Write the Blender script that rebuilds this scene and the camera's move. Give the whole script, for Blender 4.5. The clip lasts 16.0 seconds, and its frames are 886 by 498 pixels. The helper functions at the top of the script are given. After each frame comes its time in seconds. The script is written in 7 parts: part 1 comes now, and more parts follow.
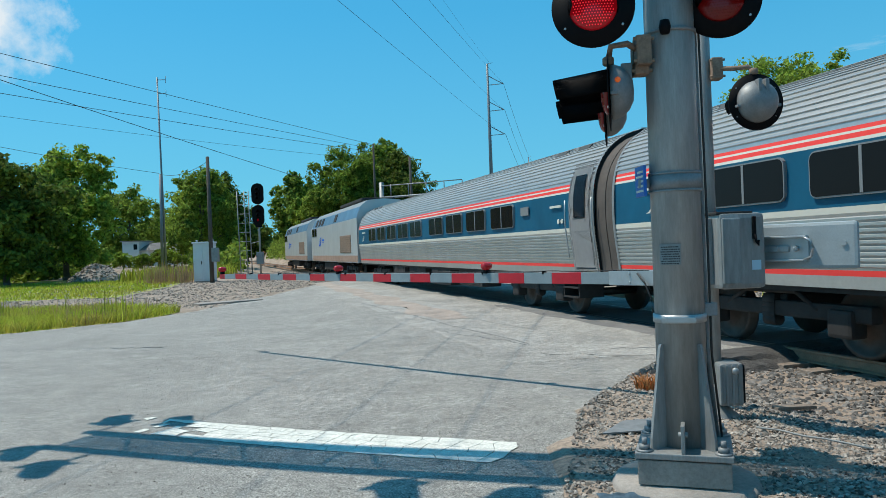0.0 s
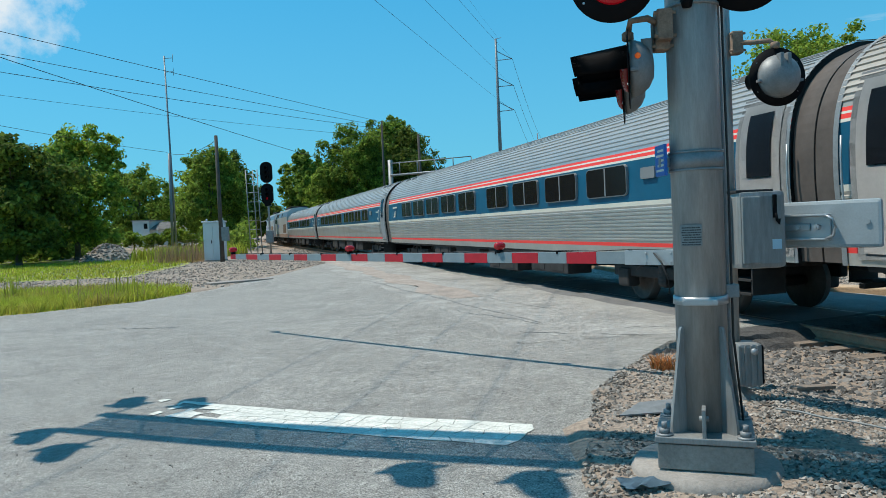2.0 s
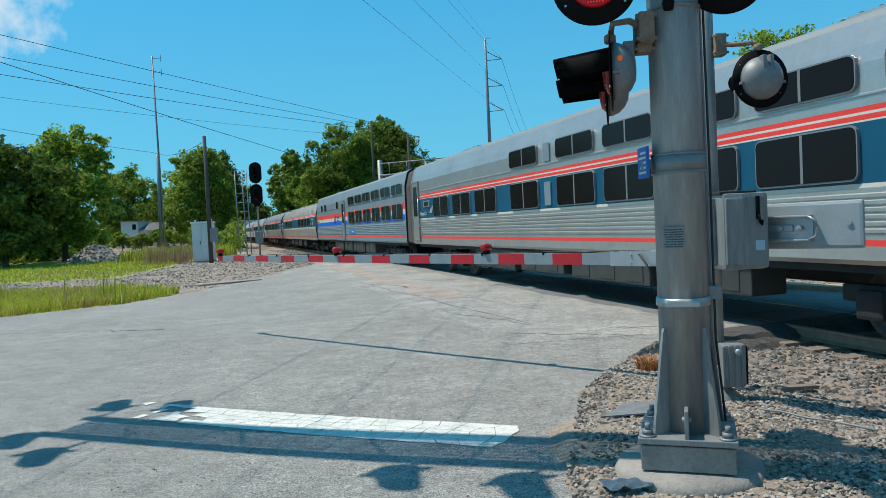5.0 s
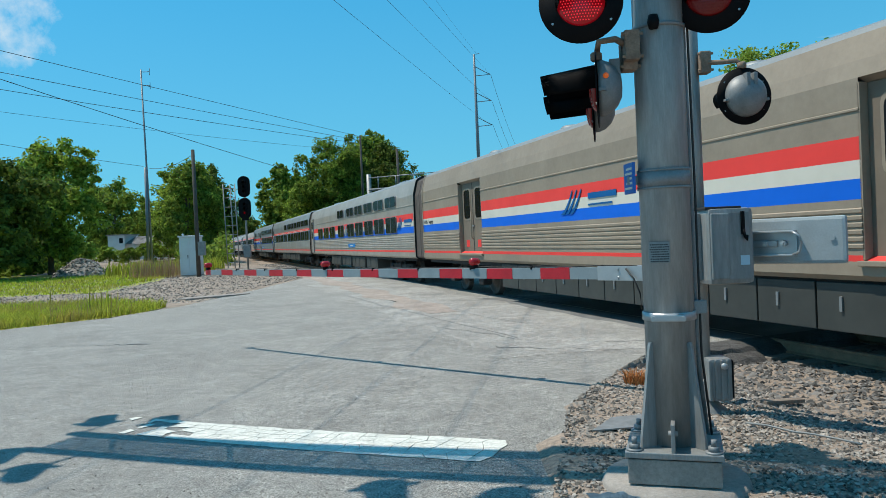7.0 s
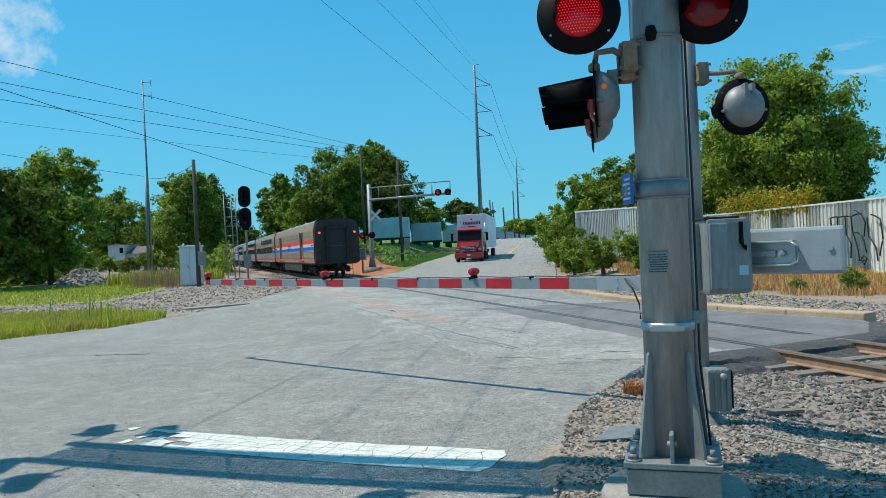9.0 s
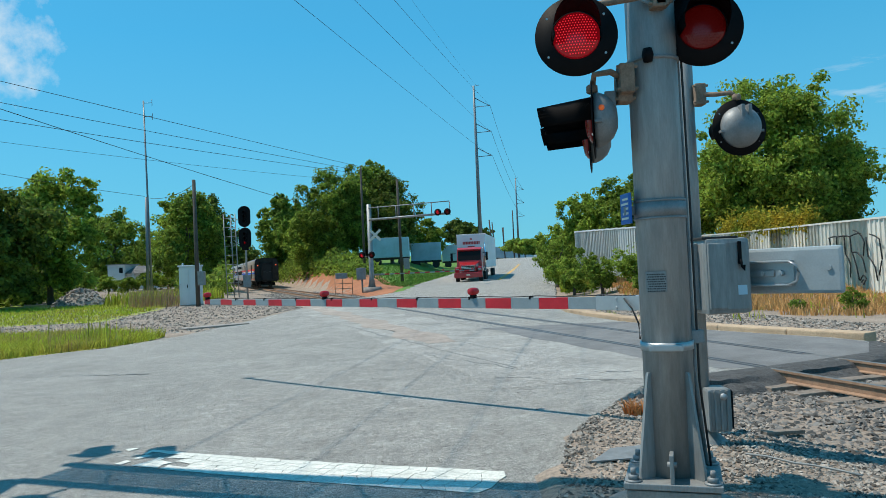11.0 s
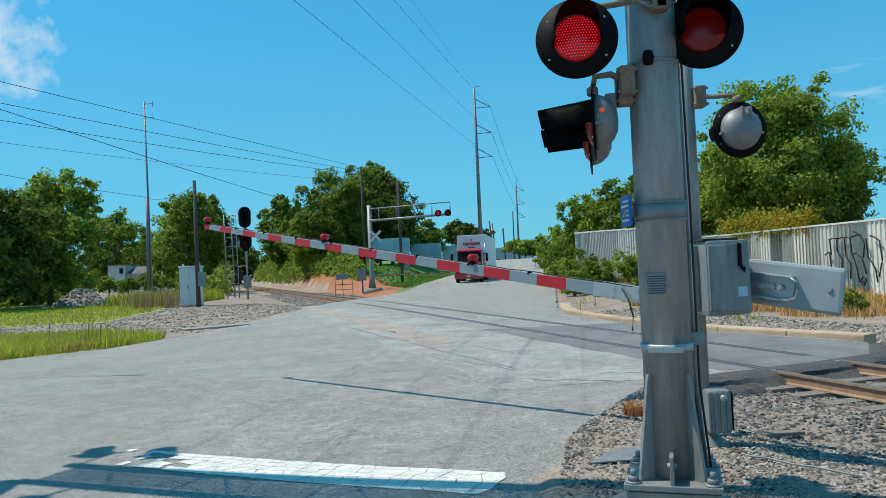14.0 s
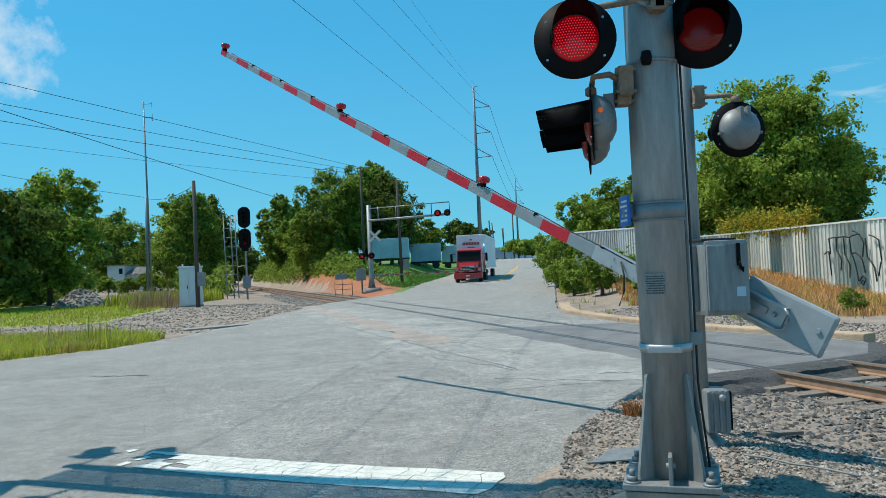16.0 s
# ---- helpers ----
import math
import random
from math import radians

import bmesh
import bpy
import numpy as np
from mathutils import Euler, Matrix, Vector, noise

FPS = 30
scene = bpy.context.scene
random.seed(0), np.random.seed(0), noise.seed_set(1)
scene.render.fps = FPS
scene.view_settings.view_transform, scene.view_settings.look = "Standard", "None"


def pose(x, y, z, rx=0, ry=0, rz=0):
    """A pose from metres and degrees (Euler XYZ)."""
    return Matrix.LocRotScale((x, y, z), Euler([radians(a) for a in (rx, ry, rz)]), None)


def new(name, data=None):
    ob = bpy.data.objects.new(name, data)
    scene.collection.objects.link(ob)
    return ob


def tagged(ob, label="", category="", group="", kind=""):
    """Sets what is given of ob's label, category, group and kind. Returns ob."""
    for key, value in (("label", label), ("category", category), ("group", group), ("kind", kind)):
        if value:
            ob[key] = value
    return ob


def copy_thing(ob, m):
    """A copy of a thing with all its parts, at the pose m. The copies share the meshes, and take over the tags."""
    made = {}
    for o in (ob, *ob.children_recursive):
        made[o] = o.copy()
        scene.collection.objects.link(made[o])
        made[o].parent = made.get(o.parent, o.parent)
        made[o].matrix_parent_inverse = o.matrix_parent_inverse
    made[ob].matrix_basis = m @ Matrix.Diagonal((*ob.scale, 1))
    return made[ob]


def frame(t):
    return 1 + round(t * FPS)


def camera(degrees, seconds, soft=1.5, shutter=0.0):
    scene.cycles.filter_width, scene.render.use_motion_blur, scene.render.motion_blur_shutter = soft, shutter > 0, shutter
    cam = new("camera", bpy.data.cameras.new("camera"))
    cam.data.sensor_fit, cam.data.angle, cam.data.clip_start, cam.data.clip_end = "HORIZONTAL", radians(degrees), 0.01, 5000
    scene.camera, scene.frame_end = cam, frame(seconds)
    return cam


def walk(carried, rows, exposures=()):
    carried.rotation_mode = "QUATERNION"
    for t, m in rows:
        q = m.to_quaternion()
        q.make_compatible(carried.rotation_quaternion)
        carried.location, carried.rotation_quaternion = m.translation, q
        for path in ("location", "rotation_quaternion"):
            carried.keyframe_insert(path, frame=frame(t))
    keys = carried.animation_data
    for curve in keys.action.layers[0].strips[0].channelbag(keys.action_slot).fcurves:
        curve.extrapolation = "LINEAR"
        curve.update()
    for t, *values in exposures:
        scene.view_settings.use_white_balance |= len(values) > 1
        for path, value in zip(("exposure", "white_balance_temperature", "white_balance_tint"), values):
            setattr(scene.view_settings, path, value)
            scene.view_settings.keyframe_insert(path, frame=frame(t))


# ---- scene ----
cam = camera(61.42, 16.0, soft=0.7)
PATH = [
    (0.0, pose(-0.033, -0.039, 1.846, 89.839, 2.221, 0.947)),
    (0.5, pose(-0.043, -0.034, 1.868, 89.769, 2.158, 0.709)),
    (1.0, pose(-0.051, -0.003, 1.880, 89.478, 2.239, 1.120)),
    (1.5, pose(-0.072, 0.040, 1.880, 88.885, 2.427, 1.402)),
    (2.0, pose(-0.079, 0.055, 1.883, 88.097, 2.604, 1.626)),
    (2.5, pose(-0.061, 0.056, 1.890, 87.522, 2.642, 1.543)),
    (3.0, pose(-0.046, 0.056, 1.886, 87.367, 2.643, 1.537)),
    (3.5, pose(-0.049, 0.054, 1.885, 87.385, 2.641, 1.530)),
    (4.0, pose(-0.045, 0.060, 1.892, 87.512, 2.678, 1.460)),
    (6.5, pose(-0.016, 0.050, 1.899, 88.986, 2.659, 0.047)),
    (7.0, pose(-0.026, 0.030, 1.900, 89.115, 2.623, 0.028)),
    (7.5, pose(-0.024, 0.032, 1.903, 89.105, 2.655, 0.021)),
    (8.0, pose(-0.023, 0.027, 1.898, 89.419, 2.620, 0.025)),
    (8.5, pose(-0.025, 0.018, 1.898, 89.664, 2.601, 0.037)),
    (9.0, pose(-0.015, 0.019, 1.899, 89.883, 2.592, 0.050)),
    (11.5, pose(-0.010, -0.001, 1.899, 91.528, 2.603, 0.019)),
    (12.0, pose(-0.005, -0.002, 1.899, 91.527, 2.596, 0.024)),
    (12.5, pose(0.000, -0.000, 1.900, 91.521, 2.599, 0.069)),
    (13.0, pose(-0.002, 0.004, 1.900, 91.506, 2.571, 0.057)),
    (13.5, pose(-0.011, -0.009, 1.901, 91.503, 2.561, 0.049)),
    (14.0, pose(-0.015, -0.012, 1.904, 91.475, 2.543, 0.044)),
    (14.5, pose(-0.005, -0.009, 1.900, 91.511, 2.563, -0.059)),
    (15.0, pose(-0.007, -0.017, 1.906, 91.460, 2.577, -0.000)),
    (15.5, pose(-0.011, -0.019, 1.906, 91.482, 2.621, 0.010)),
    (16.0, pose(-0.009, -0.015, 1.908, 91.453, 2.626, 0.012)),
]
walk(cam, PATH)

# ---- world and sun ----
SUN = Vector((0.50, -0.12, -1.0)).normalized()      # the way the sunlight travels
sky_elev = math.asin(-SUN.z)
sky_rot = math.atan2(-SUN.x, -SUN.y)
world = bpy.data.worlds.new("sky")
scene.world = world
world.use_nodes = True
wn, wl = world.node_tree.nodes, world.node_tree.links
wn.clear()
w_out = wn.new("ShaderNodeOutputWorld")
w_bg = wn.new("ShaderNodeBackground")
w_sky = wn.new("ShaderNodeTexSky")
w_sky.sky_type = 'NISHITA'
w_sky.sun_disc = False
w_sky.sun_elevation = sky_elev
w_sky.sun_rotation = sky_rot
w_sky.air_density = 1.0
w_sky.dust_density = 0.0
w_sky.ozone_density = 3.5
w_bg.inputs["Strength"].default_value = 0.150
w_map = wn.new("ShaderNodeMapping")
w_map.inputs["Scale"].default_value = (1.3, 1.3, 7.0)
w_tc = wn.new("ShaderNodeTexCoord")
w_n = wn.new("ShaderNodeTexNoise")
w_n.inputs["Scale"].default_value = 2.2
w_n.inputs["Detail"].default_value = 9.0
w_n.inputs["Roughness"].default_value = 0.62
w_r = wn.new("ShaderNodeMapRange")
w_r.inputs["From Min"].default_value = 0.63
w_r.inputs["From Max"].default_value = 0.80
w_r.inputs["To Max"].default_value = 0.75
w_mix = wn.new("ShaderNodeMixRGB")
w_mix.inputs["Color2"].default_value = (5.0, 5.6, 6.0, 1)
wl.new(w_tc.outputs["Generated"], w_map.inputs["Vector"])
wl.new(w_map.outputs["Vector"], w_n.inputs["Vector"])
wl.new(w_n.outputs["Fac"], w_r.inputs["Value"])
wl.new(w_r.outputs["Result"], w_mix.inputs["Fac"])
w_tint = wn.new("ShaderNodeMixRGB")
w_tint.blend_type = 'MULTIPLY'
w_tint.inputs["Fac"].default_value = 1.0
w_tint.inputs["Color2"].default_value = (0.33, 1.0, 1.06, 1)
wl.new(w_sky.outputs["Color"], w_tint.inputs["Color1"])
w_even = wn.new("ShaderNodeMixRGB")
w_even.inputs["Fac"].default_value = 0.55
w_even.inputs["Color2"].default_value = (0.40, 2.85, 4.95, 1)
wl.new(w_tint.outputs["Color"], w_even.inputs["Color1"])
# the sky pales towards the horizon
w_sep = wn.new("ShaderNodeSeparateXYZ")
wl.new(w_tc.outputs["Generated"], w_sep.inputs["Vector"])
w_hz = wn.new("ShaderNodeMapRange")
w_hz.inputs["From Min"].default_value = 0.0
w_hz.inputs["From Max"].default_value = 0.30
w_hz.inputs["To Min"].default_value = 0.62
w_hz.inputs["To Max"].default_value = 0.0
wl.new(w_sep.outputs["Z"], w_hz.inputs["Value"])
w_haze = wn.new("ShaderNodeMixRGB")
w_haze.inputs["Color2"].default_value = (1.15, 3.25, 4.55, 1)
wl.new(w_hz.outputs["Result"], w_haze.inputs["Fac"])
wl.new(w_even.outputs["Color"], w_haze.inputs["Color1"])
wl.new(w_haze.outputs["Color"], w_mix.inputs["Color1"])
# one bank of cloud low in the sky
w_dir = wn.new("ShaderNodeVectorMath")
w_dir.operation = 'DOT_PRODUCT'
w_dir.inputs[1].default_value = Vector((-60.0, 98.0, 36.0)).normalized()
wl.new(w_tc.outputs["Generated"], w_dir.inputs[0])
w_cn = wn.new("ShaderNodeTexNoise")
w_cn.inputs["Scale"].default_value = 9.0
w_cn.inputs["Detail"].default_value = 9.0
w_cn.inputs["Roughness"].default_value = 0.6
wl.new(w_tc.outputs["Generated"], w_cn.inputs["Vector"])
w_cm = wn.new("ShaderNodeMath")
w_cm.operation = 'MULTIPLY_ADD'
w_cm.inputs[1].default_value = 0.02
wl.new(w_cn.outputs["Fac"], w_cm.inputs[0])
wl.new(w_dir.outputs["Value"], w_cm.inputs[2])
w_cr = wn.new("ShaderNodeMapRange")
w_cr.inputs["From Min"].default_value = 1.0062
w_cr.inputs["From Max"].default_value = 1.010
wl.new(w_cm.outputs["Value"], w_cr.inputs["Value"])
w_cx = wn.new("ShaderNodeMixRGB")
w_cx.inputs["Color2"].default_value = (5.0, 5.6, 6.0, 1)
wl.new(w_cr.outputs["Result"], w_cx.inputs["Fac"])
wl.new(w_mix.outputs["Color"], w_cx.inputs["Color1"])
wl.new(w_cx.outputs["Color"], w_bg.inputs["Color"])
wl.new(w_bg.outputs["Background"], w_out.inputs["Surface"])
sun = new("sun", bpy.data.lights.new("sun", 'SUN'))
sun.data.energy = 4.6
sun.data.angle = radians(0.55)
sun.data.color = (1.0, 0.94, 0.82)
sun.rotation_mode = 'QUATERNION'
sun.rotation_quaternion = SUN.to_track_quat("-Z", "Y")
scene.view_settings.exposure = 0.0

# ---- materials ----


def mat(name, col, rough=0.6, metal=0.0, var=0.0, scale=4.0, bump=0.0, bscale=60.0, col2=None, fine=0.0, spec=0.5, rnd=0.0, emit=None, estr=0.0, coat=0.0, mid=0.0):
    """A node material: a base colour broken up by coarse and fine noise, with relief."""
    m = bpy.data.materials.new(name)
    m.use_nodes = True
    n, l = m.node_tree.nodes, m.node_tree.links
    b = n["Principled BSDF"]
    b.inputs["Roughness"].default_value = rough
    b.inputs["Metallic"].default_value = metal
    b.inputs["Specular IOR Level"].default_value = spec
    b.inputs["Coat Weight"].default_value = coat
    c4 = (*col, 1)
    b.inputs["Base Color"].default_value = c4
    tc = n.new("ShaderNodeTexCoord")
    last = None
    if var > 0 or col2:
        nz = n.new("ShaderNodeTexNoise")
        nz.inputs["Scale"].default_value = scale
        nz.inputs["Detail"].default_value = 7
        nz.inputs["Roughness"].default_value = 0.65
        l.new(tc.outputs["Object"], nz.inputs["Vector"])
        rp = n.new("ShaderNodeMapRange")
        rp.inputs["From Min"].default_value, rp.inputs["From Max"].default_value = 0.35, 0.68
        l.new(nz.outputs["Fac"], rp.inputs["Value"])
        mx = n.new("ShaderNodeMixRGB")
        mx.inputs["Color1"].default_value = c4
        k = 1 - var
        mx.inputs["Color2"].default_value = (*(col2 or (col[0] * k, col[1] * k, col[2] * k)), 1)
        l.new(rp.outputs["Result"], mx.inputs["Fac"])
        last = mx.outputs["Color"]
        ra = n.new("ShaderNodeMapRange")
        ra.inputs["To Min"].default_value, ra.inputs["To Max"].default_value = max(0.02, rough - 0.1), min(1, rough + 0.12)
        l.new(nz.outputs["Fac"], ra.inputs["Value"])
        l.new(ra.outputs["Result"], b.inputs["Roughness"])
    if fine > 0:
        nf = n.new("ShaderNodeTexNoise")
        nf.inputs["Scale"].default_value = bscale
        nf.inputs["Detail"].default_value = 6
        nf.inputs["Roughness"].default_value = 0.75
        l.new(tc.outputs["Object"], nf.inputs["Vector"])
        rf = n.new("ShaderNodeMapRange")
        rf.inputs["From Min"].default_value, rf.inputs["From Max"].default_value = 0.36, 0.64
        rf.inputs["To Min"].default_value, rf.inputs["To Max"].default_value = 1 - fine, 1 + fine
        l.new(nf.outputs["Fac"], rf.inputs["Value"])
        mm = n.new("ShaderNodeMixRGB")
        mm.blend_type = 'MULTIPLY'
        mm.inputs["Fac"].default_value = 1
        mm.inputs["Color1"].default_value = c4
        if last:
            l.new(last, mm.inputs["Color1"])
        l.new(rf.outputs["Result"], mm.inputs["Color2"])
        last = mm.outputs["Color"]
    if mid > 0:
        for sc, amp in ((17.0, mid), (3.1, mid * 0.6)):
            nm = n.new("ShaderNodeTexNoise")
            nm.inputs["Scale"].default_value = sc
            nm.inputs["Detail"].default_value = 8
            nm.inputs["Roughness"].default_value = 0.8
            l.new(tc.outputs["Object"], nm.inputs["Vector"])
            rm = n.new("ShaderNodeMapRange")
            rm.inputs["From Min"].default_value, rm.inputs["From Max"].default_value = 0.38, 0.62
            rm.inputs["To Min"].default_value, rm.inputs["To Max"].default_value = 1 - amp, 1 + amp
            l.new(nm.outputs["Fac"], rm.inputs["Value"])
            mm = n.new("ShaderNodeMixRGB")
            mm.blend_type = 'MULTIPLY'
            mm.inputs["Fac"].default_value = 1
            mm.inputs["Color1"].default_value = c4
            if last:
                l.new(last, mm.inputs["Color1"])
            l.new(rm.outputs["Result"], mm.inputs["Color2"])
            last = mm.outputs["Color"]
    if rnd > 0:
        g = n.new("ShaderNodeNewGeometry")
        rr = n.new("ShaderNodeMapRange")
        rr.inputs["To Min"].default_value, rr.inputs["To Max"].default_value = 1 - rnd, 1 + rnd
        l.new(g.outputs["Random Per Island"], rr.inputs["Value"])
        mm = n.new("ShaderNodeMixRGB")
        mm.blend_type = 'MULTIPLY'
        mm.inputs["Fac"].default_value = 1
        mm.inputs["Color1"].default_value = c4
        if last:
            l.new(last, mm.inputs["Color1"])
        l.new(rr.outputs["Result"], mm.inputs["Color2"])
        last = mm.outputs["Color"]
    if last:
        l.new(last, b.inputs["Base Color"])
    if bump > 0:
        nb = n.new("ShaderNodeTexNoise")
        nb.inputs["Scale"].default_value = bscale
        nb.inputs["Detail"].default_value = 4
        l.new(tc.outputs["Object"], nb.inputs["Vector"])
        bp = n.new("ShaderNodeBump")
        bp.inputs["Strength"].default_value = bump
        bp.inputs["Distance"].default_value = 0.02
        l.new(nb.outputs["Fac"], bp.inputs["Height"])
        l.new(bp.outputs["Normal"], b.inputs["Normal"])
    if emit:
        b.inputs["Emission Color"].default_value = (*emit, 1)
        b.inputs["Emission Strength"].default_value = estr
    return m


def leafy(name, col, glow, rnd, scale, col2):
    """Leaves and blades: matt, and letting some light through."""
    m = mat(name, col, 0.75, var=0.4, scale=scale, rnd=rnd, spec=0.2, col2=col2)
    n, l = m.node_tree.nodes, m.node_tree.links
    b = n["Principled BSDF"]
    t = n.new("ShaderNodeBsdfTranslucent")
    x = n.new("ShaderNodeMixShader")
    x.inputs["Fac"].default_value = glow
    l.new(b.inputs["Base Color"].links[0].from_socket, t.inputs["Color"])
    l.new(b.outputs["BSDF"], x.inputs[1])
    l.new(t.outputs["BSDF"], x.inputs[2])
    l.new(x.outputs["Shader"], n["Material Output"].inputs["Surface"])
    return m


M_GROUND = mat("dirt_and_gravel", (0.34, 0.265, 0.205), 0.95, var=0.4, scale=0.6, bump=0.9, bscale=26, fine=0.35)
M_ROAD = mat("old_asphalt", (0.32, 0.306, 0.278), 0.92, var=0.2, scale=0.5, bump=1.0, bscale=75, fine=0.85, mid=0.27)
M_ROADPALE = mat("pale_worn_asphalt", (0.385, 0.368, 0.335), 0.92, var=0.3, scale=0.7, bump=1.0, bscale=75, fine=0.7, mid=0.24)
M_ROADDIRT = mat("clay_stained_asphalt", (0.40, 0.335, 0.285), 0.95, var=0.3, scale=1.2, bump=1.0, bscale=40, fine=0.4, mid=0.2)
M_CHUNK = mat("broken_black_asphalt", (0.07, 0.068, 0.066), 0.95, rnd=0.5, var=0.3, scale=8)
M_SHOULDER = mat("crumbling_black_asphalt", (0.095, 0.09, 0.086), 0.95, var=0.4, scale=6, bump=1.0, bscale=45, fine=0.5)
M_TAR = mat("crack_filler", (0.05, 0.05, 0.055), 0.6, var=0.2, scale=5)
M_FRESH = mat("dark_asphalt", (0.21, 0.205, 0.20), 0.9, var=0.35, scale=1.2, bump=0.7, bscale=70, fine=0.25)
M_PAINT = mat("worn_white_road_paint", (0.70, 0.69, 0.62), 0.75, var=0.25, scale=6, fine=0.2, bscale=40)
M_STONE = mat("ballast_stone", (0.28, 0.245, 0.21), 0.9, var=0.25, scale=9, rnd=0.75)
M_GALV = mat("galvanised_steel", (0.31, 0.32, 0.315), 0.5, metal=0.3, var=0.34, scale=3.4, bump=0.06, bscale=24, fine=0.14)
# weather runs down the steel in streaks
for nd in [q for q in M_GALV.node_tree.nodes if q.type == 'TEX_NOISE']:
    mp = M_GALV.node_tree.nodes.new("ShaderNodeMapping")
    mp.inputs["Scale"].default_value = (1.0, 1.0, 0.16)
    M_GALV.node_tree.links.new(nd.inputs["Vector"].links[0].from_socket, mp.inputs["Vector"])
    M_GALV.node_tree.links.new(mp.outputs["Vector"], nd.inputs["Vector"])
M_GALVD = mat("dull_zinc_steel", (0.25, 0.265, 0.27), 0.55, metal=0.25, var=0.25, scale=6, fine=0.1)
M_ALU = mat("bare_aluminium", (0.46, 0.48, 0.49), 0.4, metal=0.55, var=0.15, scale=7)
M_RUST = mat("rusty_fitting", (0.30, 0.21, 0.15), 0.8, metal=0.1, var=0.4, scale=14, bump=0.2, fine=0.15)
M_BLACK = mat("black_painted_metal", (0.007, 0.007, 0.008), 0.6, var=0.25, scale=8, spec=0.1)
# also colours the black panels that stand for shaded end doorways
M_RUBBER_SHADE = mat("black_cable_and_doorway_shade", (0.02, 0.02, 0.02), 0.6)
M_CONC = mat("concrete", (0.33, 0.295, 0.26), 0.9, var=0.3, scale=3, bump=0.3, bscale=40, fine=0.15)
M_KERB = mat("weathered_kerb_concrete", (0.52, 0.37, 0.24), 0.9, var=0.35, scale=1.5, bump=0.4, bscale=40, fine=0.2)
M_RED = mat("red_reflective_sheeting", (0.55, 0.012, 0.025), 0.45, var=0.2, scale=5, fine=0.06)
M_WHITE = mat("silver_white_sheeting", (0.25, 0.30, 0.32), 0.5, var=0.15, scale=5, fine=0.05)
M_LAMP = mat("red_lamp_plastic", (0.30, 0.006, 0.012), 0.25, emit=(1, 0.02, 0.02), estr=0.05)
M_LENS_ON = mat("lit_red_lens", (0.10, 0.003, 0.005), 0.25, emit=(1, 0.01, 0.03), estr=0.13)
M_BEAD_ON = mat("lit_red_lens_bead", (0.3, 0.01, 0.02), 0.25, emit=(1, 0.03, 0.05), estr=0.8)
M_LENS_OFF = mat("dim_red_lens", (0.085, 0.004, 0.005), 0.25, emit=(1, 0.02, 0.015), estr=0.022)
M_BALLAST = mat("dark_ballast_stone", (0.19, 0.172, 0.155), 0.9, var=0.3, scale=9, rnd=0.65)
M_PLATE = mat("blue_grey_steel_plate", (0.36, 0.41, 0.43), 0.5, metal=0.15, var=0.15, scale=4, fine=0.06)
M_RAILTOP = mat("polished_rail_head", (0.30, 0.26, 0.23), 0.4, metal=0.6, var=0.3, scale=6)
M_RAIL = mat("rusty_rail", (0.36, 0.22, 0.14), 0.85, var=0.35, scale=5, fine=0.2)
M_TIE = mat("weathered_timber_tie", (0.25, 0.20, 0.16), 0.95, var=0.4, scale=4, bump=0.6, bscale=30, fine=0.25)
M_SHINGLE = mat("grey_shingles", (0.32, 0.31, 0.30), 0.9, var=0.3, scale=3, fine=0.2)
M_SIDING = mat("white_siding", (0.7, 0.71, 0.7), 0.7, var=0.15, scale=1)
M_WOODPOLE = mat("weathered_utility_pole", (0.085, 0.075, 0.065), 0.95, var=0.35, scale=3, fine=0.2, bump=0.3)
M_GREYSTEEL = mat("grey_steel_tube", (0.17, 0.195, 0.215), 0.5, metal=0.3, var=0.15, scale=2)
M_STAINLESS = mat("stainless_train_side", (0.50, 0.49, 0.47), 0.36, metal=0.65, var=0.16, scale=0.7, fine=0.05, bscale=9)
M_TAN = mat("dusty_stainless", (0.325, 0.262, 0.195), 0.55, metal=0.12, var=0.2, scale=0.6, fine=0.06, bscale=9)
M_TGREY = mat("grey_train_paint", (0.20, 0.26, 0.29), 0.5, metal=0.1, var=0.1, scale=0.6)
M_TBLUE = mat("deep_blue_train_paint", (0.004, 0.092, 0.170), 0.5, var=0.25, scale=0.8, spec=0.3)
M_SBLUE = mat("bright_blue_stripe", (0.002, 0.135, 0.70), 0.55, var=0.1, scale=0.8, spec=0.25)
M_MARK = mat("blue_mark_paint", (0.004, 0.10, 0.30), 0.5, spec=0.25)
M_SRED = mat("red_stripe", (0.86, 0.062, 0.052), 0.55, var=0.1, scale=0.8, spec=0.25)
M_SWHITE = mat("white_stripe", (0.68, 0.65, 0.56), 0.4, var=0.12, scale=0.8)
M_GLASS = mat("dark_train_glass", (0.012, 0.011, 0.011), 0.16, spec=0.10)
M_GASKET = mat("window_frame_aluminium", (0.24, 0.24, 0.24), 0.5, metal=0.3)
M_TAND = mat("dusty_brown_door", (0.22, 0.175, 0.13), 0.6, metal=0.1, var=0.25, scale=1.2)
M_BELLOWS = mat("brown_black_bellows", (0.10, 0.08, 0.068), 0.8, var=0.3, scale=3)
M_DARK = mat("dark_underframe", (0.028, 0.026, 0.025), 0.8, var=0.5, scale=3)
M_SKIRT = mat("grey_green_equipment_skirt", (0.048, 0.052, 0.047), 0.6, var=0.3, scale=1.5)
M_WHEEL = mat("steel_wheel", (0.10, 0.085, 0.075), 0.6, metal=0.4, var=0.3, scale=6)
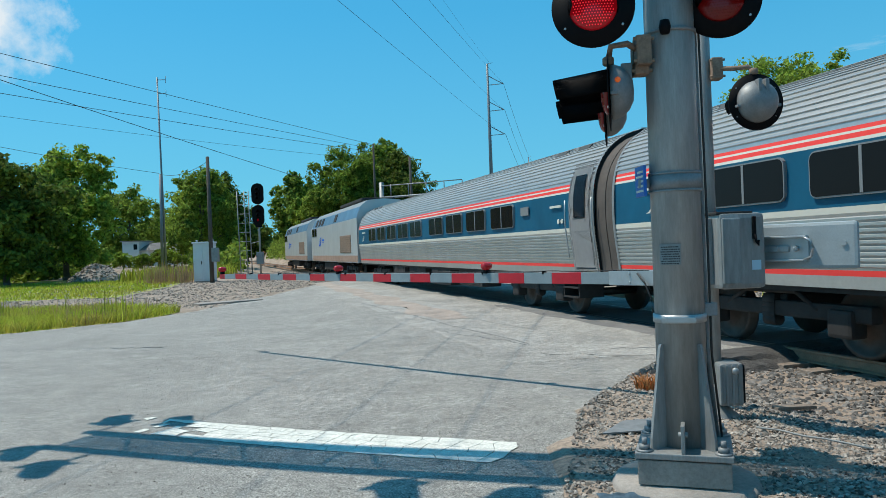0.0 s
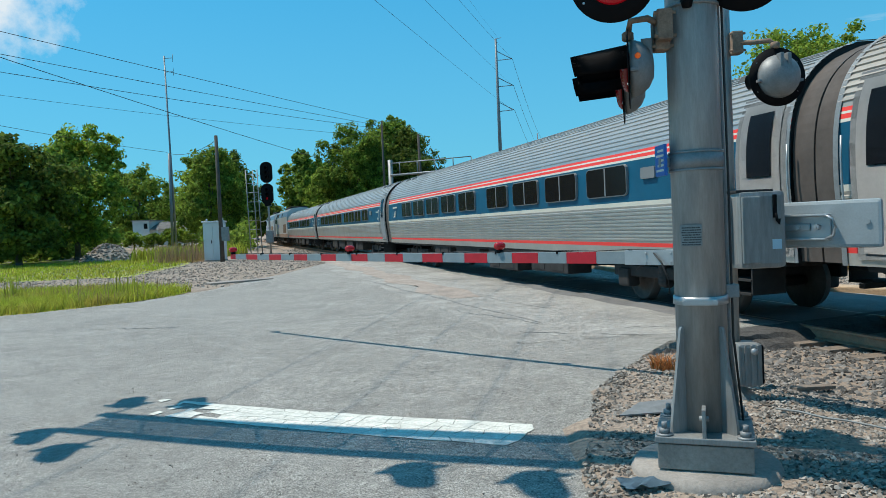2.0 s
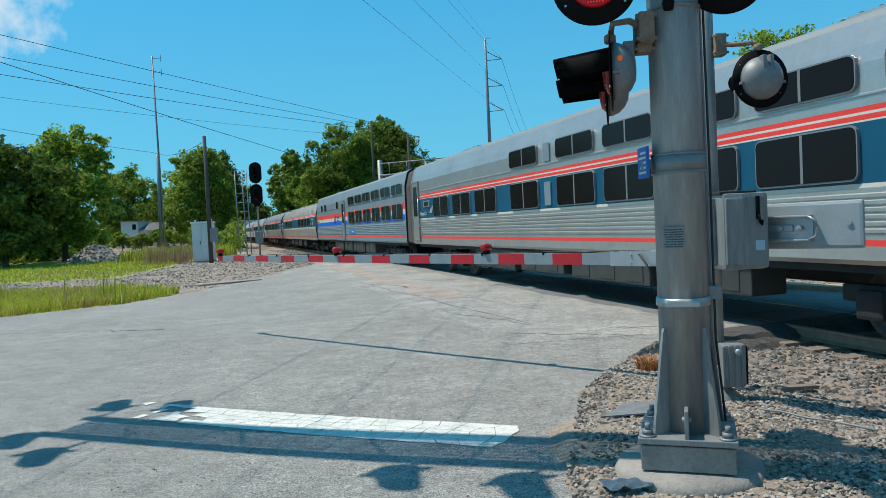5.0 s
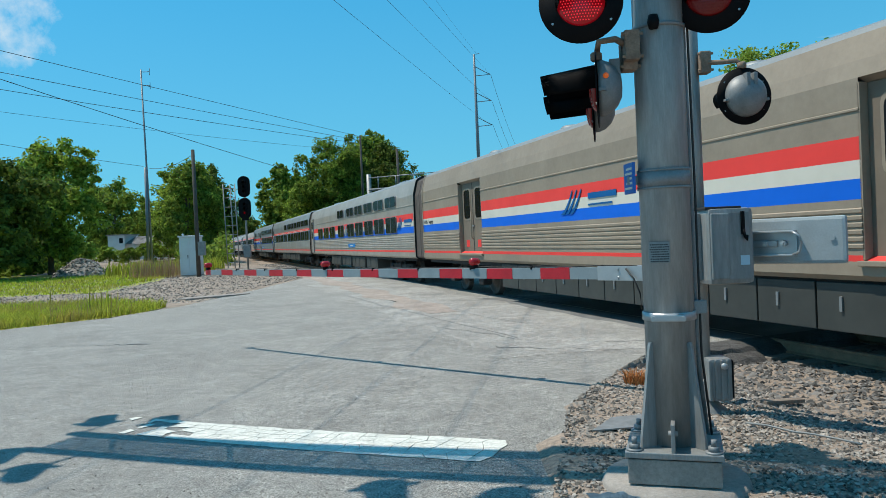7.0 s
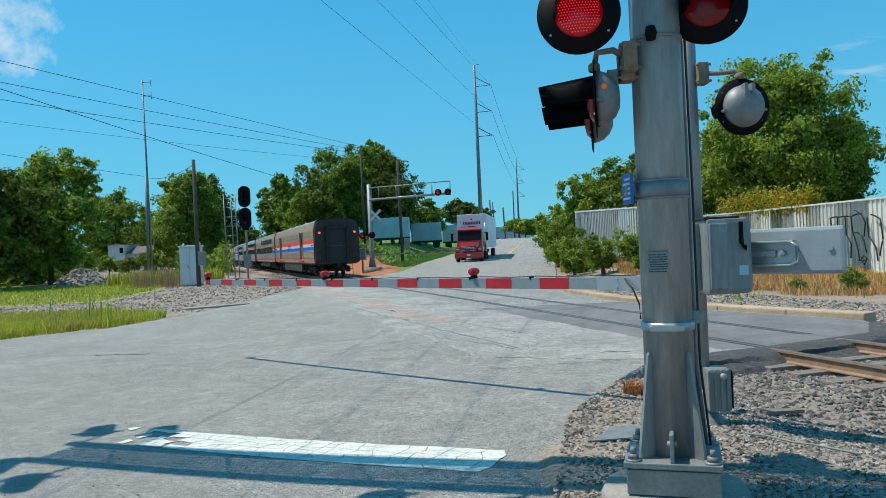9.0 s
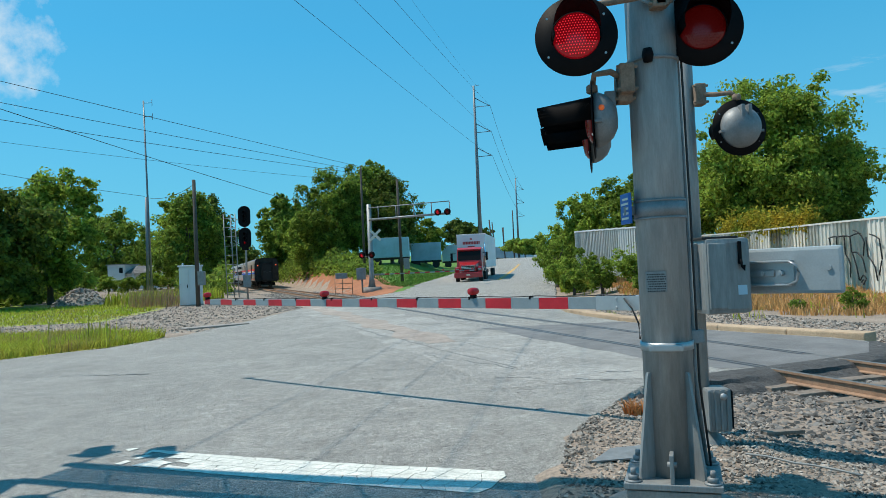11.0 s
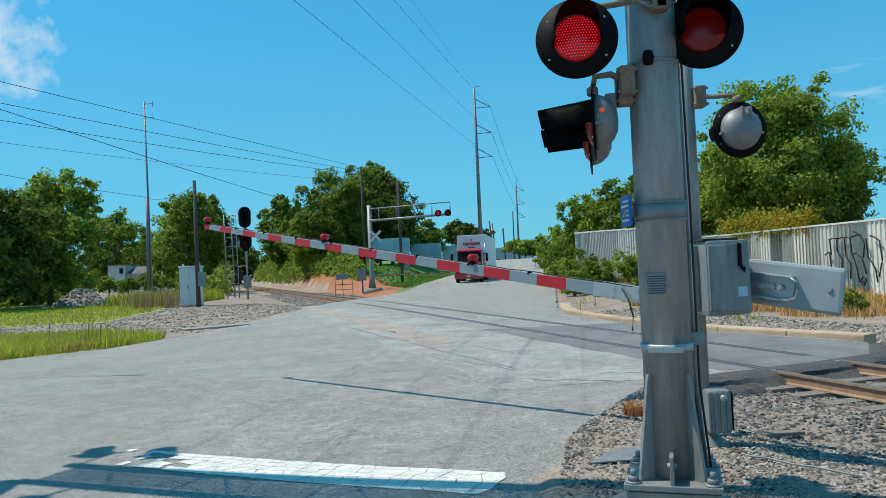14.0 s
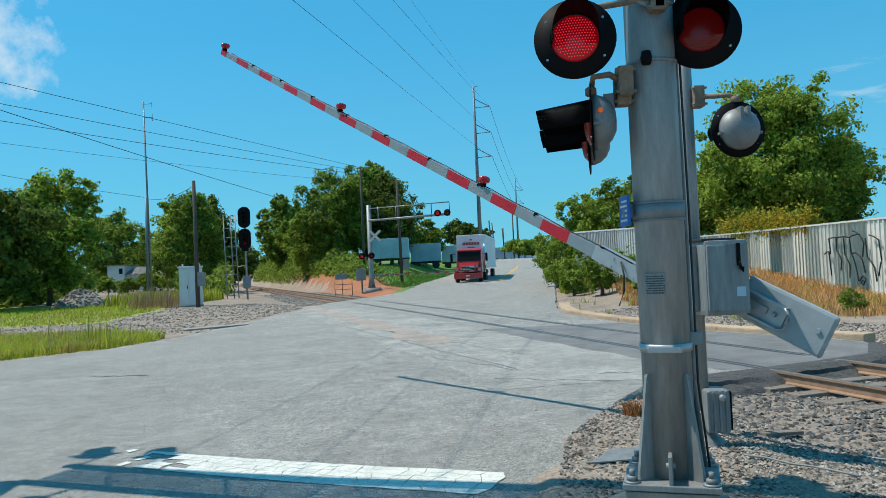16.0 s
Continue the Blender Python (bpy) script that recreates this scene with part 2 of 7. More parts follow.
M_STAINLESS_DULL = mat("dusty_stainless_side", (0.45, 0.41, 0.36), 0.45, metal=0.4, var=0.2, scale=0.7, fine=0.06, bscale=9)
M_TROOF = mat("pale_grey_train_roof", (0.23, 0.25, 0.255), 0.55, metal=0.1, var=0.15, scale=0.8)
M_SOOT = mat("sooty_brown_end_paint", (0.042, 0.036, 0.031), 0.75, var=0.4, scale=2.5, fine=0.1)
M_MARKER = mat("lit_marker_lamp", (0.5, 0.05, 0.02), 0.3, emit=(1.0, 0.10, 0.03), estr=1.6)
M_SKYPLATE = mat("bright_blue_name_plate", (0.01, 0.22, 0.60), 0.45)
M_LBLUE = mat("blue_grey_locomotive_stripe", (0.10, 0.19, 0.29), 0.4, metal=0.1, var=0.15, scale=0.8)
M_LRUST = mat("dusty_red_brown_sill", (0.36, 0.24, 0.18), 0.6, var=0.3, scale=1.5)
M_AMBER = mat("amber_peep_glass", (0.6, 0.12, 0.02), 0.3, emit=(1, 0.18, 0.03), estr=0.25)
M_LOCO = mat("silver_locomotive_paint", (0.50, 0.52, 0.53), 0.4, metal=0.3, var=0.12, scale=0.7)
M_GRASS = leafy("grass_blades", (0.36, 0.44, 0.035), 0.42, 0.4, 0.4, (0.42, 0.36, 0.08))
M_LAWN = mat("lawn_soil", (0.28, 0.35, 0.035), 0.95, var=0.4, scale=0.5, fine=0.3, bscale=12, bump=0.5, col2=(0.34, 0.29, 0.09))
M_MOWN = mat("mown_green_lawn", (0.13, 0.25, 0.03), 0.95, var=0.3, scale=0.2, fine=0.3, bscale=8, bump=0.5)
M_DRYGRASS = leafy("dry_tan_grass", (0.68, 0.36, 0.13), 0.25, 0.4, 0.6, (0.50, 0.31, 0.13))
M_WEED = mat("brown_weed_stalks", (0.38, 0.23, 0.13), 0.9, rnd=0.4)
M_CLAY = mat("red_clay_bank", (0.40, 0.155, 0.07), 0.95, var=0.3, scale=0.8, bump=0.8, bscale=6, fine=0.2)
M_BARK = mat("tree_bark", (0.13, 0.10, 0.08), 0.95, var=0.3, scale=4, bump=0.5, bscale=20)
M_LEAF_A = leafy("mid_green_leaves", (0.23, 0.315, 0.042), 0.48, 0.55, 0.35, (0.14, 0.20, 0.03))
M_LEAF_B = leafy("light_green_leaves", (0.33, 0.42, 0.058), 0.48, 0.55, 0.4, (0.17, 0.25, 0.04))
M_LEAF_C = leafy("deep_green_leaves", (0.14, 0.19, 0.03), 0.42, 0.55, 0.4, (0.085, 0.125, 0.023))
M_LEAF_D = leafy("yellowing_vine_leaves", (0.46, 0.32, 0.03), 0.4, 0.5, 0.8, (0.20, 0.26, 0.03))
M_FENCE = mat("cream_corrugated_metal", (0.77, 0.74, 0.65), 0.6, var=0.2, scale=0.7, fine=0.05)
M_FENCEW = mat("pale_corrugated_metal", (0.62, 0.64, 0.64), 0.55, var=0.18, scale=0.7)
M_SPRAY = mat("black_spray_paint", (0.012, 0.012, 0.012), 0.6)
M_BLUESIGN = mat("blue_sign_plate", (0.01, 0.12, 0.45), 0.4, var=0.1, scale=6)
M_LABEL = mat("faded_label", (0.26, 0.27, 0.265), 0.6, var=0.2, scale=20)
M_LABELW = mat("pale_blue_label", (0.45, 0.62, 0.72), 0.5)
M_INK = mat("label_ink", (0.035, 0.035, 0.035), 0.6)
M_TRUCKRED = mat("red_truck_paint", (0.42, 0.015, 0.02), 0.3, var=0.1, scale=2, coat=0.5)
M_TRAILER = mat("white_trailer_panel", (0.72, 0.73, 0.73), 0.5, var=0.08, scale=0.8)
M_CHROME = mat("chrome", (0.75, 0.75, 0.75), 0.15, metal=1.0)
M_TYRE = mat("tyre_rubber", (0.02, 0.02, 0.02), 0.85)
M_BLUEBOX = mat("blue_grey_container", (0.36, 0.52, 0.60), 0.6, var=0.3, scale=0.5)
M_YELLOW = mat("yellow_road_paint", (0.6, 0.36, 0.12), 0.8, var=0.3, scale=2)
M_RAG = mat("dull_blue_sheet", (0.15, 0.24, 0.31), 0.6, var=0.3, scale=9)
M_CRATE = mat("white_signal_cabinet_paint", (0.62, 0.65, 0.66), 0.5, var=0.1, scale=1.5)
M_SCRAP = mat("steel_cover_plate", (0.25, 0.26, 0.26), 0.6, metal=0.3, var=0.3, scale=8)
M_FARWOOD = leafy("far_woods", (0.09, 0.14, 0.04), 0.35, 0.4, 0.05, (0.06, 0.10, 0.03))

# ---- mesh helpers ----


def part(name, bm, material, parent=None, label=""):
    """Links a bmesh as one mesh object under a thing or a part."""
    me = bpy.data.meshes.new(name)
    bm.to_mesh(me)
    bm.free()
    for m in (material if isinstance(material, (list, tuple)) else [material]):
        me.materials.append(m)
    ob = new(name, me)
    if parent:
        ob.parent = parent
    if label:
        tagged(ob, label)
    return ob


def shared(name, me, parent, m=None):
    """One more object on a mesh that is there already."""
    ob = new(name, me)
    ob.parent = parent
    if m is not None:
        ob.matrix_basis = m
    return ob


def thing(name, m, label, category, group="", kind=""):
    e = new(name)
    e.empty_display_size = 0.1
    e.matrix_basis = m
    return tagged(e, label, category, group, kind)


def rawmesh(name, verts, faces, material, parent=None, smooth=False):
    me = bpy.data.meshes.new(name)
    me.from_pydata([tuple(v) for v in verts], [], [tuple(f) for f in faces])
    for m in (material if isinstance(material, (list, tuple)) else [material]):
        me.materials.append(m)
    if smooth:
        me.shade_smooth()
    ob = new(name, me)
    if parent:
        ob.parent = parent
    return ob


def bbox(x0, x1, y0, y1, z0, z1, bev=0.0, bm=None, m=None):
    """A box, with its edges rounded where bev is given."""
    own = bmesh.new()
    r = bmesh.ops.create_cube(own, size=1)
    bmesh.ops.scale(own, vec=(x1 - x0, y1 - y0, z1 - z0), verts=r["verts"])
    bmesh.ops.translate(own, vec=((x0 + x1) / 2, (y0 + y1) / 2, (z0 + z1) / 2), verts=r["verts"])
    if bev > 0:
        bmesh.ops.bevel(own, geom=own.edges[:], offset=bev, segments=2, profile=0.6, affect='EDGES')
    return merge(own, bm, m)


def merge(own, bm=None, m=None):
    if m is not None:
        bmesh.ops.transform(own, matrix=m, verts=own.verts[:])
    if bm is None:
        return own
    tmp = bpy.data.meshes.new("tmp")
    own.to_mesh(tmp)
    own.free()
    bm.from_mesh(tmp)
    bpy.data.meshes.remove(tmp)
    return bm


def rod(p, q, r, r2=None, seg=16, bm=None, bev=0.0, smooth=True):
    """A round bar from p to q."""
    p, q = Vector(p), Vector(q)
    own = bmesh.new()
    bmesh.ops.create_cone(own, cap_ends=True, segments=seg, radius1=r, radius2=r if r2 is None else r2, depth=(q - p).length)
    if bev > 0:
        es = [e for e in own.edges if abs(e.verts[0].co.z - e.verts[1].co.z) < 1e-6]
        bmesh.ops.bevel(own, geom=es, offset=bev, segments=2, profile=0.5, affect='EDGES')
    for f in own.faces:
        f.smooth = smooth and len(f.verts) == 4
    turn = (q - p).to_track_quat("Z", "Y").to_matrix().to_4x4()
    return merge(own, bm, Matrix.Translation((p + q) / 2) @ turn)


def lathe(points, seg=24, bm=None, m=None):
    """A turned body about z, from (radius, height) pairs."""
    own = bmesh.new()
    rings = []
    for r, z in points:
        rings.append([own.verts.new((r * math.cos(2 * math.pi * i / seg), r * math.sin(2 * math.pi * i / seg), z)) for i in range(seg)])
    for a, b in zip(rings, rings[1:]):
        for i in range(seg):
            f = own.faces.new((a[i], a[(i + 1) % seg], b[(i + 1) % seg], b[i]))
            f.smooth = True
    for ring in (rings[0], rings[-1]):
        try:
            own.faces.new(ring)
        except ValueError:
            pass
    bmesh.ops.remove_doubles(own, verts=own.verts[:], dist=1e-5)
    bmesh.ops.recalc_face_normals(own, faces=own.faces[:])
    return merge(own, bm, m)


def prism(outline, z0, z1, bm=None, m=None):
    """An upright prism on a flat outline."""
    own = bmesh.new()
    lo = [own.verts.new((x, y, z0)) for x, y in outline]
    hi = [own.verts.new((x, y, z1)) for x, y in outline]
    n = len(outline)
    own.faces.new(lo[::-1])
    own.faces.new(hi)
    for i in range(n):
        own.faces.new((lo[i], lo[(i + 1) % n], hi[(i + 1) % n], hi[i]))
    bmesh.ops.recalc_face_normals(own, faces=own.faces[:])
    return merge(own, bm, m)


def tube(points, r, seg=8, bm=None):
    """A bent round bar or cable through the points."""
    own = bmesh.new()
    rings = []
    pts = [Vector(p) for p in points]
    for i, p in enumerate(pts):
        d = (pts[min(i + 1, len(pts) - 1)] - pts[max(i - 1, 0)]).normalized()
        a = d.orthogonal().normalized() if abs(d.z) > 0.95 else d.cross(Vector((0, 0, 1))).normalized()
        b = d.cross(a)
        rings.append([own.verts.new(p + r * (math.cos(2 * math.pi * k / seg) * a + math.sin(2 * math.pi * k / seg) * b)) for k in range(seg)])
    for u, v in zip(rings, rings[1:]):
        for k in range(seg):
            f = own.faces.new((u[k], u[(k + 1) % seg], v[(k + 1) % seg], v[k]))
            f.smooth = True
    own.faces.new(rings[0][::-1])
    own.faces.new(rings[-1])
    return merge(own, bm)


def sstep(a, b, t):
    t = min(1.0, max(0.0, (t - a) / (b - a)))
    return t * t * (3 - 2 * t)


# ---- the lie of the land ----


def track_x(y):
    """The middle of the track."""
    if y < 0:
        return 8.84 - 0.303 * y
    return 8.84 - 0.303 * y - (y * y / 3000 if y < 45 else 0.675 + 0.03 * (y - 45))


def beyond(x, y):
    """How far beyond the middle of the track a place lies (below 0: this side)."""
    return (x - track_x(y)) * 0.955


def rise(y):
    return 2.1e-4 * max(0.0, min(y, 135) - 20) ** 2 - max(0.0, y - 150) * 0.004


def road_z(x, y):
    q = beyond(x, y)
    return 0.21 * sstep(-9, -2.0, q) + (rise(y) * sstep(2, 10, q) if q > 2 else 0)


def ground_z(x, y):
    q = beyond(x, y)
    z = -0.02
    if q < -2.5:
        z += 0.30 * sstep(24, 44, y) * sstep(-2.5, -6, q)
    z += 0.015 * (1 - sstep(1.7, 3.0, abs(q)))
    if x > -4:
        z += 0.19 * sstep(-9, -4.6, q) * (1 - sstep(-4.2, -2.4, q))
    if q > 3:
        z += (0.13 + rise(y)) * sstep(3, 6, q)
        z += 1.25 * sstep(3.2, 6.5, q) * sstep(44, 52, y) * (1 - sstep(170, 240, y)) * sstep(2.0, 7.0, -(x + 4.2 - 0.14 * (y - 54)))
        z += 1.1 * sstep(24, 40, y) * sstep(0.8, 6, x - 5.3 - 0.14 * (y - 35)) * (1 - sstep(60, 90, y))
    return z

# ---- ground, road, track ----


def axis(lo, hi, fine_lo, fine_hi, step, grow=1.22):
    """Grid lines: even between fine_lo and fine_hi, then ever wider."""
    a = list(np.arange(fine_lo, fine_hi + 1e-6, step))
    s = step
    while a[-1] < hi:
        s *= grow
        a.append(a[-1] + s)
    s = step
    while a[0] > lo:
        s *= grow
        a.insert(0, a[0] - s)
    return a


def sheet(name, xs, ys, zf, material, thick=0.0):
    verts, faces = [], []
    for y in ys:
        for x in xs:
            verts.append((x, y, zf(x, y)))
    w = len(xs)
    for j in range(len(ys) - 1):
        for i in range(w - 1):
            faces.append((j * w + i, j * w + i + 1, (j + 1) * w + i + 1, (j + 1) * w + i))
    return rawmesh(name, verts, faces, material, smooth=True)


def rough_ground(x, y):
    z = ground_z(x, y)
    if edge_at(LEFT_EDGE, y) + 0.15 < x < edge_at(RIGHT_EDGE, y) - 0.1 and y < 400:
        return min(z, road_z(x, y)) - 0.12
    near = 1.0 if abs(x) < 40 and -10 < y < 70 else 0.0
    return z + near * (0.03 * noise.noise((x * 0.9, y * 0.9, 0)) + 0.012 * noise.noise((x * 4, y * 4, 3)))


LEFT_EDGE = [(-10, -140), (2, -90), (6, -60), (12, -30), (17, -16), (19.6, -11.75), (21.9, -9.8), (25.2, -8.9), (29, -8.5), (36.4, -7.4), (43, -6.4), (54, -3.4), (85, 1.0), (135, 8.0), (400, 45)]
RIGHT_EDGE = [(-10, 0.2), (3, 0.5), (5, 0.62), (6.15, 0.84), (7.5, 1.13), (9.07, 1.97), (10.0, 2.55), (10.5, 3.5), (10.9, 4.55), (11.45, 5.8), (12.0, 6.9), (13.4, 7.7), (14.2, 7.5), (17.07, 5.9), (20.5, 4.75), (25.4, 4.0), (29, 4.3), (35.7, 5.3), (54, 8.0), (90, 13.0), (135, 19.3), (400, 57)]


def edge_at(table, y):
    return float(np.interp(y, [a for a, b in table], [b for a, b in table]))


GRID_X = [-2600, -1500, -900, -500, -300, -200, -140, -100, -80] + list(np.arange(-64, -12, 1.3)) + list(np.arange(-12, 22, 0.4)) + list(np.arange(22, 44, 1.6)) + [50, 60, 80, 110, 160, 240, 400, 700, 1300, 2600]
GRID_Y = [-900, -400, -200, -100, -50, -25, -12] + list(np.arange(-4, 60, 0.4)) + list(np.arange(60, 240, 2.0)) + [245, 255, 270, 300, 350, 420, 520, 700, 1000, 1600, 3000]
ground = sheet("ground", GRID_X, GRID_Y, rough_ground, M_GROUND)
tagged(ground, "pale brown dirt and gravel ground beside the railway", "ground", kind="structure")



def road_strip(name, ys, left, right, cols, lift, material, label):
    verts, faces = [], []
    w = cols + 3
    for y in ys:
        a, b = left(y), right(y)
        row = [(b + (a - b) * (1 - i / cols) ** 2.4, y, 0.0) for i in range(cols + 1)]
        row = [(x, yy, road_z(x, yy) + lift) for x, yy, _ in row]
        verts += [(row[0][0] - 0.05, y, row[0][2] - 0.3)] + row + [(row[-1][0] + 0.06, y, row[-1][2] - 0.3)]
    for j in range(len(ys) - 1):
        for i in range(w - 1):
            faces.append((j * w + i, j * w + i + 1, (j + 1) * w + i + 1, (j + 1) * w + i))
    ob = rawmesh(name, verts, faces, material, smooth=True)
    return tagged(ob, label, "road", kind="structure")


def jag(y, k, amp):
    return amp * (noise.noise((y * 1.7, k, 0)) + 0.6 * noise.noise((y * 6.0, k, 5)))


road_ys = list(np.arange(-10, 30, 0.16)) + list(np.arange(30, 60, 0.6)) + list(np.arange(60, 150, 3)) + list(np.arange(150, 400, 20))
road = road_strip("road", road_ys, lambda y: edge_at(LEFT_EDGE, y) + jag(y, 1.5, 0.10), lambda y: edge_at(RIGHT_EDGE, y) + jag(y, 7.5, 0.07), 84, 0.0, M_ROAD,
                  "sun-bleached grey asphalt road rising over the level crossing")


def along(p, q, w, lift, bm=None, n=24, wob=0.0, seed=0.0, zf=road_z):
    """A thin strip of width w laid on the road from p to q."""
    own = bmesh.new()
    p, q = Vector(p), Vector(q)
    d = (q - p)
    nn = Vector((-d.y, d.x)).normalized()
    prev = None
    for i in range(n + 1):
        c = p + d * (i / n)
        c = c + nn * wob * noise.noise((i * 0.35, seed, 0))
        ww = w * (0.75 + 0.5 * noise.noise((i * 0.6, seed, 9))) if wob else w
        row = []
        for s in (-0.5, 0.5):
            x, y = c + nn * ww * s
            row.append(own.verts.new((x, y, zf(x, y) + lift)))
        if prev:
            own.faces.new((prev[0], prev[1], row[1], row[0]))
        prev = row
    return merge(own, bm)


for k, (p, q, w) in enumerate([((-7.4, 15.4), (-6.1, 15.2), 0.07), ((-15, 16.2), (-7.4, 15.4), 0.025), ((1.1, 12.3), (-3.2, 24.0), 0.03), ((0.7, 11.6), (2.3, 10.6), 0.03), ((-0.4, 15), (1.1, 12.3), 0.025),
                               ((-6.2, 15.3), (-4.6, 15.8), 0.015), ((-2.0, 22), (1.5, 14.0), 0.02), ((2.2, 11.4), (3.3, 11.1), 0.03)]):
    c = part("tar_seal", along(p, q, w, 0.006, wob=0.12, seed=k * 3.1), M_TAR)
    tagged(c, "thin black crack filler on asphalt", "crack filler", kind="structure")

# the stop line in cracked slabs of paint
stop_line = thing("stop_line", pose(0, 0, 0), "worn white stop line with cracked paint", "road marking", kind="structure")
S0, S1 = Vector((0.35, 6.32)), Vector((-3.74, 8.26))
sd = (S1 - S0).normalized()
sn = Vector((-sd.y, sd.x)) * -1
random.seed(5)
seams = [0.0]
while seams[-1] < (S1 - S0).length:
    seams.append(seams[-1] + random.uniform(0.07, 0.24))
V_ROWS = (-0.30, -0.17, -0.04, 0.08, 0.19, 0.30)


def seam_point(i, j):
    rnd = random.Random(i * 7 + j * 131)
    u = seams[i] + rnd.uniform(-0.055, 0.055)
    v = V_ROWS[j] + (rnd.uniform(-0.035, 0.035) if 0 < j < 5 else rnd.uniform(-0.012, 0.012))
    return u, v


for i in range(len(seams) - 1):
    far_end = i / (len(seams) - 1)
    for j in range(5):
        if far_end > 0.6 and j < 4 and random.random() < (far_end - 0.55) * 2.0:
            continue
        if far_end > 0.9 and random.random() < 0.3:
            continue
        cor = [seam_point(i, j), seam_point(i + 1, j), seam_point(i + 1, j + 1), seam_point(i, j + 1)]
        cu, cv = sum(c[0] for c in cor) / 4, sum(c[1] for c in cor) / 4
        own = bmesh.new()
        vs = []
        for u, v in cor:
            k = 1 - random.choice((0.003, 0.004, 0.008)) / max(0.05, math.hypot(u - cu, v - cv))
            c = S0 + sd * (cu + (u - cu) * k) + sn * (cv + (v - cv) * k)
            vs.append(own.verts.new((c.x, c.y, road_z(c.x, c.y) + 0.005)))
        own.faces.new(vs)
        bmesh.ops.recalc_face_normals(own, faces=own.faces[:])
        ext = bmesh.ops.extrude_face_region(own, geom=own.faces[:])
        bmesh.ops.translate(own, vec=(0, 0, 0.003), verts=[v for v in ext["geom"] if isinstance(v, bmesh.types.BMVert)])
        bmesh.ops.recalc_face_normals(own, faces=own.faces[:])
        part("paint_slab", own, M_PAINT, stop_line)

# pale worn band before the near rail, with clay tracked along it


def track_band(q0, q1, y0, y1, lift, material, label, seed):
    verts, faces = [], []
    ys = np.arange(y0, y1, 0.35)
    for y in ys:
        for k in range(5):
            f = k / 4
            q = q0 + (q1 - q0) * f + 0.35 * noise.noise((y * 0.5, seed + (0 if k == 0 else 4) * (k in (0, 4)), 0)) * (1 if k in (0, 4) else 0)
            x = min(track_x(y) + q / 0.955, edge_at(RIGHT_EDGE, y) - 0.12)
            verts.append((x, y, road_z(x, y) + lift))
    for j in range(len(ys) - 1):
        for k in range(4):
            faces.append((j * 5 + k, j * 5 + k + 1, (j + 1) * 5 + k + 1, (j + 1) * 5 + k))
    return tagged(rawmesh("road_patch", verts, faces, material, smooth=True), label, "road patch", kind="structure")


track_band(-4.6, -1.6, 10.6, 36.0, 0.004, M_ROADPALE, "pale worn asphalt band before the crossing", 2.0)
track_band(-3.9, -3.1, 17.0, 40.0, 0.008, M_ROADDIRT, "clay-stained strip of asphalt by the track", 9.0)

# rails
RAIL_YS = list(np.arange(-60, 60, 1.0)) + list(np.arange(60, 460, 5.0))
RAIL_PROFILE = [(-0.07, -0.17), (0.07, -0.17), (0.07, -0.155), (0.012, -0.14), (0.012, -0.045), (0.036, -0.035), (0.036, -0.004), (0.028, 0), (-0.028, 0), (-0.036, -0.004), (-0.036, -0.035), (-0.012, -0.045), (-0.012, -0.14), (-0.07, -0.155)]


def rail(off):
    verts, faces, slots = [], [], []
    k = len(RAIL_PROFILE)
    for y in RAIL_YS:
        c = Vector((track_x(y), y))
        t = Vector((track_x(y + 0.5) - track_x(y - 0.5), 1.0)).normalized()
        nrm = Vector((t.y, -t.x))
        for u, z in RAIL_PROFILE:
            p = c + nrm * (off + u)
            verts.append((p.x, p.y, 0.215 + z))
    for j in range(len(RAIL_YS) - 1):
        for i in range(k):
            faces.append((j * k + i, j * k + (i + 1) % k, (j + 1) * k + (i + 1) % k, (j + 1) * k + i))
            slots.append(1 if i in (6, 7, 8) else 0)
    ob = rawmesh("rail", verts, faces, [M_RAIL, M_RAILTOP])
    for f, s in zip(ob.data.polygons, slots):
        f.material_index = s
    return tagged(ob, "rusty steel rail with polished head", "rail", "rails of the track", kind="structure")


rail(-0.755)
rail(0.755)


def on_track(y, off=0.0, z=0.0):
    t = math.atan2(-(track_x(y + 0.5) - track_x(y - 0.5)), 1.0)
    return pose(track_x(y) + off * math.cos(t), y + off * math.sin(t), z, 0, 0, math.degrees(t))


# the gaps beside the rails where they run through the road
for off in (-0.82, -0.69, 0.69, 0.82):
    own = bmesh.new()
    prev = None
    for y in np.arange(11.2 if off < 0 else 12.0, 42, 0.5):
        c = on_track(y, off).translation
        a = own.verts.new((c.x - 0.035, c.y, road_z(c.x, c.y) + 0.0045))
        b = own.verts.new((c.x + 0.035, c.y, road_z(c.x, c.y) + 0.0045))
        if prev:
            own.faces.new((prev[0], prev[1], b, a))
        prev = (a, b)
    g = part("flangeway", own, M_TAR)
    tagged(g, "dark flangeway gap beside the rail", "flangeway", kind="structure")
track_band(-1.7, 2.9, 11.1, 20.5, 0.003, M_FRESH, "darker asphalt around the rails of the crossing", 5.0)

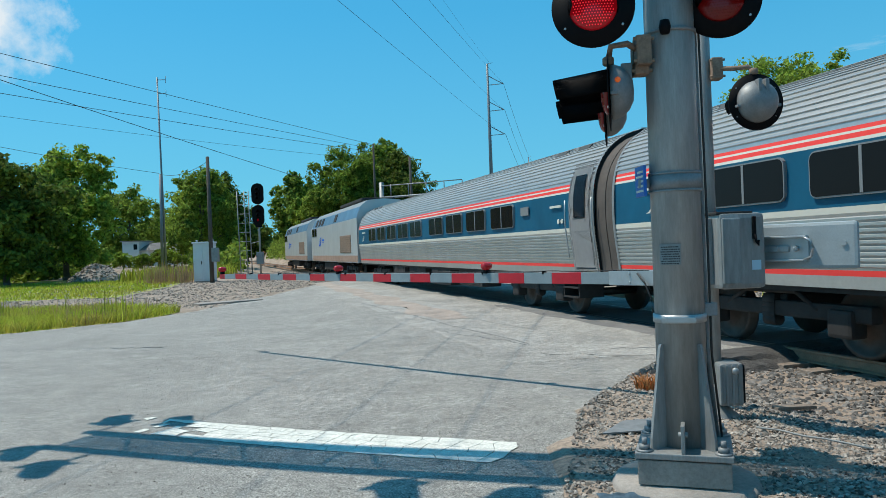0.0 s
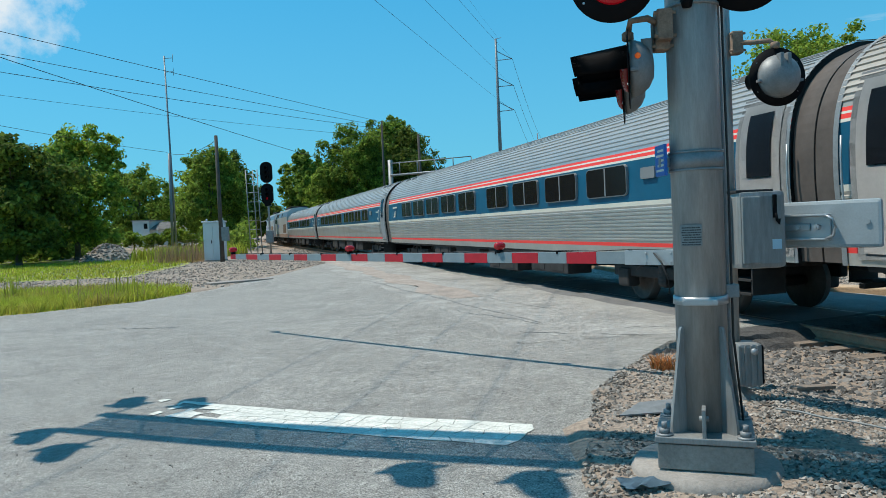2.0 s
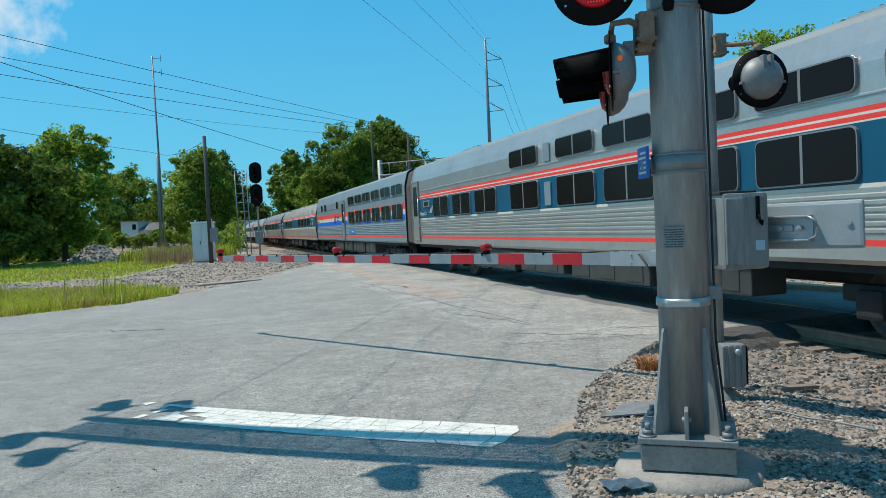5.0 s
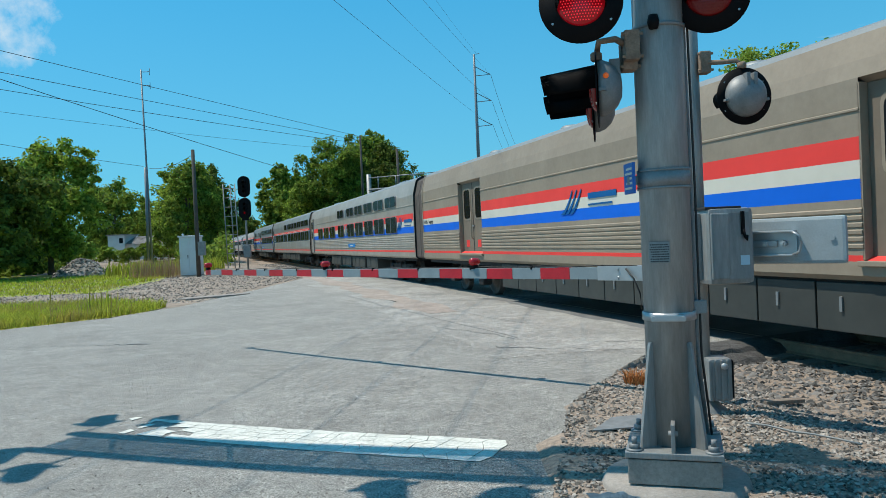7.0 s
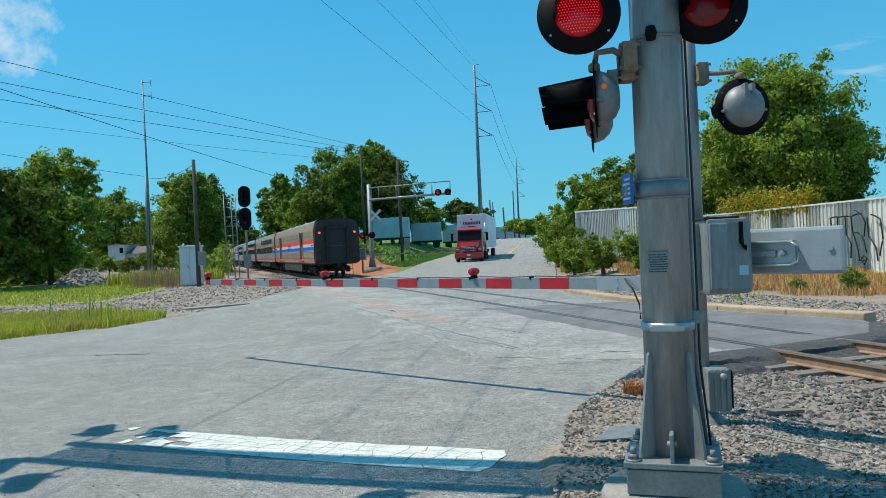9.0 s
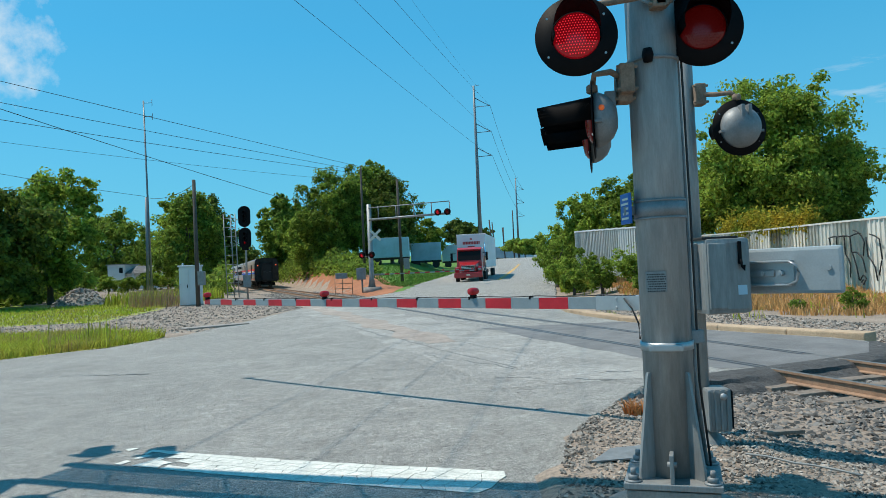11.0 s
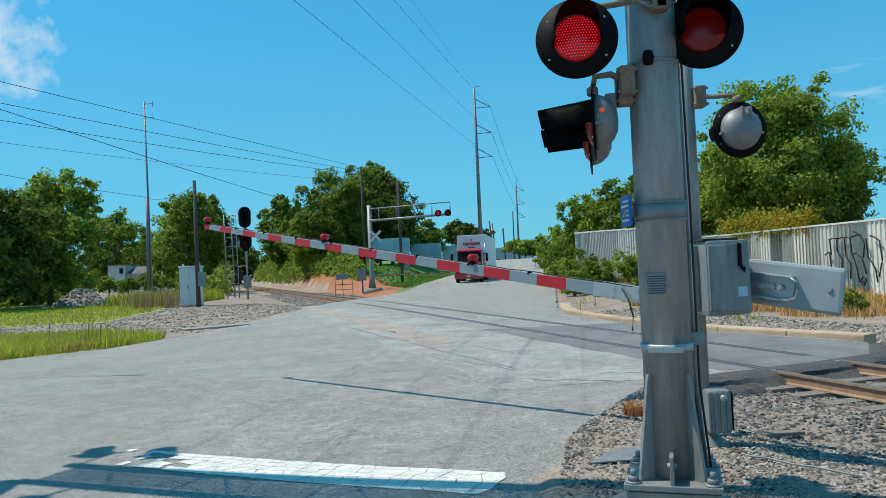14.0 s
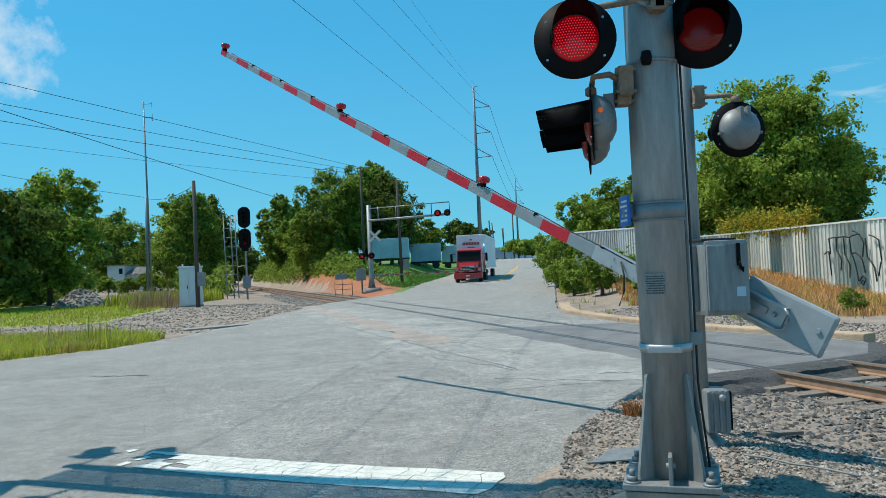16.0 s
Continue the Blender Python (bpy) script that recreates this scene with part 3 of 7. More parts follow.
# sleepers
random.seed(11)
tie_mesh = part("sleeper", bbox(-1.3, 1.3, -0.115, 0.115, -0.18, 0, 0.012), M_TIE)
tie_mesh.matrix_basis = on_track(2.0, 0, 0.045)
tagged(tie_mesh, "weathered grey timber sleeper under the rails", "sleeper", "sleepers", kind="structure")
far_ties = bmesh.new()
for i in range(1, 240):
    y = 2.0 + i * 0.51
    m = on_track(y, random.uniform(-0.04, 0.04), 0.045 + random.uniform(-0.012, 0.008)) @ pose(0, 0, 0, 0, 0, random.uniform(-1.5, 1.5))
    if 11.5 < y < 41:
        continue
    if y < 12:
        copy_thing(tie_mesh, m)
    else:
        bbox(-1.3, 1.3, -0.115, 0.115, -0.18, 0, 0, far_ties, m)
tagged(part("sleepers", far_ties, M_TIE), "rows of weathered timber sleepers", "sleepers", kind="stuff")


# kerb beyond the crossing
def kerb_piece(p, q):
    p, q = Vector(p), Vector(q)
    d = (q - p).normalized()
    nn = Vector((d.y, -d.x))
    z = road_z(*p)
    own = bbox(0, (q - p).length - 0.012, 0, 0.42, -0.2, 0.11, 0.03)
    return merge(own, None, Matrix.Translation((p.x, p.y, z)) @ Matrix(((d.x, nn.x, 0, 0), (d.y, nn.y, 0, 0), (0, 0, 1, 0), (0, 0, 0, 1))))


KERB = [(7.75, 13.9), (6.9, 15.25), (6.05, 16.75), (5.35, 18.6), (4.75, 20.6), (4.3, 22.8), (4.02, 25.0), (4.15, 27.2), (4.5, 29.5)]
kerb = thing("kerb", pose(0, 0, 0), "weathered tan concrete kerb around the verge", "kerb", kind="structure")
for p, q in zip(KERB, KERB[1:]):
    part("kerb_stone", kerb_piece(p, q), M_KERB, kerb)

# ---- the train ----
TAIL = [(-167.81, 23.549, 0.0670, 0.00352), 9.0, 25.7]      # the tail's way along the track: a cubic, then a steady speed
PITCH = 26.175


def tail_at(t):
    (a, b, c, d), t1, speed = TAIL
    u = min(t, t1)
    return a + b * u + c * u * u + d * u ** 3 + speed * max(0.0, t - t1)


def track_place(s):
    """The place on the track s metres along it, and its heading."""
    y = s / math.hypot(1, 0.303)
    for _ in range(3):
        yy = np.linspace(0, y, 60)
        xx = np.array([track_x(v) for v in yy])
        y += (s - float(np.sum(np.hypot(np.diff(xx), np.diff(yy)))) * (1 if y >= 0 else -1)) / math.hypot(1, 0.33)
    return y


def car_rows(back, length):
    """Rows for a car whose rear end is so far ahead of the train's tail."""
    rows = []
    for t in (0, 0.1, 0.5, 1, 1.5, 2, 2.5, 3, 3.5, 4, 4.5, 5, 5.5, 6, 6.5, 7, 7.5, 8, 8.5, 9, 9.5, 10, 11, 12, 13, 14, 15, 15.5, 15.9, 16):
        s = tail_at(t) + back
        ya, yb = track_place(s), track_place(s + length)
        a, b = Vector((track_x(ya), ya, 0.215)), Vector((track_x(yb), yb, 0.215))
        c, d = (a + b) / 2, (b - a)
        rows.append((t, pose(c.x, c.y, c.z, 0, 0, math.degrees(math.atan2(-d.x, d.y)))))
    return rows


def loft_x(profile, y0, y1, bm=None, slots=None):
    """A shell drawn along y on a profile of (x, z); slots name the material of each strip."""
    own = bmesh.new()
    a = [own.verts.new((x, y0, z)) for x, z in profile]
    b = [own.verts.new((x, y1, z)) for x, z in profile]
    for i in range(len(profile) - 1):
        f = own.faces.new((a[i], b[i], b[i + 1], a[i + 1]))
        if slots:
            f.material_index = slots[i]
    return merge(own, bm)


def am_w(z):
    """Half width of the rounded coach side at a height."""
    if z < 2.1:
        return 1.46 + 0.10 * sstep(0.9, 2.1, z)
    return 1.56 * max(0.0, 1 - ((z - 2.1) / 1.78) ** 2.9 * 0.999) ** 0.5 if z < 3.87 else 0.1


def vl_w(z):
    return 1.53 if z < 3.25 else 1.53 - 0.13 * sstep(3.25, 3.75, z)


def half_profile(kind):
    """Points (half width, z, slot) up the side to the roof's middle; flutes stand proud."""
    pts = []
    if kind == "amfleet":
        w = am_w
        pts += [(w(0.95), 0.95, 0), (w(1.10), 1.10, 1), (w(1.17), 1.17, 0)]
        z = 1.20
        while z < 1.78:
            pts += [(w(z), z, 0), (w(z) + 0.014, z + 0.012, 0), (w(z) + 0.014, z + 0.042, 0), (w(z), z + 0.055, 0)]
            z += 0.068
        pts += [(w(1.84), 1.84, 3), (w(1.92), 1.92, 2), (w(2.66), 2.66, 3), (w(2.70), 2.70, 1), (w(2.76), 2.76, 3), (w(2.79), 2.79, 1), (w(2.84), 2.84, 0)]
        z = 2.90
        while z < 3.80:
            st = 0.085 if z < 3.5 else 0.05
            pts += [(w(z), z, 0), (w(z) + 0.014, z + st * 0.2, 0), (w(z + st * 0.6) + 0.014, z + st * 0.6, 0), (w(z + st * 0.8), z + st * 0.8, 0)]
            z += st
        pts += [(0.42, 3.85, 0), (0.0, 3.88, 0)]
    else:
        w = vl_w
        pts += [(1.47, 0.98, 0), (1.53, 1.04, 0), (1.53, 1.20, 1), (1.53, 1.27, 0)]
        z = 1.34
        while z < 1.80:
            pts += [(1.53, z, 0), (1.546, z + 0.014, 0), (1.546, z + 0.05, 0), (1.53, z + 0.064, 0)]
            z += 0.08
        if kind == "viewliner_blue":
            pts += [(1.53, 1.86, 3), (1.53, 1.91, 4), (1.53, 2.60, 3), (1.53, 2.62, 1), (1.53, 2.68, 3), (1.53, 2.71, 1), (1.53, 2.77, 0)]
        else:
            pts += [(1.53, 1.90, 2), (1.53, 2.13, 3), (1.53, 2.34, 1), (1.53, 2.60, 0)]
        pts += [(1.53, 2.88, 0), (1.545, 2.89, 0), (1.545, 2.91, 0), (1.53, 2.92, 0), (1.53, 3.19, 0), (1.53, 3.25, 0), (w(3.45), 3.45, 0), (w(3.75), 3.75, 5), (1.33, 3.83, 5), (1.15, 3.90, 5), (0.7, 3.97, 5), (0.0, 4.0, 5)]
    return pts


def body(kind, mats, length, parent, doorways=(), tail=False):
    """The shell with its ends; doorways are sunk into both sides between two places along the car."""
    pts = half_profile(kind)
    sl = [s for x, z, s in pts]
    slots = sl[:-1] + sl[:-1][::-1]
    h = length / 2
    own = bmesh.new()
    cuts = sorted([-h, h] + [y for d in doorways for y in d])
    for y0, y1 in zip(cuts, cuts[1:]):
        sunk = (y0, y1) in doorways
        row = [(x - 0.13 if sunk and 1.21 < z < 3.2 else x, z) for x, z, s in pts]
        loft_x([(-x, z) for x, z in row] + row[::-1][1:], y0, y1, own, slots)
        if sunk:
            for y in (y0, y1):
                for s in (-1, 1):
                    bbox(min(s * 1.39, s * 1.53), max(s * 1.39, s * 1.53), y - 0.015, y + 0.015, 1.22, 3.2, 0, own)
    me_parts = part("body_shell", own, mats, parent)
    prof = [(-x, z) for x, z, s in pts] + [(x, z) for x, z, s in pts[::-1][1:]]
    for y in (-h + 0.02, h - 0.02):
        e = bmesh.new()
        e.faces.new([e.verts.new((x, y, z)) for x, z in prof])
        bmesh.ops.triangulate(e, faces=e.faces[:])
        part("end_wall", e, M_DARK, parent, "dark sooty end wall")
    if kind == "amfleet":
        smooth = [(-am_w(z), z) for z in np.linspace(0.95, 3.80, 26)] + [(-0.42, 3.85), (0, 3.88), (0.42, 3.85)] + [(am_w(z), z) for z in np.linspace(3.80, 0.95, 26)]
    else:
        smooth = [(-1.47, 0.98), (-1.53, 1.04), (-1.53, 3.25), (-1.40, 3.75), (-1.33, 3.83), (-1.15, 3.90), (-0.7, 3.97), (0, 4.0), (0.7, 3.97), (1.15, 3.90), (1.33, 3.83), (1.40, 3.75), (1.53, 3.25), (1.53, 1.04), (1.47, 0.98)]
    for s in (-1, 1):
        ring = [(x * 1.01, 1.0 + (z - 1.0) * 1.006) for x, z in smooth]
        y0, y1 = sorted((s * (h - 0.07), s * (h + 0.01)))
        part("end_collar", loft_x(ring, y0, y1), M_GALVD if kind == "amfleet" else mats[0], parent)
        fold = bmesh.new()
        deep = 0.30 if tail and s < 0 else (0.37 if kind == "amfleet" else 0.54)
        n = 1
        for q in range(n):
            k = 0.968
            y0, y1 = sorted((s * (h + 0.005 + deep * q / n), s * (h + deep * (q + 1) / n - 0.008)))
            ring = [(x * k, 1.02 + (z - 1.0) * k) for x, z in smooth]
            loft_x(ring, y0, y1, fold)
            for y in (y0, y1):
                fold.faces.new([fold.verts.new((x * (0.93 if q < n - 1 else 1), y, z)) for x, z in ring])
        part("bellows", fold, M_SOOT if tail and s < 0 else M_BELLOWS, parent, "brown-black rubber diaphragm")
    bb = bbox(-1.4, 1.4, -h + 0.3, h - 0.3, 0.88, 0.99)
    part("underframe", bb, M_DARK, parent)
    return me_parts


def rounded(y0, y1, z0, z1, r, xa, xb, bm=None):
    """A plate with rounded corners, upright along the car."""
    own = bmesh.new()
    out = []
    for cy, cz, a0 in ((y1 - r, z1 - r, 0), (y0 + r, z1 - r, 90), (y0 + r, z0 + r, 180), (y1 - r, z0 + r, 270)):
        for k in range(4):
            a = math.radians(a0 + 30 * k)
            out.append((cy + r * math.cos(a), cz + r * math.sin(a)))
    lo = [own.verts.new((xa, y, z)) for y, z in out]
    hi = [own.verts.new((xb, y, z)) for y, z in out]
    own.faces.new(lo), own.faces.new(hi[::-1])
    for i in range(len(out)):
        own.faces.new((lo[i], lo[(i + 1) % 16], hi[(i + 1) % 16], hi[i]))
    bmesh.ops.recalc_face_normals(own, faces=own.faces[:])
    return merge(own, bm)


def writing(words, size, y, z, x, material, parent):
    """Words on the near side of a car, starting at y and reading towards its rear."""
    cu = bpy.data.curves.new("words", 'FONT')
    cu.body, cu.size, cu.extrude, cu.resolution_u = words, size, 0.002, 3
    ob = bpy.data.objects.new("words", cu)
    scene.collection.objects.link(ob)
    me = bpy.data.meshes.new_from_object(ob.evaluated_get(bpy.context.evaluated_depsgraph_get()))
    bpy.data.objects.remove(ob)
    me.materials.clear()
    me.materials.append(material)
    w = shared("lettering", me, parent, Matrix(((0, 0, -1, x), (-1, 0, 0, y), (0, 1, 0, z), (0, 0, 0, 1))))
    return tagged(w, "painted lettering")


def window_bm(y0, y1, z0, z1, x, split=True, lean=0.0):
    """Frame and glass on the side at x (below 0: the near side)."""
    fr, gl = bmesh.new(), bmesh.new()
    t = 0.02
    rounded(y0 - t, y1 + t, z0 - t, z1 + t, 0.11, x - 0.026, x + 0.026, fr)
    if split:
        ym = (y0 + y1) / 2
        bbox(x - 0.038, x + 0.038, ym - 0.022, ym + 0.022, z0 + 0.004, z1 - 0.004, 0, fr)
    rounded(y0, y1, z0, z1, 0.085, x - 0.032, x + 0.032, gl)
    return fr, gl


def window(parent, y0, y1, z0, z1, x, split=True, lean=0.0):
    fr, gl = window_bm(y0, y1, z0, z1, x, split)
    if lean:
        m = Matrix.Translation((x, 0, z0)) @ pose(0, 0, 0, 0, lean, 0) @ Matrix.Translation((-x, 0, -z0))
        bmesh.ops.transform(fr, matrix=m, verts=fr.verts[:])
        bmesh.ops.transform(gl, matrix=m, verts=gl.verts[:])
    w = part("window", gl, M_GLASS, parent, "dark tinted window")
    part("window_frame", fr, M_GASKET, w)


def side_door(parent, y0, y1, z0, z1, x, material, label, panes=1, lean=0.0):
    d = part("side_door", bbox(x - 0.03, x + 0.012, y0, y1, z0, z1, 0.01), material, parent, label)
    s = -1 if x < 0 else 1
    fr = bmesh.new()
    for a, b, c, e in ((y0 - 0.05, y1 + 0.05, z1, z1 + 0.05), (y0 - 0.05, y0, z0, z1), (y1, y1 + 0.05, z0, z1), (y0 - 0.05, y1 + 0.05, z0 - 0.05, z0)):
        bbox(x - 0.04, x + 0.02, a, b, c, e, 0, fr)
    part("door_frame", fr, M_GASKET, d)
    wd = (y1 - y0) / panes
    for i in range(panes):
        a = y0 + i * wd
        part("door_glass", bbox(x - 0.045, x + 0.02, a + wd * 0.18, a + wd * 0.82, z0 + (z1 - z0) * (0.42 if panes == 1 else 0.52), z1 - 0.14, 0.012), M_GLASS, d)
    if panes == 2:
        ym = (y0 + y1) / 2
        part("door_seam", bbox(x - 0.036, x + 0.016, ym - 0.012, ym + 0.012, z0, z1, 0), M_GASKET, d)
        part("door_latch", bbox(x - 0.07, x - 0.02, ym - 0.10, ym + 0.05, z0 + 0.72, z0 + 0.78, 0.01), M_GALVD, d)
    bb = bmesh.new()
    rod((x - 0.07, y0 - 0.12, z0 + 0.4), (x - 0.07, y0 - 0.12, z0 + 1.5), 0.015, bm=bb, seg=8)
    part("grab_handle", bb, M_ALU, d)
    if lean:
        d.matrix_basis = Matrix.Translation((x, 0, z0)) @ pose(0, 0, 0, 0, lean if x < 0 else -lean, 0) @ Matrix.Translation((-x, 0, -z0))


def curved_panel(y0, y1, z0, z1, out, s, bm=None):
    """A sheet that follows the coach's rounded side."""
    own = bmesh.new()
    rows = []
    for z in np.linspace(z0, z1, 9):
        x = s * (am_w(float(z)) + out)
        rows.append((own.verts.new((x, y0, z)), own.verts.new((x, y1, z))))
    for a, b in zip(rows, rows[1:]):
        f = own.faces.new((a[0], a[1], b[1], b[0]))
        f.smooth = True
    bmesh.ops.solidify(own, geom=own.faces[:], thickness=0.012)
    return merge(own, bm)


def vestibule_door(parent, y, s):
    d = part("side_door", curved_panel(y - 0.40, y + 0.40, 1.10, 3.12, 0.034, s), M_STAINLESS, parent, "stainless steel vestibule door with tall window")
    part("door_frame", curved_panel(y - 0.50, y + 0.50, 1.03, 3.22, 0.022, s), M_GALVD, d)
    part("door_glass", curved_panel(y - 0.24, y + 0.24, 2.12, 2.98, 0.046, s), M_GLASS, d)
    for k in (-1, 1):
        pts = [(s * (am_w(float(z)) + 0.07), y + k * 0.58, float(z)) for z in np.linspace(1.3, 2.5, 6)]
        part("grab_handle", tube(pts, 0.015, 6), M_ALU, d)


def bogie(parent, y, wheel_me=[]):
    fr = bmesh.new()
    for s in (-1, 1):
        bbox(s * 1.1 - 0.09, s * 1.1 + 0.09, -1.75, 1.75, 0.50, 0.72, 0.04, fr)
        for yy in (-1.3, 1.3):
            bbox(s * 1.12 - 0.13, s * 1.12 + 0.13, yy - 0.2, yy + 0.2, 0.30, 0.66, 0.05, fr)
        for k in range(5):
            rod((s * 1.12, -0.12, 0.44 + k * 0.07), (s * 1.12, 0.12, 0.44 + k * 0.07), 0.09, seg=10, bm=fr)
        tube([(s * 1.16, -0.9, 0.62), (s * 1.16, -0.5, 0.85), (s * 1.16, 0.5, 0.85), (s * 1.16, 0.9, 0.62)], 0.04, 6, fr)
    bbox(-1.1, 1.1, -0.25, 0.25, 0.5, 0.8, 0.04, fr)
    b = part("bogie", fr, M_DARK, parent, "dark greasy four-wheel bogie")
    b.matrix_basis = pose(0, y, 0)
    for yy in (-1.3, 1.3):
        w = bmesh.new()
        for s in (-1, 1):
            lathe([(0.0, -0.07), (0.16, -0.07), (0.18, -0.03), (0.38, -0.02), (0.40, -0.06), (0.457, -0.06), (0.46, 0.05), (0.485, 0.06), (0.485, 0.075), (0.0, 0.07)], 24, w,
                  Matrix.Translation((s * 0.77, 0, 0.46)) @ pose(0, 0, 0, 0, -90 if s > 0 else 90, 0))
        rod((-0.75, 0, 0.46), (0.75, 0, 0.46), 0.09, bm=w, seg=12)
        ws = part("wheelset", w, M_WHEEL, b)
        ws.matrix_basis = pose(0, yy, 0)


def gangway(parent, y, s):
    """The dark rubber diaphragm and coupler at a car's end."""
    fr = bmesh.new()
    for k in range(3):
        a = y + s * (0.02 + 0.07 * k)
        b = y + s * (0.07 + 0.07 * k)
        lo, hi = min(a, b), max(a, b)
        bbox(-0.78, -0.58, lo, hi, 1.15, 3.42, 0.01, fr)
        bbox(0.58, 0.78, lo, hi, 1.15, 3.42, 0.01, fr)
        bbox(-0.78, 0.78, lo, hi, 3.25, 3.42, 0.01, fr)
    part("gangway", fr, M_DARK, parent)
    c = bmesh.new()
    lo, hi = min(y, y + s * 0.38), max(y, y + s * 0.38)
    bbox(-0.11, 0.11, lo, hi, 0.72, 0.98, 0.03, c)
    bbox(-0.5, 0.5, min(y, y + s * 0.1), max(y, y + s * 0.1), 0.55, 0.62, 0.01, c)
    part("coupler", c, M_DARK, parent)


def swoosh(parent, y, z, x, size, material, words=True):
    """The sweeping three-blade mark on the car's side, as plain shapes."""
    own = bmesh.new()
    for k in range(3):
        lo, hi = [], []
        for i in range(9):
            f = i / 8
            yy = size * (0.9 * f) - k * size * 0.30
            zz = size * (0.75 * f ** 1.7) - size * 0.1
            th = size * (0.07 + 0.24 * (1 - f)) * 0.8
            lo.append(own.verts.new((x, y - yy, z + zz)))
            hi.append(own.verts.new((x, y - yy - th, z + zz)))
        for i in range(8):
            own.faces.new((lo[i], lo[i + 1], hi[i + 1], hi[i]))
    r = bmesh.ops.extrude_face_region(own, geom=own.faces[:])
    bmesh.ops.translate(own, vec=(-0.006, 0, 0), verts=[v for v in r["geom"] if isinstance(v, bmesh.types.BMVert)])
    part("painted_mark", own, material, parent)
    if not words:
        return
    bars = bmesh.new()
    for i, (l, h) in enumerate(((1.05, 0.11), (0.9, 0.035))):
        bbox(x - 0.006, x, y - size * 1.35 - l, y - size * 1.35, z + size * 0.32 - i * 0.13, z + size * 0.32 + h - i * 0.13, 0, bars)
    part("lettering_bar", bars, material, parent)


def equipment(parent, spec, material=None):
    for y0, y1, z0, x in spec:
        for s in (-1, 1):
            box_ob = part("equipment_box", bbox(min(s * x, s * (x - 0.6)), max(s * x, s * (x - 0.6)), y0, y1, z0, 0.93, 0.03), material or M_DARK, parent)
            n = max(1, int((y1 - y0) / 0.9))
            for i in range(n):
                yy = y0 + (i + 0.5) * (y1 - y0) / n
                part("access_panel", bbox(s * x - 0.012, s * x + 0.012, yy - 0.3, yy + 0.3, z0 + 0.06, 0.86, 0.005), material or M_DARK, box_ob)


def roof_unit(parent, y, l, z, material):
    own = bbox(-0.55, 0.55, y - l / 2, y + l / 2, z, z + 0.14, 0.04)
    for k in range(4):
        bbox(-0.5, 0.5, y - l / 2 + 0.1 + k * l / 4, y - l / 2 + 0.14 + k * l / 4, z + 0.14, z + 0.16, 0, own)
    part("roof_vent", own, material, parent)


def amfleet(cafe):
    L = 25.4
    t = thing("cafe_car" if cafe else "passenger_car", pose(0, 0, 0), "fluted stainless steel cafe car with blue band and few windows" if cafe else "fluted stainless steel coach with blue window band", "train car", "cars of the train")
    body("amfleet", [M_STAINLESS_DULL if cafe else M_STAINLESS, M_SRED, M_TBLUE, M_SWHITE], L, t)
    xs = -1.565
    rows = (7.87, 5.82, 3.78, -2.84, -4.88, -6.90, -8.95) if cafe else (9.0, 6.99, 4.97, 2.96, 0.95, -1.72, -3.73, -5.76, -7.82)
    for y in rows:
        for x in (xs, -xs):
            window(t, y - 0.77, y + 0.77, 2.06, 2.60, x, True)
    for sd_ in (-1, 1):
        vestibule_door(t, 11.95 if cafe else -12.15, sd_)
    # the mark, with its line of lettering, at the end without a door
    ym = -10.75 if cafe else 11.65
    swoosh(t, ym - 0.35, 2.10, -1.585, 0.36, M_SWHITE, False)
    part("lettering_bar", bbox(-1.588, -1.58, ym - 0.92, ym - 0.08, 2.45, 2.51), M_SWHITE, t)
    if cafe:
        writing("28024", 0.15, -9.9, 2.08, -1.582, M_SWHITE, t)
        writing("Cafe", 0.17, 11.45, 2.32, -1.582, M_SWHITE, t)
        for k in (0, 1):
            part("round_sticker", rod((-1.59, 11.36 - 0.2 * k, 2.06), (-1.57, 11.36 - 0.2 * k, 2.06), 0.062, seg=14), M_SWHITE, t)
        part("emblem_frame", rounded(9.81, 10.23, 2.30, 2.48, 0.05, -1.588, -1.56), M_SBLUE, t, "small blue outlined plate")
        part("louvre", bbox(-1.512, -1.49, -1.6, -0.3, 1.36, 1.50, 0.01), M_GALVD, t)
    else:
        part("destination_sign", rounded(-9.55, -9.1, 2.30, 2.50, 0.03, -1.59, -1.56), M_GASKET, t)
        part("lettering_bar", bbox(-1.588, -1.57, -11.3, -10.75, 2.38, 2.43), M_SWHITE, t)
        for k in (0, 1):
            part("round_sticker", rod((-1.59, -11.15 - 0.17 * k, 2.08), (-1.57, -11.15 - 0.17 * k, 2.08), 0.05, seg=14), M_SWHITE, t)
    for y in (-9.06, 9.06):
        bogie(t, y)
    equipment(t, [(-5.5, -3.4, 0.42, 1.35), (-2.6, -0.4, 0.36, 1.4), (0.6, 3.0, 0.45, 1.35), (3.6, 5.6, 0.42, 1.38)])
    for y, s in ((-L / 2, -1), (L / 2, 1)):
        gangway(t, y, s)
        if (s > 0) != cafe:
            continue        # steps under the end with the doors alone
        for x in (-1.2, 1.2):
            bb = bmesh.new()
            for q in range(3):
                bbox(x - 0.3, x + 0.3, y - s * 1.6, y - s * 0.9, 0.45 + q * 0.2, 0.48 + q * 0.2, 0, bb)
            for yy in (y - s * 0.9, y - s * 1.6):
                bbox(x - 0.28, x + 0.28, yy - 0.015, yy + 0.015, 0.45, 0.95, 0, bb)
            part("step_well", bb, M_DARK, t)
    for y in (-11.2, -10.1, 10.1, 11.2):
        for s in (-1, 1):
            part("roof_hatch", bbox(-0.24, 0.24, -0.27, 0.27, -0.03, 0.035, 0.01, None, pose(s * 1.0, y, 3.53, 0, s * 47, 0)), M_SKIRT, t)
    return t, L


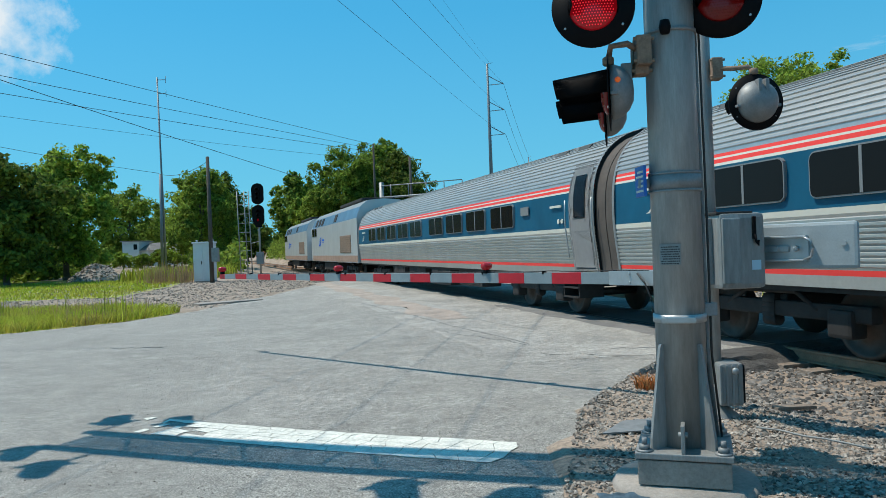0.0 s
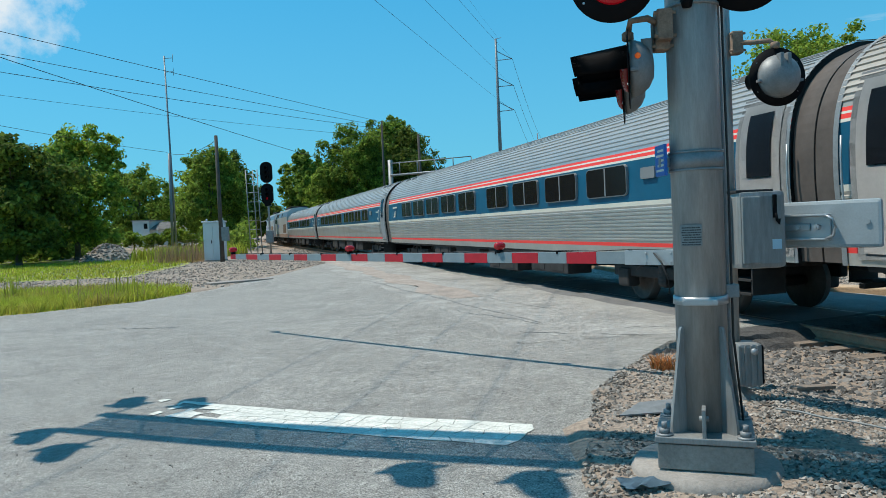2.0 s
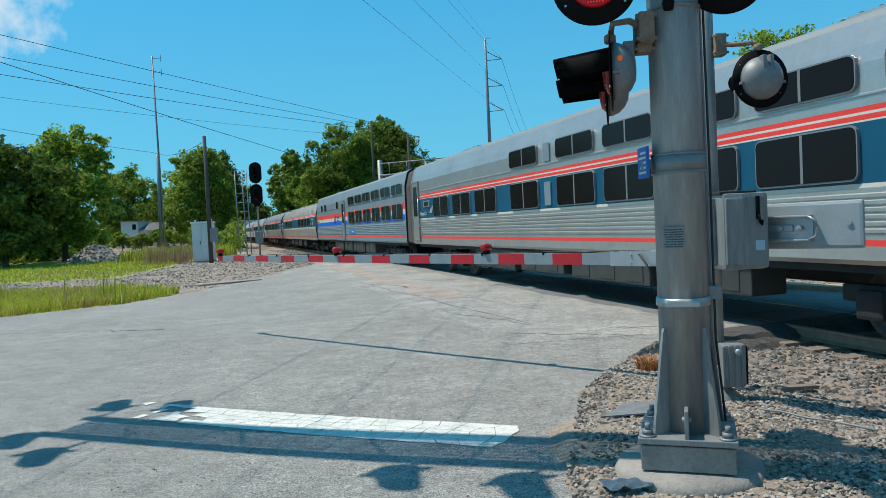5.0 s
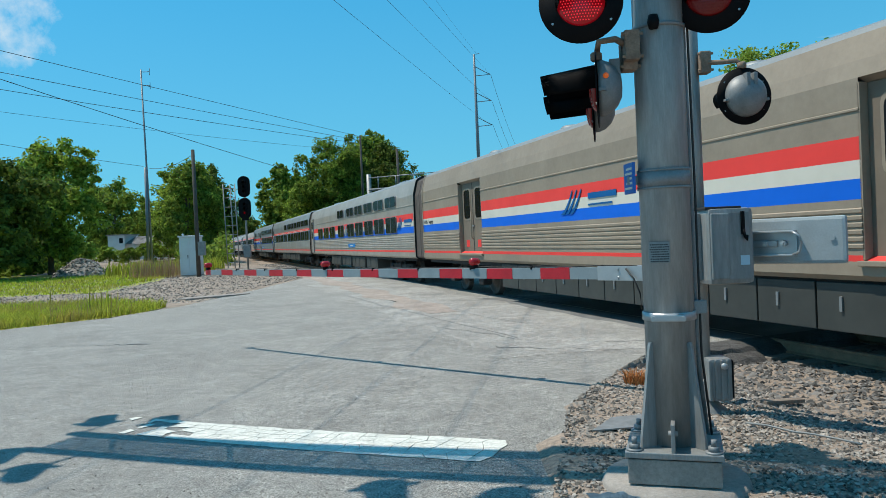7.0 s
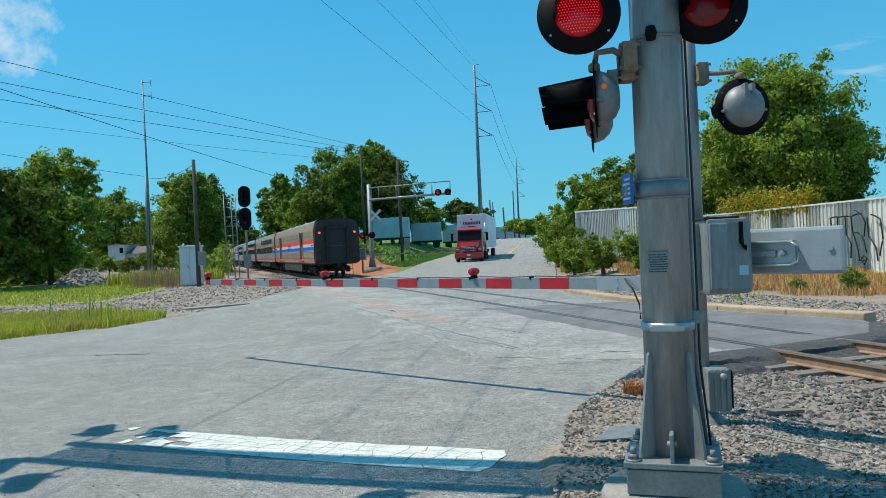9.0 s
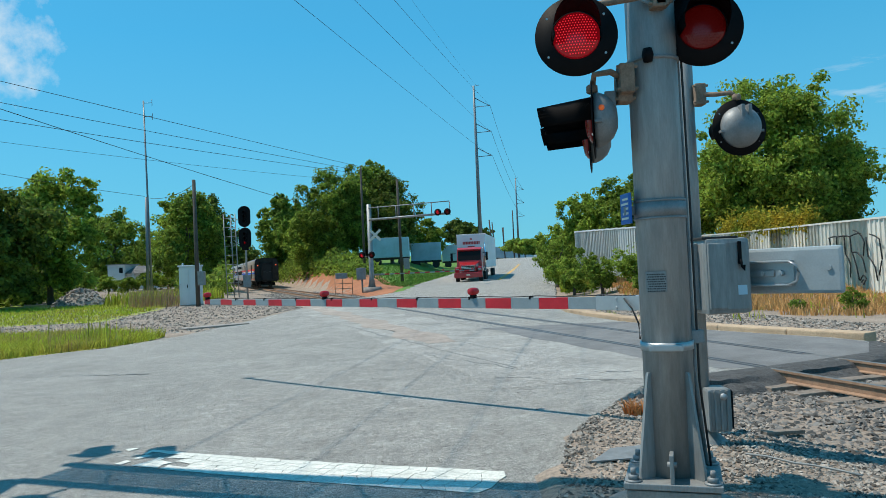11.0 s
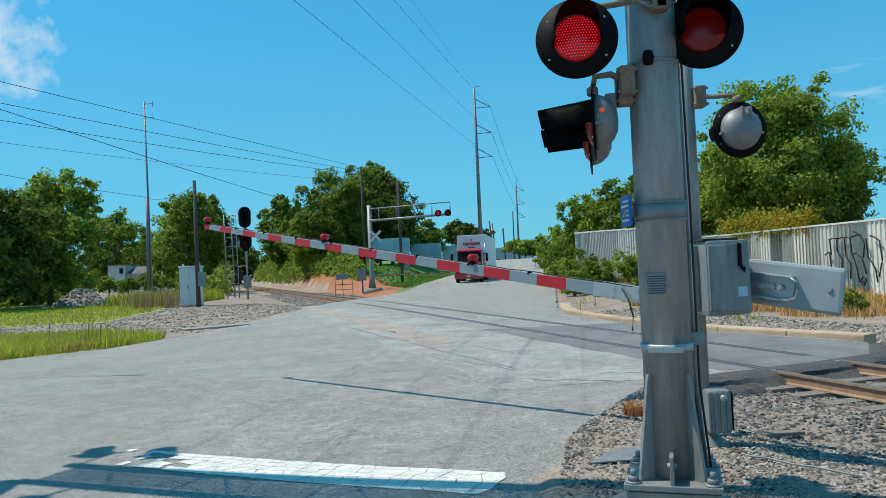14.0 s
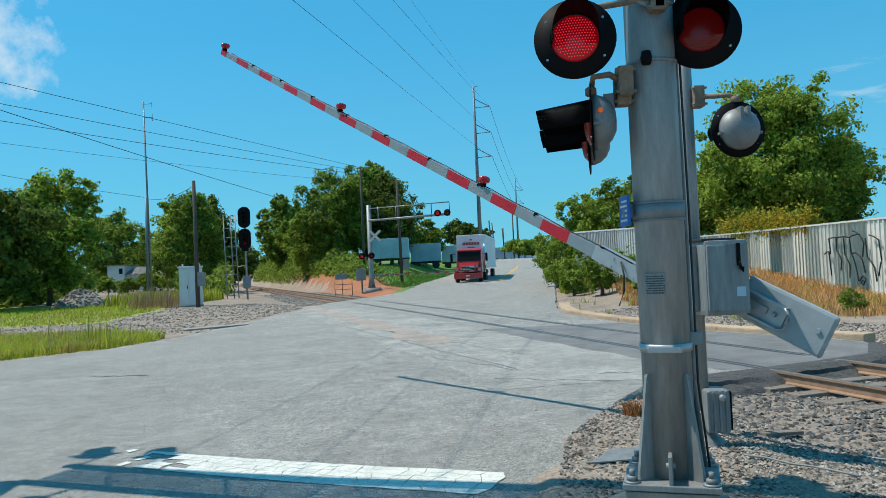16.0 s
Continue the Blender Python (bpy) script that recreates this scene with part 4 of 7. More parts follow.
def baggage_door(parent, y0, y1, x):
    """A pair of leaves sunk in the doorway, each with a tall pane."""
    s = -1 if x < 0 else 1
    d = part("side_door", bbox(x - 0.02, x + 0.02, y0 + 0.02, y1 - 0.02, 1.22, 3.19, 0.006), M_TAND, parent, "dusty brown double baggage door with two tall panes")
    wd = (y1 - y0) / 2
    for i in range(2):
        a = y0 + i * wd
        part("door_frame", rounded(a + wd * 0.19, a + wd * 0.81, 2.14, 3.05, 0.12, x - 0.03, x + 0.03), M_TAN, d)
        part("door_glass", rounded(a + wd * 0.24, a + wd * 0.76, 2.19, 3.0, 0.10, x - 0.036, x + 0.036), M_GLASS, d)
        part("warning_sticker", rounded(a + wd * 0.4, a + wd * 0.68, 1.38, 1.58, 0.01, x - 0.025, x + 0.025), M_SRED, d, "faded red warning sticker")
        part("grab_handle", tube([(x + s * 0.02, a + wd * 0.06, 1.6), (x + s * 0.07, a + wd * 0.06, 1.65), (x + s * 0.07, a + wd * 0.06, 2.35), (x + s * 0.02, a + wd * 0.06, 2.4)], 0.016, 6), M_TAN, d)
    ym = (y0 + y1) / 2
    part("door_seam", bbox(x - 0.026, x + 0.026, ym - 0.014, ym + 0.014, 1.23, 3.18, 0), M_DARK, d)
    part("door_sill", bbox(min(x, x + s * 0.19), max(x, x + s * 0.19), y0 - 0.05, y1 + 0.05, 1.15, 1.21, 0.01), M_TAN, d)
    part("door_latch", bbox(x - 0.05, x + 0.05, ym - 0.10, ym + 0.05, 1.95, 2.0, 0.01), M_GALVD, d)


SLEEPER_LOW = (8.73, 6.54, 4.42, 1.69, -0.98, -3.03, -5.14, -7.18, -9.25)


def viewliner(style):
    L = 25.06
    tan = {"baggage": M_TAN, "diner": M_TGREY, "sleeper": M_STAINLESS_DULL, "sleeper_blue": M_STAINLESS}[style]
    name = {"baggage": "baggage_car", "diner": "dining_car", "sleeper": "sleeping_car", "sleeper_blue": "sleeping_car"}[style]
    lab = {"baggage": "dusty stainless baggage car with red, white and blue stripes", "diner": "grey dining car with broad red, white and blue stripes",
           "sleeper": "stainless sleeping car with two rows of windows and striped band", "sleeper_blue": "stainless sleeping car with blue band between its windows"}[style]
    t = thing(name, pose(0, 0, 0), lab, "train car", "cars of the train")
    doorways = [(-7.35, -5.4), (6.8, 8.68)] if style == "baggage" else []
    body("viewliner_blue" if style == "sleeper_blue" else "viewliner", [tan, M_SRED, M_SBLUE, M_SWHITE, M_TBLUE, M_TROOF], L, t, doorways, style == "baggage")
    xs = -1.545
    if style == "baggage":
        for y0, y1 in doorways:
            for x in (-1.40, 1.40):
                baggage_door(t, y0, y1, x)
        swoosh(t, 1.7, 2.10, -1.54, 0.62, M_MARK)
        writing("61056   Baggage", 0.16, 12.35, 2.175, -1.536, M_INK, t)
        writing("Baggage   61056", 0.16, -11.15, 2.175, -1.536, M_INK, t)
        for k in range(11):
            part("skirt_panel", bbox(-1.44, -1.40, -5.6 + k * 1.03, -4.6 + k * 1.03, 0.36, 0.94, 0.01), M_SKIRT, t)
            part("panel_handle", bbox(-1.465, -1.44, -5.0 + k * 1.03, -4.96 + k * 1.03, 0.6, 0.78, 0.005), M_GALVD, t)
        equipment(t, [(-5.0, 5.0, 0.40, 1.38)], M_SKIRT)
        for y in (8.2, 3.6, -2.5):
            part("roof_vent", lathe([(0.32, 3.93), (0.32, 4.05), (0.25, 4.12), (0, 4.14)], 20, None, Matrix.Translation((-0.35, y, 0))), M_GALVD, t)
    else:
        if style == "diner":
            low = high = tuple(-0.93 - 2.06 * i for i in range(6))
        else:
            low = SLEEPER_LOW + ((-11.25,) if style == "sleeper_blue" else ())
            high = low[3:]
        for x in (xs, -xs):
            for y in low:
                window(t, y - 0.82, y + 0.82, 1.96, 2.56, x, True)
            for y in high:
                window(t, y - 0.82, y + 0.82, 2.97, 3.36, x, True)
            for z0, z1 in ((1.98, 2.5), (2.95, 3.35)):
                yv = 0.15 if style == "diner" else 0.36
                part("louvre", rounded(yv - 0.16, yv + 0.16, z0, z1, 0.03, x - 0.012, x + 0.012), M_TGREY, t)
            yd = {"diner": 1.6, "sleeper": 12.05, "sleeper_blue": 11.95}[style]
            side_door(t, yd - 0.40, yd + 0.40, 1.12, 3.22, x, tan, "narrow car door with tall window")
        if style == "diner":
            for x in (xs, -xs):
                for y, w in ((9.9, 0.25), (8.37, 0.3), (3.6, 0.27)):
                    window(t, y - w, y + w, 2.88, 3.28, x, False)
            swoosh(t, 4.9, 2.10, -1.54, 0.62, M_MARK)
            writing("68016   Diner", 0.16, 12.35, 2.175, -1.536, M_INK, t)
            part("name_plate", bbox(-1.556, -1.53, -1.95, -0.2, 1.40, 1.58), M_SKYPLATE, t, "bright blue name plate with pale lettering")
        elif style == "sleeper":
            swoosh(t, -10.35, 2.10, -1.54, 0.62, M_MARK)
            part("name_plate", bbox(-1.556, -1.53, -1.9, -0.2, 1.40, 1.58), M_SKYPLATE, t, "bright blue name plate with pale lettering")
        else:
            writing("Sleeping Car", 0.17, 11.45, 2.02, -1.536, M_SWHITE, t)
            sgn = part("destination_sign", rounded(10.1, 10.95, 2.30, 2.52, 0.03, -1.56, -1.53), M_GASKET, t)
            part("sign_window", rounded(10.25, 10.8, 2.34, 2.48, 0.02, -1.565, -1.54), M_GLASS, sgn)
            swoosh(t, 10.0, 2.12, -1.54, 0.32, M_SWHITE, False)
        if style != "sleeper_blue":
            part("lettering_bar", bbox(-1.56, -1.556, -1.35, -0.75, 1.46, 1.52), M_SWHITE, t)
        equipment(t, [(-6.0, -3.8, 0.45, 1.42), (-3.4, -0.4, 0.42, 1.42), (0.0, 2.4, 0.45, 1.42), (2.8, 5.8, 0.42, 1.42)], M_SKIRT)
        roof_unit(t, 8.5, 1.6, 3.98, M_TGREY)
        roof_unit(t, -7.5, 1.2, 3.98, M_TGREY)
    for y in (-9.1, 9.1):
        bogie(t, y)
    for y, s in ((-L / 2, -1), (L / 2, 1)):
        face = y + s * (0.30 if style == "baggage" and s < 0 else 0.42)
        gangway(t, face, s)
        # flat black panel; the shade of the open doorway is in its colour
        part("doorway_shade", bbox(-0.57, 0.57, face - 0.006, face + 0.006, 1.15, 3.25), M_RUBBER_SHADE, t, "flat black panel coloured as the shade of an open end doorway")
        for x in (-1.05, -0.82, 0.82, 1.05):
            fr = tube([(x, face, 1.2), (x, face + s * 0.06, 1.25), (x, face + s * 0.06, 2.2), (x, face, 2.25)], 0.016, 6)
            part("grab_rail", fr, M_SOOT, t)
        for x in (-0.86, 0.86):
            part("corner_post", bbox(x - 0.05, x + 0.05, face - 0.03, face + 0.05, 1.1, 3.72, 0.02), M_SOOT, t)
        part("end_sill", bbox(-1.4, 1.4, face - 0.05, face + 0.06, 0.95, 1.12, 0.02), M_SOOT, t)
        for x in (-1.18, 1.18):
            rear = s < 0 and style == "baggage"
            part("marker_light", rod((x, face - 0.02, 3.02), (x, face + s * 0.05, 3.02), 0.075, seg=14), M_MARKER if rear else M_LENS_OFF, t, "lit orange-red marker light" if rear else "small red marker light")
        if style == "baggage" and s < 0:
            for k, x in enumerate((-0.3, 0.45)):
                part("brake_hose", tube([(x, face, 0.95), (x + 0.05, face + s * 0.12, 0.7), (x + 0.12, face + s * 0.16, 0.5), (x + 0.25, face + s * 0.12, 0.48), (x + 0.32, face, 0.75)], 0.024, 6), M_RUBBER_SHADE, t)
            part("safety_chain", tube([(-0.55, face + s * 0.02, 2.15), (0, face + s * 0.03, 2.1), (0.55, face + s * 0.02, 2.15)], 0.012, 6), M_GALVD, t)
    return t, L


def locomotive():
    L = 20.6
    t = thing("locomotive", pose(0, 0, 0), "silver diesel locomotive with sloping nose", "locomotive", "locomotives")
    prof = [(-1.52, 0.95), (-1.52, 3.35), (-1.3, 3.95), (-0.9, 4.28), (0, 4.36), (0.9, 4.28), (1.3, 3.95), (1.52, 3.35), (1.52, 0.95)]
    own = loft_x(prof, -L / 2, L / 2 - 3.0, None, [0, 1, 2, 2, 2, 2, 1, 0])
    part("body_shell", own, [M_LOCO, M_LBLUE, M_TROOF], t)
    for x in (-1.524, 1.524):
        part("sill_stripe", bbox(x - 0.012, x + 0.012, -L / 2 + 0.05, L / 2 - 3.0, 1.0, 1.35), M_LRUST, t, "red-brown dusty lower stripe")
    nose = bmesh.new()
    a = [nose.verts.new((x, L / 2 - 3.0, z)) for x, z in prof]
    b = [nose.verts.new((x * 0.93, L / 2 - 1.6, min(z, 3.3 + (z - 3.3) * 0.6) if z > 3.3 else z)) for x, z in prof]
    c = [nose.verts.new((x * 0.8, L / 2, 0.95 + (z - 0.95) * 0.52)) for x, z in prof]
    for u, v in ((a, b), (b, c)):
        for i in range(len(prof) - 1):
            nose.faces.new((u[i], v[i], v[i + 1], u[i + 1]))
    nose.faces.new(c)
    part("nose", nose, M_LOCO, t)
    e = bmesh.new()
    e.faces.new([e.verts.new((x, -L / 2 + 0.01, z)) for x, z in prof])
    part("end_wall", e, M_LOCO, t)
    for s in (-1, 1):
        x = s * 1.525
        window(t, 6.2, 7.2, 2.75, 3.3, x, False)
        window(t, 5.0, 5.9, 2.75, 3.3, x, False)
        grille = bbox(x - 0.02, x + 0.02, -8.4, -4.9, 1.5, 2.5, 0.01)
        for k in range(8):
            bbox(x - 0.035, x + 0.035, -8.35, -4.95, 1.55 + k * 0.12, 1.59 + k * 0.12, 0, grille)
        part("radiator_grille", grille, M_RUST, t)
        for y in (-3.0, 2.4, 3.9, 5.4):
            part("louvre", bbox(-0.02, 0.02, y - 0.45, y + 0.45, -0.24, 0.26, 0.01, None, pose(s * 1.415, 0, 3.65, 0, -20 * s, 0)), M_DARK, t)
    swoosh(t, 3.6, 2.1, -1.53, 0.8, M_SBLUE)
    part("roof_fan_deck", bbox(-0.95, 0.95, -9.0, -2.0, 4.3, 4.5, 0.06), M_DARK, t)
    part("fuel_tank", bbox(-1.35, 1.35, -2.8, 2.8, 0.4, 0.95, 0.12), M_DARK, t)
    for y in (-6.7, 6.7):
        bogie(t, y)
    for y, s in ((-L / 2, -1), (L / 2, 1)):
        gangway(t, y, s) if s < 0 else None
    return t, L


train = []      # (thing, length, distance of its rear end from the train's tail)
off = 0.0
for kind in ("baggage", "sleeper", "sleeper_blue", "diner", "cafe", "coach", "coach", "coach"):
    ob, L = amfleet(kind == "cafe") if kind in ("cafe", "coach") else viewliner(kind)
    train.append((ob, L, off + (PITCH - L) / 2))
    off += PITCH
off += 0.2
for k in range(2):
    ob, L = locomotive()
    train.append((ob, L, off))
    off += 21.1

# ---- the cantilever mast at the roadside ----
PX, PY = 1.50, 5.15
ROAD_DIR = Vector((-0.935, 0.355, 0)).normalized()       # the cantilever's reach over the road
mast = thing("cantilever_mast", pose(PX, PY, 0.14, 0, 0, -18), "tall galvanised steel cantilever signal mast on a concrete base", "signal mast")
found = lathe([(0, -0.4), (0.50, -0.4), (0.50, 0.0), (0.47, 0.055), (0.0, 0.07)], 40)
part("concrete_base", found, M_CONC, mast, "round weathered concrete footing")
part("grout_frame", bbox(-0.295, 0.295, -0.295, 0.295, 0.07, 0.235, 0.008), M_CONC, mast, "cast grout block under the base plate")
part("base_plate", bbox(-0.31, 0.31, -0.31, 0.31, 0.245, 0.285, 0.006), M_GALV, mast)
for x, y in ((-0.25, -0.25), (0.25, -0.25), (0.25, 0.25), (-0.25, 0.25)):
    b = lathe([(0, 0.285), (0.055, 0.285), (0.055, 0.297), (0.0, 0.297)], 16, None, Matrix.Translation((x, y, 0)))
    lathe([(0.036, 0.297), (0.036, 0.33), (0.0, 0.33)], 6, b, Matrix.Translation((x, y, 0)))
    rod((x, y, 0.33), (x, y, 0.372), 0.018, seg=10, bm=b)
    part("anchor_bolt", b, M_GALVD, mast)
part("pole", lathe([(0.167, 0.285), (0.167, 3.0), (0.165, 7.4), (0.0, 7.42)], 40), M_GALV, mast)
for a in (-45, 45, 135, 225):
    own = bmesh.new()
    outline = [(0.160, 0.285), (0.292, 0.285), (0.292, 0.35), (0.195, 0.965), (0.185, 0.985), (0.160, 0.985)]
    lo = [own.verts.new((x, -0.011, z)) for x, z in outline]
    hi = [own.verts.new((x, 0.011, z)) for x, z in outline]
    own.faces.new(lo), own.faces.new(hi[::-1])
    for i in range(6):
        own.faces.new((lo[i], lo[(i + 1) % 6], hi[(i + 1) % 6], hi[i]))
    bmesh.ops.recalc_face_normals(own, faces=own.faces[:])
    bmesh.ops.transform(own, matrix=pose(0, 0, 0, 0, 0, a), verts=own.verts[:])
    part("gusset", own, M_GALV, mast)
own = bbox(-0.013, 0.013, -0.30, -0.165, 0.285, 0.47, 0.004)
rod((-0.03, -0.24, 0.40), (0.03, -0.24, 0.40), 0.018, seg=10, bm=own)
part("front_lug", own, M_GALV, mast)
for z, hgt, r in ((1.13, 0.055, 0.178), (2.02, 0.015, 0.178), (2.14, 0.015, 0.178), (3.10, 0.022, 0.180)):
    part("steel_band", lathe([(0.16, z), (r, z), (r, z + hgt), (0.16, z + hgt)], 36), M_ALU if hgt > 0.05 else M_GALVD, mast)
own = bbox(-0.11, 0.11, -0.215, -0.168, 1.135, 1.18, 0.008)
for x in (-0.095, 0.095):
    rod((x, -0.235, 1.157), (x, -0.19, 1.157), 0.017, seg=6, bm=own)
part("band_clamp", own, M_ALU, mast, "bright bolted band clamp")
part("splice_sleeve", lathe([(0.15, 2.035), (0.176, 2.035), (0.176, 2.14), (0.15, 2.14)], 36), M_GALVD, mast)
# notice plate with its lines of small print
own = bmesh.new()
for i in range(7):
    a = math.radians(-129 + i * 6.8)
    b = math.radians(-129 + (i + 1) * 6.8)
    own.faces.new([own.verts.new((0.1735 * math.cos(u), 0.1735 * math.sin(u), z)) for u, z in ((a, 1.525), (b, 1.525), (b, 1.665), (a, 1.665))])
bmesh.ops.remove_doubles(own, verts=own.verts[:], dist=1e-5)
plate = part("notice_plate", own, M_LABEL, mast, "faded notice sticker with small print")
random.seed(3)
inkbm = bmesh.new()
for row in range(8):
    z = 1.65 - row * 0.016
    a0 = -127 + random.uniform(0, 7)
    while a0 < -85:
        wdt = random.uniform(1.5, 5)
        a, b = math.radians(a0), math.radians(min(a0 + wdt, -83))
        inkbm.faces.new([inkbm.verts.new((0.1745 * math.cos(u), 0.1745 * math.sin(u), zz)) for u, zz in ((a, z - 0.008), (b, z - 0.008), (b, z), (a, z))])
        a0 += wdt + 1.0
part("printed_line", inkbm, M_INK, plate)
# blue plate seen almost edge on
TURN = pose(0, 0, 0, 0, 0, 22)
sign = bbox(-0.235, -0.215, -0.06, 0.13, 2.0, 2.21, 0.003, None, TURN)
bs = part("blue_sign_plate", sign, M_BLUESIGN, mast, "small blue emergency notice plate")
own = bmesh.new()
for k in range(5):
    bbox(-0.238, -0.2352, -0.045, 0.10 - 0.03 * (k % 3), 2.03 + k * 0.033, 2.045 + k * 0.033, 0, own, TURN)
part("printed_bar", own, M_SWHITE, bs)
part("sign_bracket", bbox(-0.24, -0.15, 0.0, 0.05, 2.06, 2.12, 0.004, None, TURN), M_GALVD, mast)
# conduits and cables up the back
for x, y, r, m in ((0.195, 0.02, 0.016, M_GALVD), (0.205, -0.03, 0.008, M_RUBBER_SHADE), (0.205, 0.07, 0.02, M_GALVD)):
    part("conduit", tube([TURN @ Vector(c) for c in ((x + 0.05, y, 0.32), (x, y, 0.9), (x, y, 2.0), (x - 0.01, y, 3.2), (x - 0.015, y, 7.0))], r, 8), m, mast)
part("conduit_bracket", bbox(0.16, 0.25, -0.05, 0.09, 1.16, 1.25, 0.006, None, TURN), M_GALVD, mast)
part("ball_hinge", lathe([(0, -0.05), (0.03, -0.045), (0.04, 0), (0.03, 0.045), (0, 0.05)], 14, None, Matrix.Translation((-0.02, -0.185, 3.12))), M_BLACK, mast)

# the cantilever itself, over the road above the view
reach = thing("cantilever_truss", pose(PX, PY, 0), "galvanised cantilever truss with walkway over the road", "signal truss")
side = Vector((0.355, 0.935, 0))
for k in (-1, 1):
    a = Vector((0, 0, 5.89)) + side * (0.24 if k > 0 else -0.36)
    part("chord", rod(a - ROAD_DIR * 0.2, a + ROAD_DIR * 9.2, 0.085, seg=16), M_GALV, reach)
    for hgt in (0.55, 1.05):
        b = a + Vector((0, 0, hgt))
        part("handrail", rod(b + ROAD_DIR * 0.4, b + ROAD_DIR * 9.0, 0.02, seg=8), M_GALV, reach)
    for i in range(8):
        c = a + ROAD_DIR * (0.6 + i * 1.15)
        part("rail_post", rod(c, c + Vector((0, 0, 1.05)), 0.02, seg=8), M_GALV, reach)
for i in range(12):
    c = Vector((0, 0, 5.89)) + ROAD_DIR * (0.4 + i * 0.7)
    part("cross_brace", rod(c - side * 0.36, c + side * 0.24 + ROAD_DIR * (0.5 if i % 2 else 0), 0.02, seg=8), M_GALV, reach)
walkway = bmesh.new()
for k in range(8):
    a = Vector((0, 0, 6.005)) + side * (-0.36 + k * 0.07)
    rod(a + ROAD_DIR * 0.5, a + ROAD_DIR * 9.1, 0.031, seg=6, bm=walkway)
part("walkway_grating", walkway, M_GALV, reach, "open steel walkway grating")
part("truss_collar", lathe([(0.16, 5.6), (0.31, 5.6), (0.31, 6.15), (0.16, 6.15)], 24), M_GALV, reach)

# ---- flashing lights ----


def flasher(name, m, lit, label, disc=0.275, group="flashing lights", tunnel=False):
    """A round black background with lens, hood and cast housing; it faces -y."""
    t = thing(name, m, label, "crossing light", group)
    ring = lathe([(0.10, 0.0), (disc, 0.0), (disc, 0.006), (0.10, 0.006)], 48, None, pose(0, 0, 0, 90, 0, 0))
    part("background_disc", ring, M_BLACK, t)
    lens = lathe([(0.155, 0.0), (0.150, 0.02), (0.12, 0.038), (0.06, 0.05), (0.0, 0.053)], 36, None, pose(0, -0.006, 0, 90, 0, 0))
    part("lens", lens, M_LENS_ON if lit else M_LENS_OFF, t, "lit red signal lens" if lit else "dim red signal lens")
    dots = bmesh.new()
    for i in range(-8, 9):
        for j in range(-8, 9):
            x, z = i * 0.018 + (j % 2) * 0.009, j * 0.018
            if x * x + z * z < 0.0185:
                d = float(np.interp(math.hypot(x, z), (0, 0.06, 0.12, 0.15), (0.053, 0.05, 0.038, 0.02))) - 0.001
                lathe([(0.0055, 0.0), (0.003, 0.004), (0.0, 0.005)], 5, dots, Matrix.Translation((x, -0.006 - d, z)) @ pose(0, 0, 0, 90, 0, 0))
    tagged(part("lens_bead", dots, M_BEAD_ON if lit else M_LENS_OFF, t), kind="stuff")
    hood = bmesh.new()
    seg = 22
    rows = []
    for depth in range(4):
        row = []
        for i in range(seg + 1):
            a = math.radians((-8 if tunnel else -18) + (196 if tunnel else 216) * i / seg)
            cut = 0.38 * (0.92 + 0.08 * math.sin(a)) if tunnel else 0.40 * (0.72 + 0.28 * math.sin(a))
            y = -0.008 - cut * depth / 3
            row.append(hood.verts.new(((0.163 - 0.007 * depth) * math.cos(a), y, (0.163 - 0.007 * depth) * math.sin(a) - 0.008 * depth)))
        rows.append(row)
    for u, v in zip(rows, rows[1:]):
        for i in range(seg):
            f = hood.faces.new((u[i], u[i + 1], v[i + 1], v[i]))
            f.smooth = True
    r = bmesh.ops.solidify(hood, geom=hood.faces[:], thickness=0.004)
    part("hood", hood, M_BLACK, t)
    back = lathe([(0.19, 0.0), (0.188, -0.03), (0.17, -0.075), (0.13, -0.12), (0.07, -0.15), (0.0, -0.155)], 36, None, pose(0, 0.008, 0, 90, 0, 0))
    bbox(-0.05, -0.015, 0.08, 0.155, 0.02, 0.185, 0.008, back)
    bbox(0.015, 0.05, 0.08, 0.155, 0.02, 0.185, 0.008, back)
    for a in (-12, 192):
        bbox(-0.02, 0.02, 0.01, 0.06, -0.012, 0.012, 0.004, back, pose(0.19 * math.cos(math.radians(a)), 0, 0.19 * math.sin(math.radians(a))))
    part("housing", back, M_GALVD, t, "grey cast housing")
    if tunnel:
        part("peep_glass", lathe([(0.02, 0), (0.018, 0.012), (0, 0.016)], 12, None, Matrix.Translation((0.178, 0.06, 0.05)) @ pose(0, 0, 0, 0, 90, 0)), M_AMBER, t, "small amber side glass")
    own = bmesh.new()
    for a in (35, 145, 215, 325):
        rod((0.225 * math.cos(math.radians(a)), -0.012, 0.225 * math.sin(math.radians(a))), (0.225 * math.cos(math.radians(a)), 0.0, 0.225 * math.sin(math.radians(a))), 0.008, seg=8, bm=own)
    part("rivet", own, M_ALU, t)
    return t


def bracket(name, points, clamp, label, r=0.022):
    t = thing(name, pose(0, 0, 0), label, "light bracket", "light brackets")
    part("arm", tube(points, r, 10), M_RUST, t)
    c = Vector(clamp)
    own = bbox(-0.05, 0.05, -0.065, 0.065, -0.10, 0.10, 0.012, None, Matrix.Translation(c))
    for z in (-0.075, 0.075):
        rod(c + Vector((-0.07, -0.05, z)), c + Vector((0.07, -0.05, z)), 0.012, seg=8, bm=own)
    part("clamp", own, M_RUST, t)
    lug = lathe([(0.028, -0.03), (0.04, -0.02), (0.04, 0.02), (0.028, 0.03)], 14, None, Matrix.Translation(points[-1]))
    part("swivel", lug, M_RUST, t)
    return t


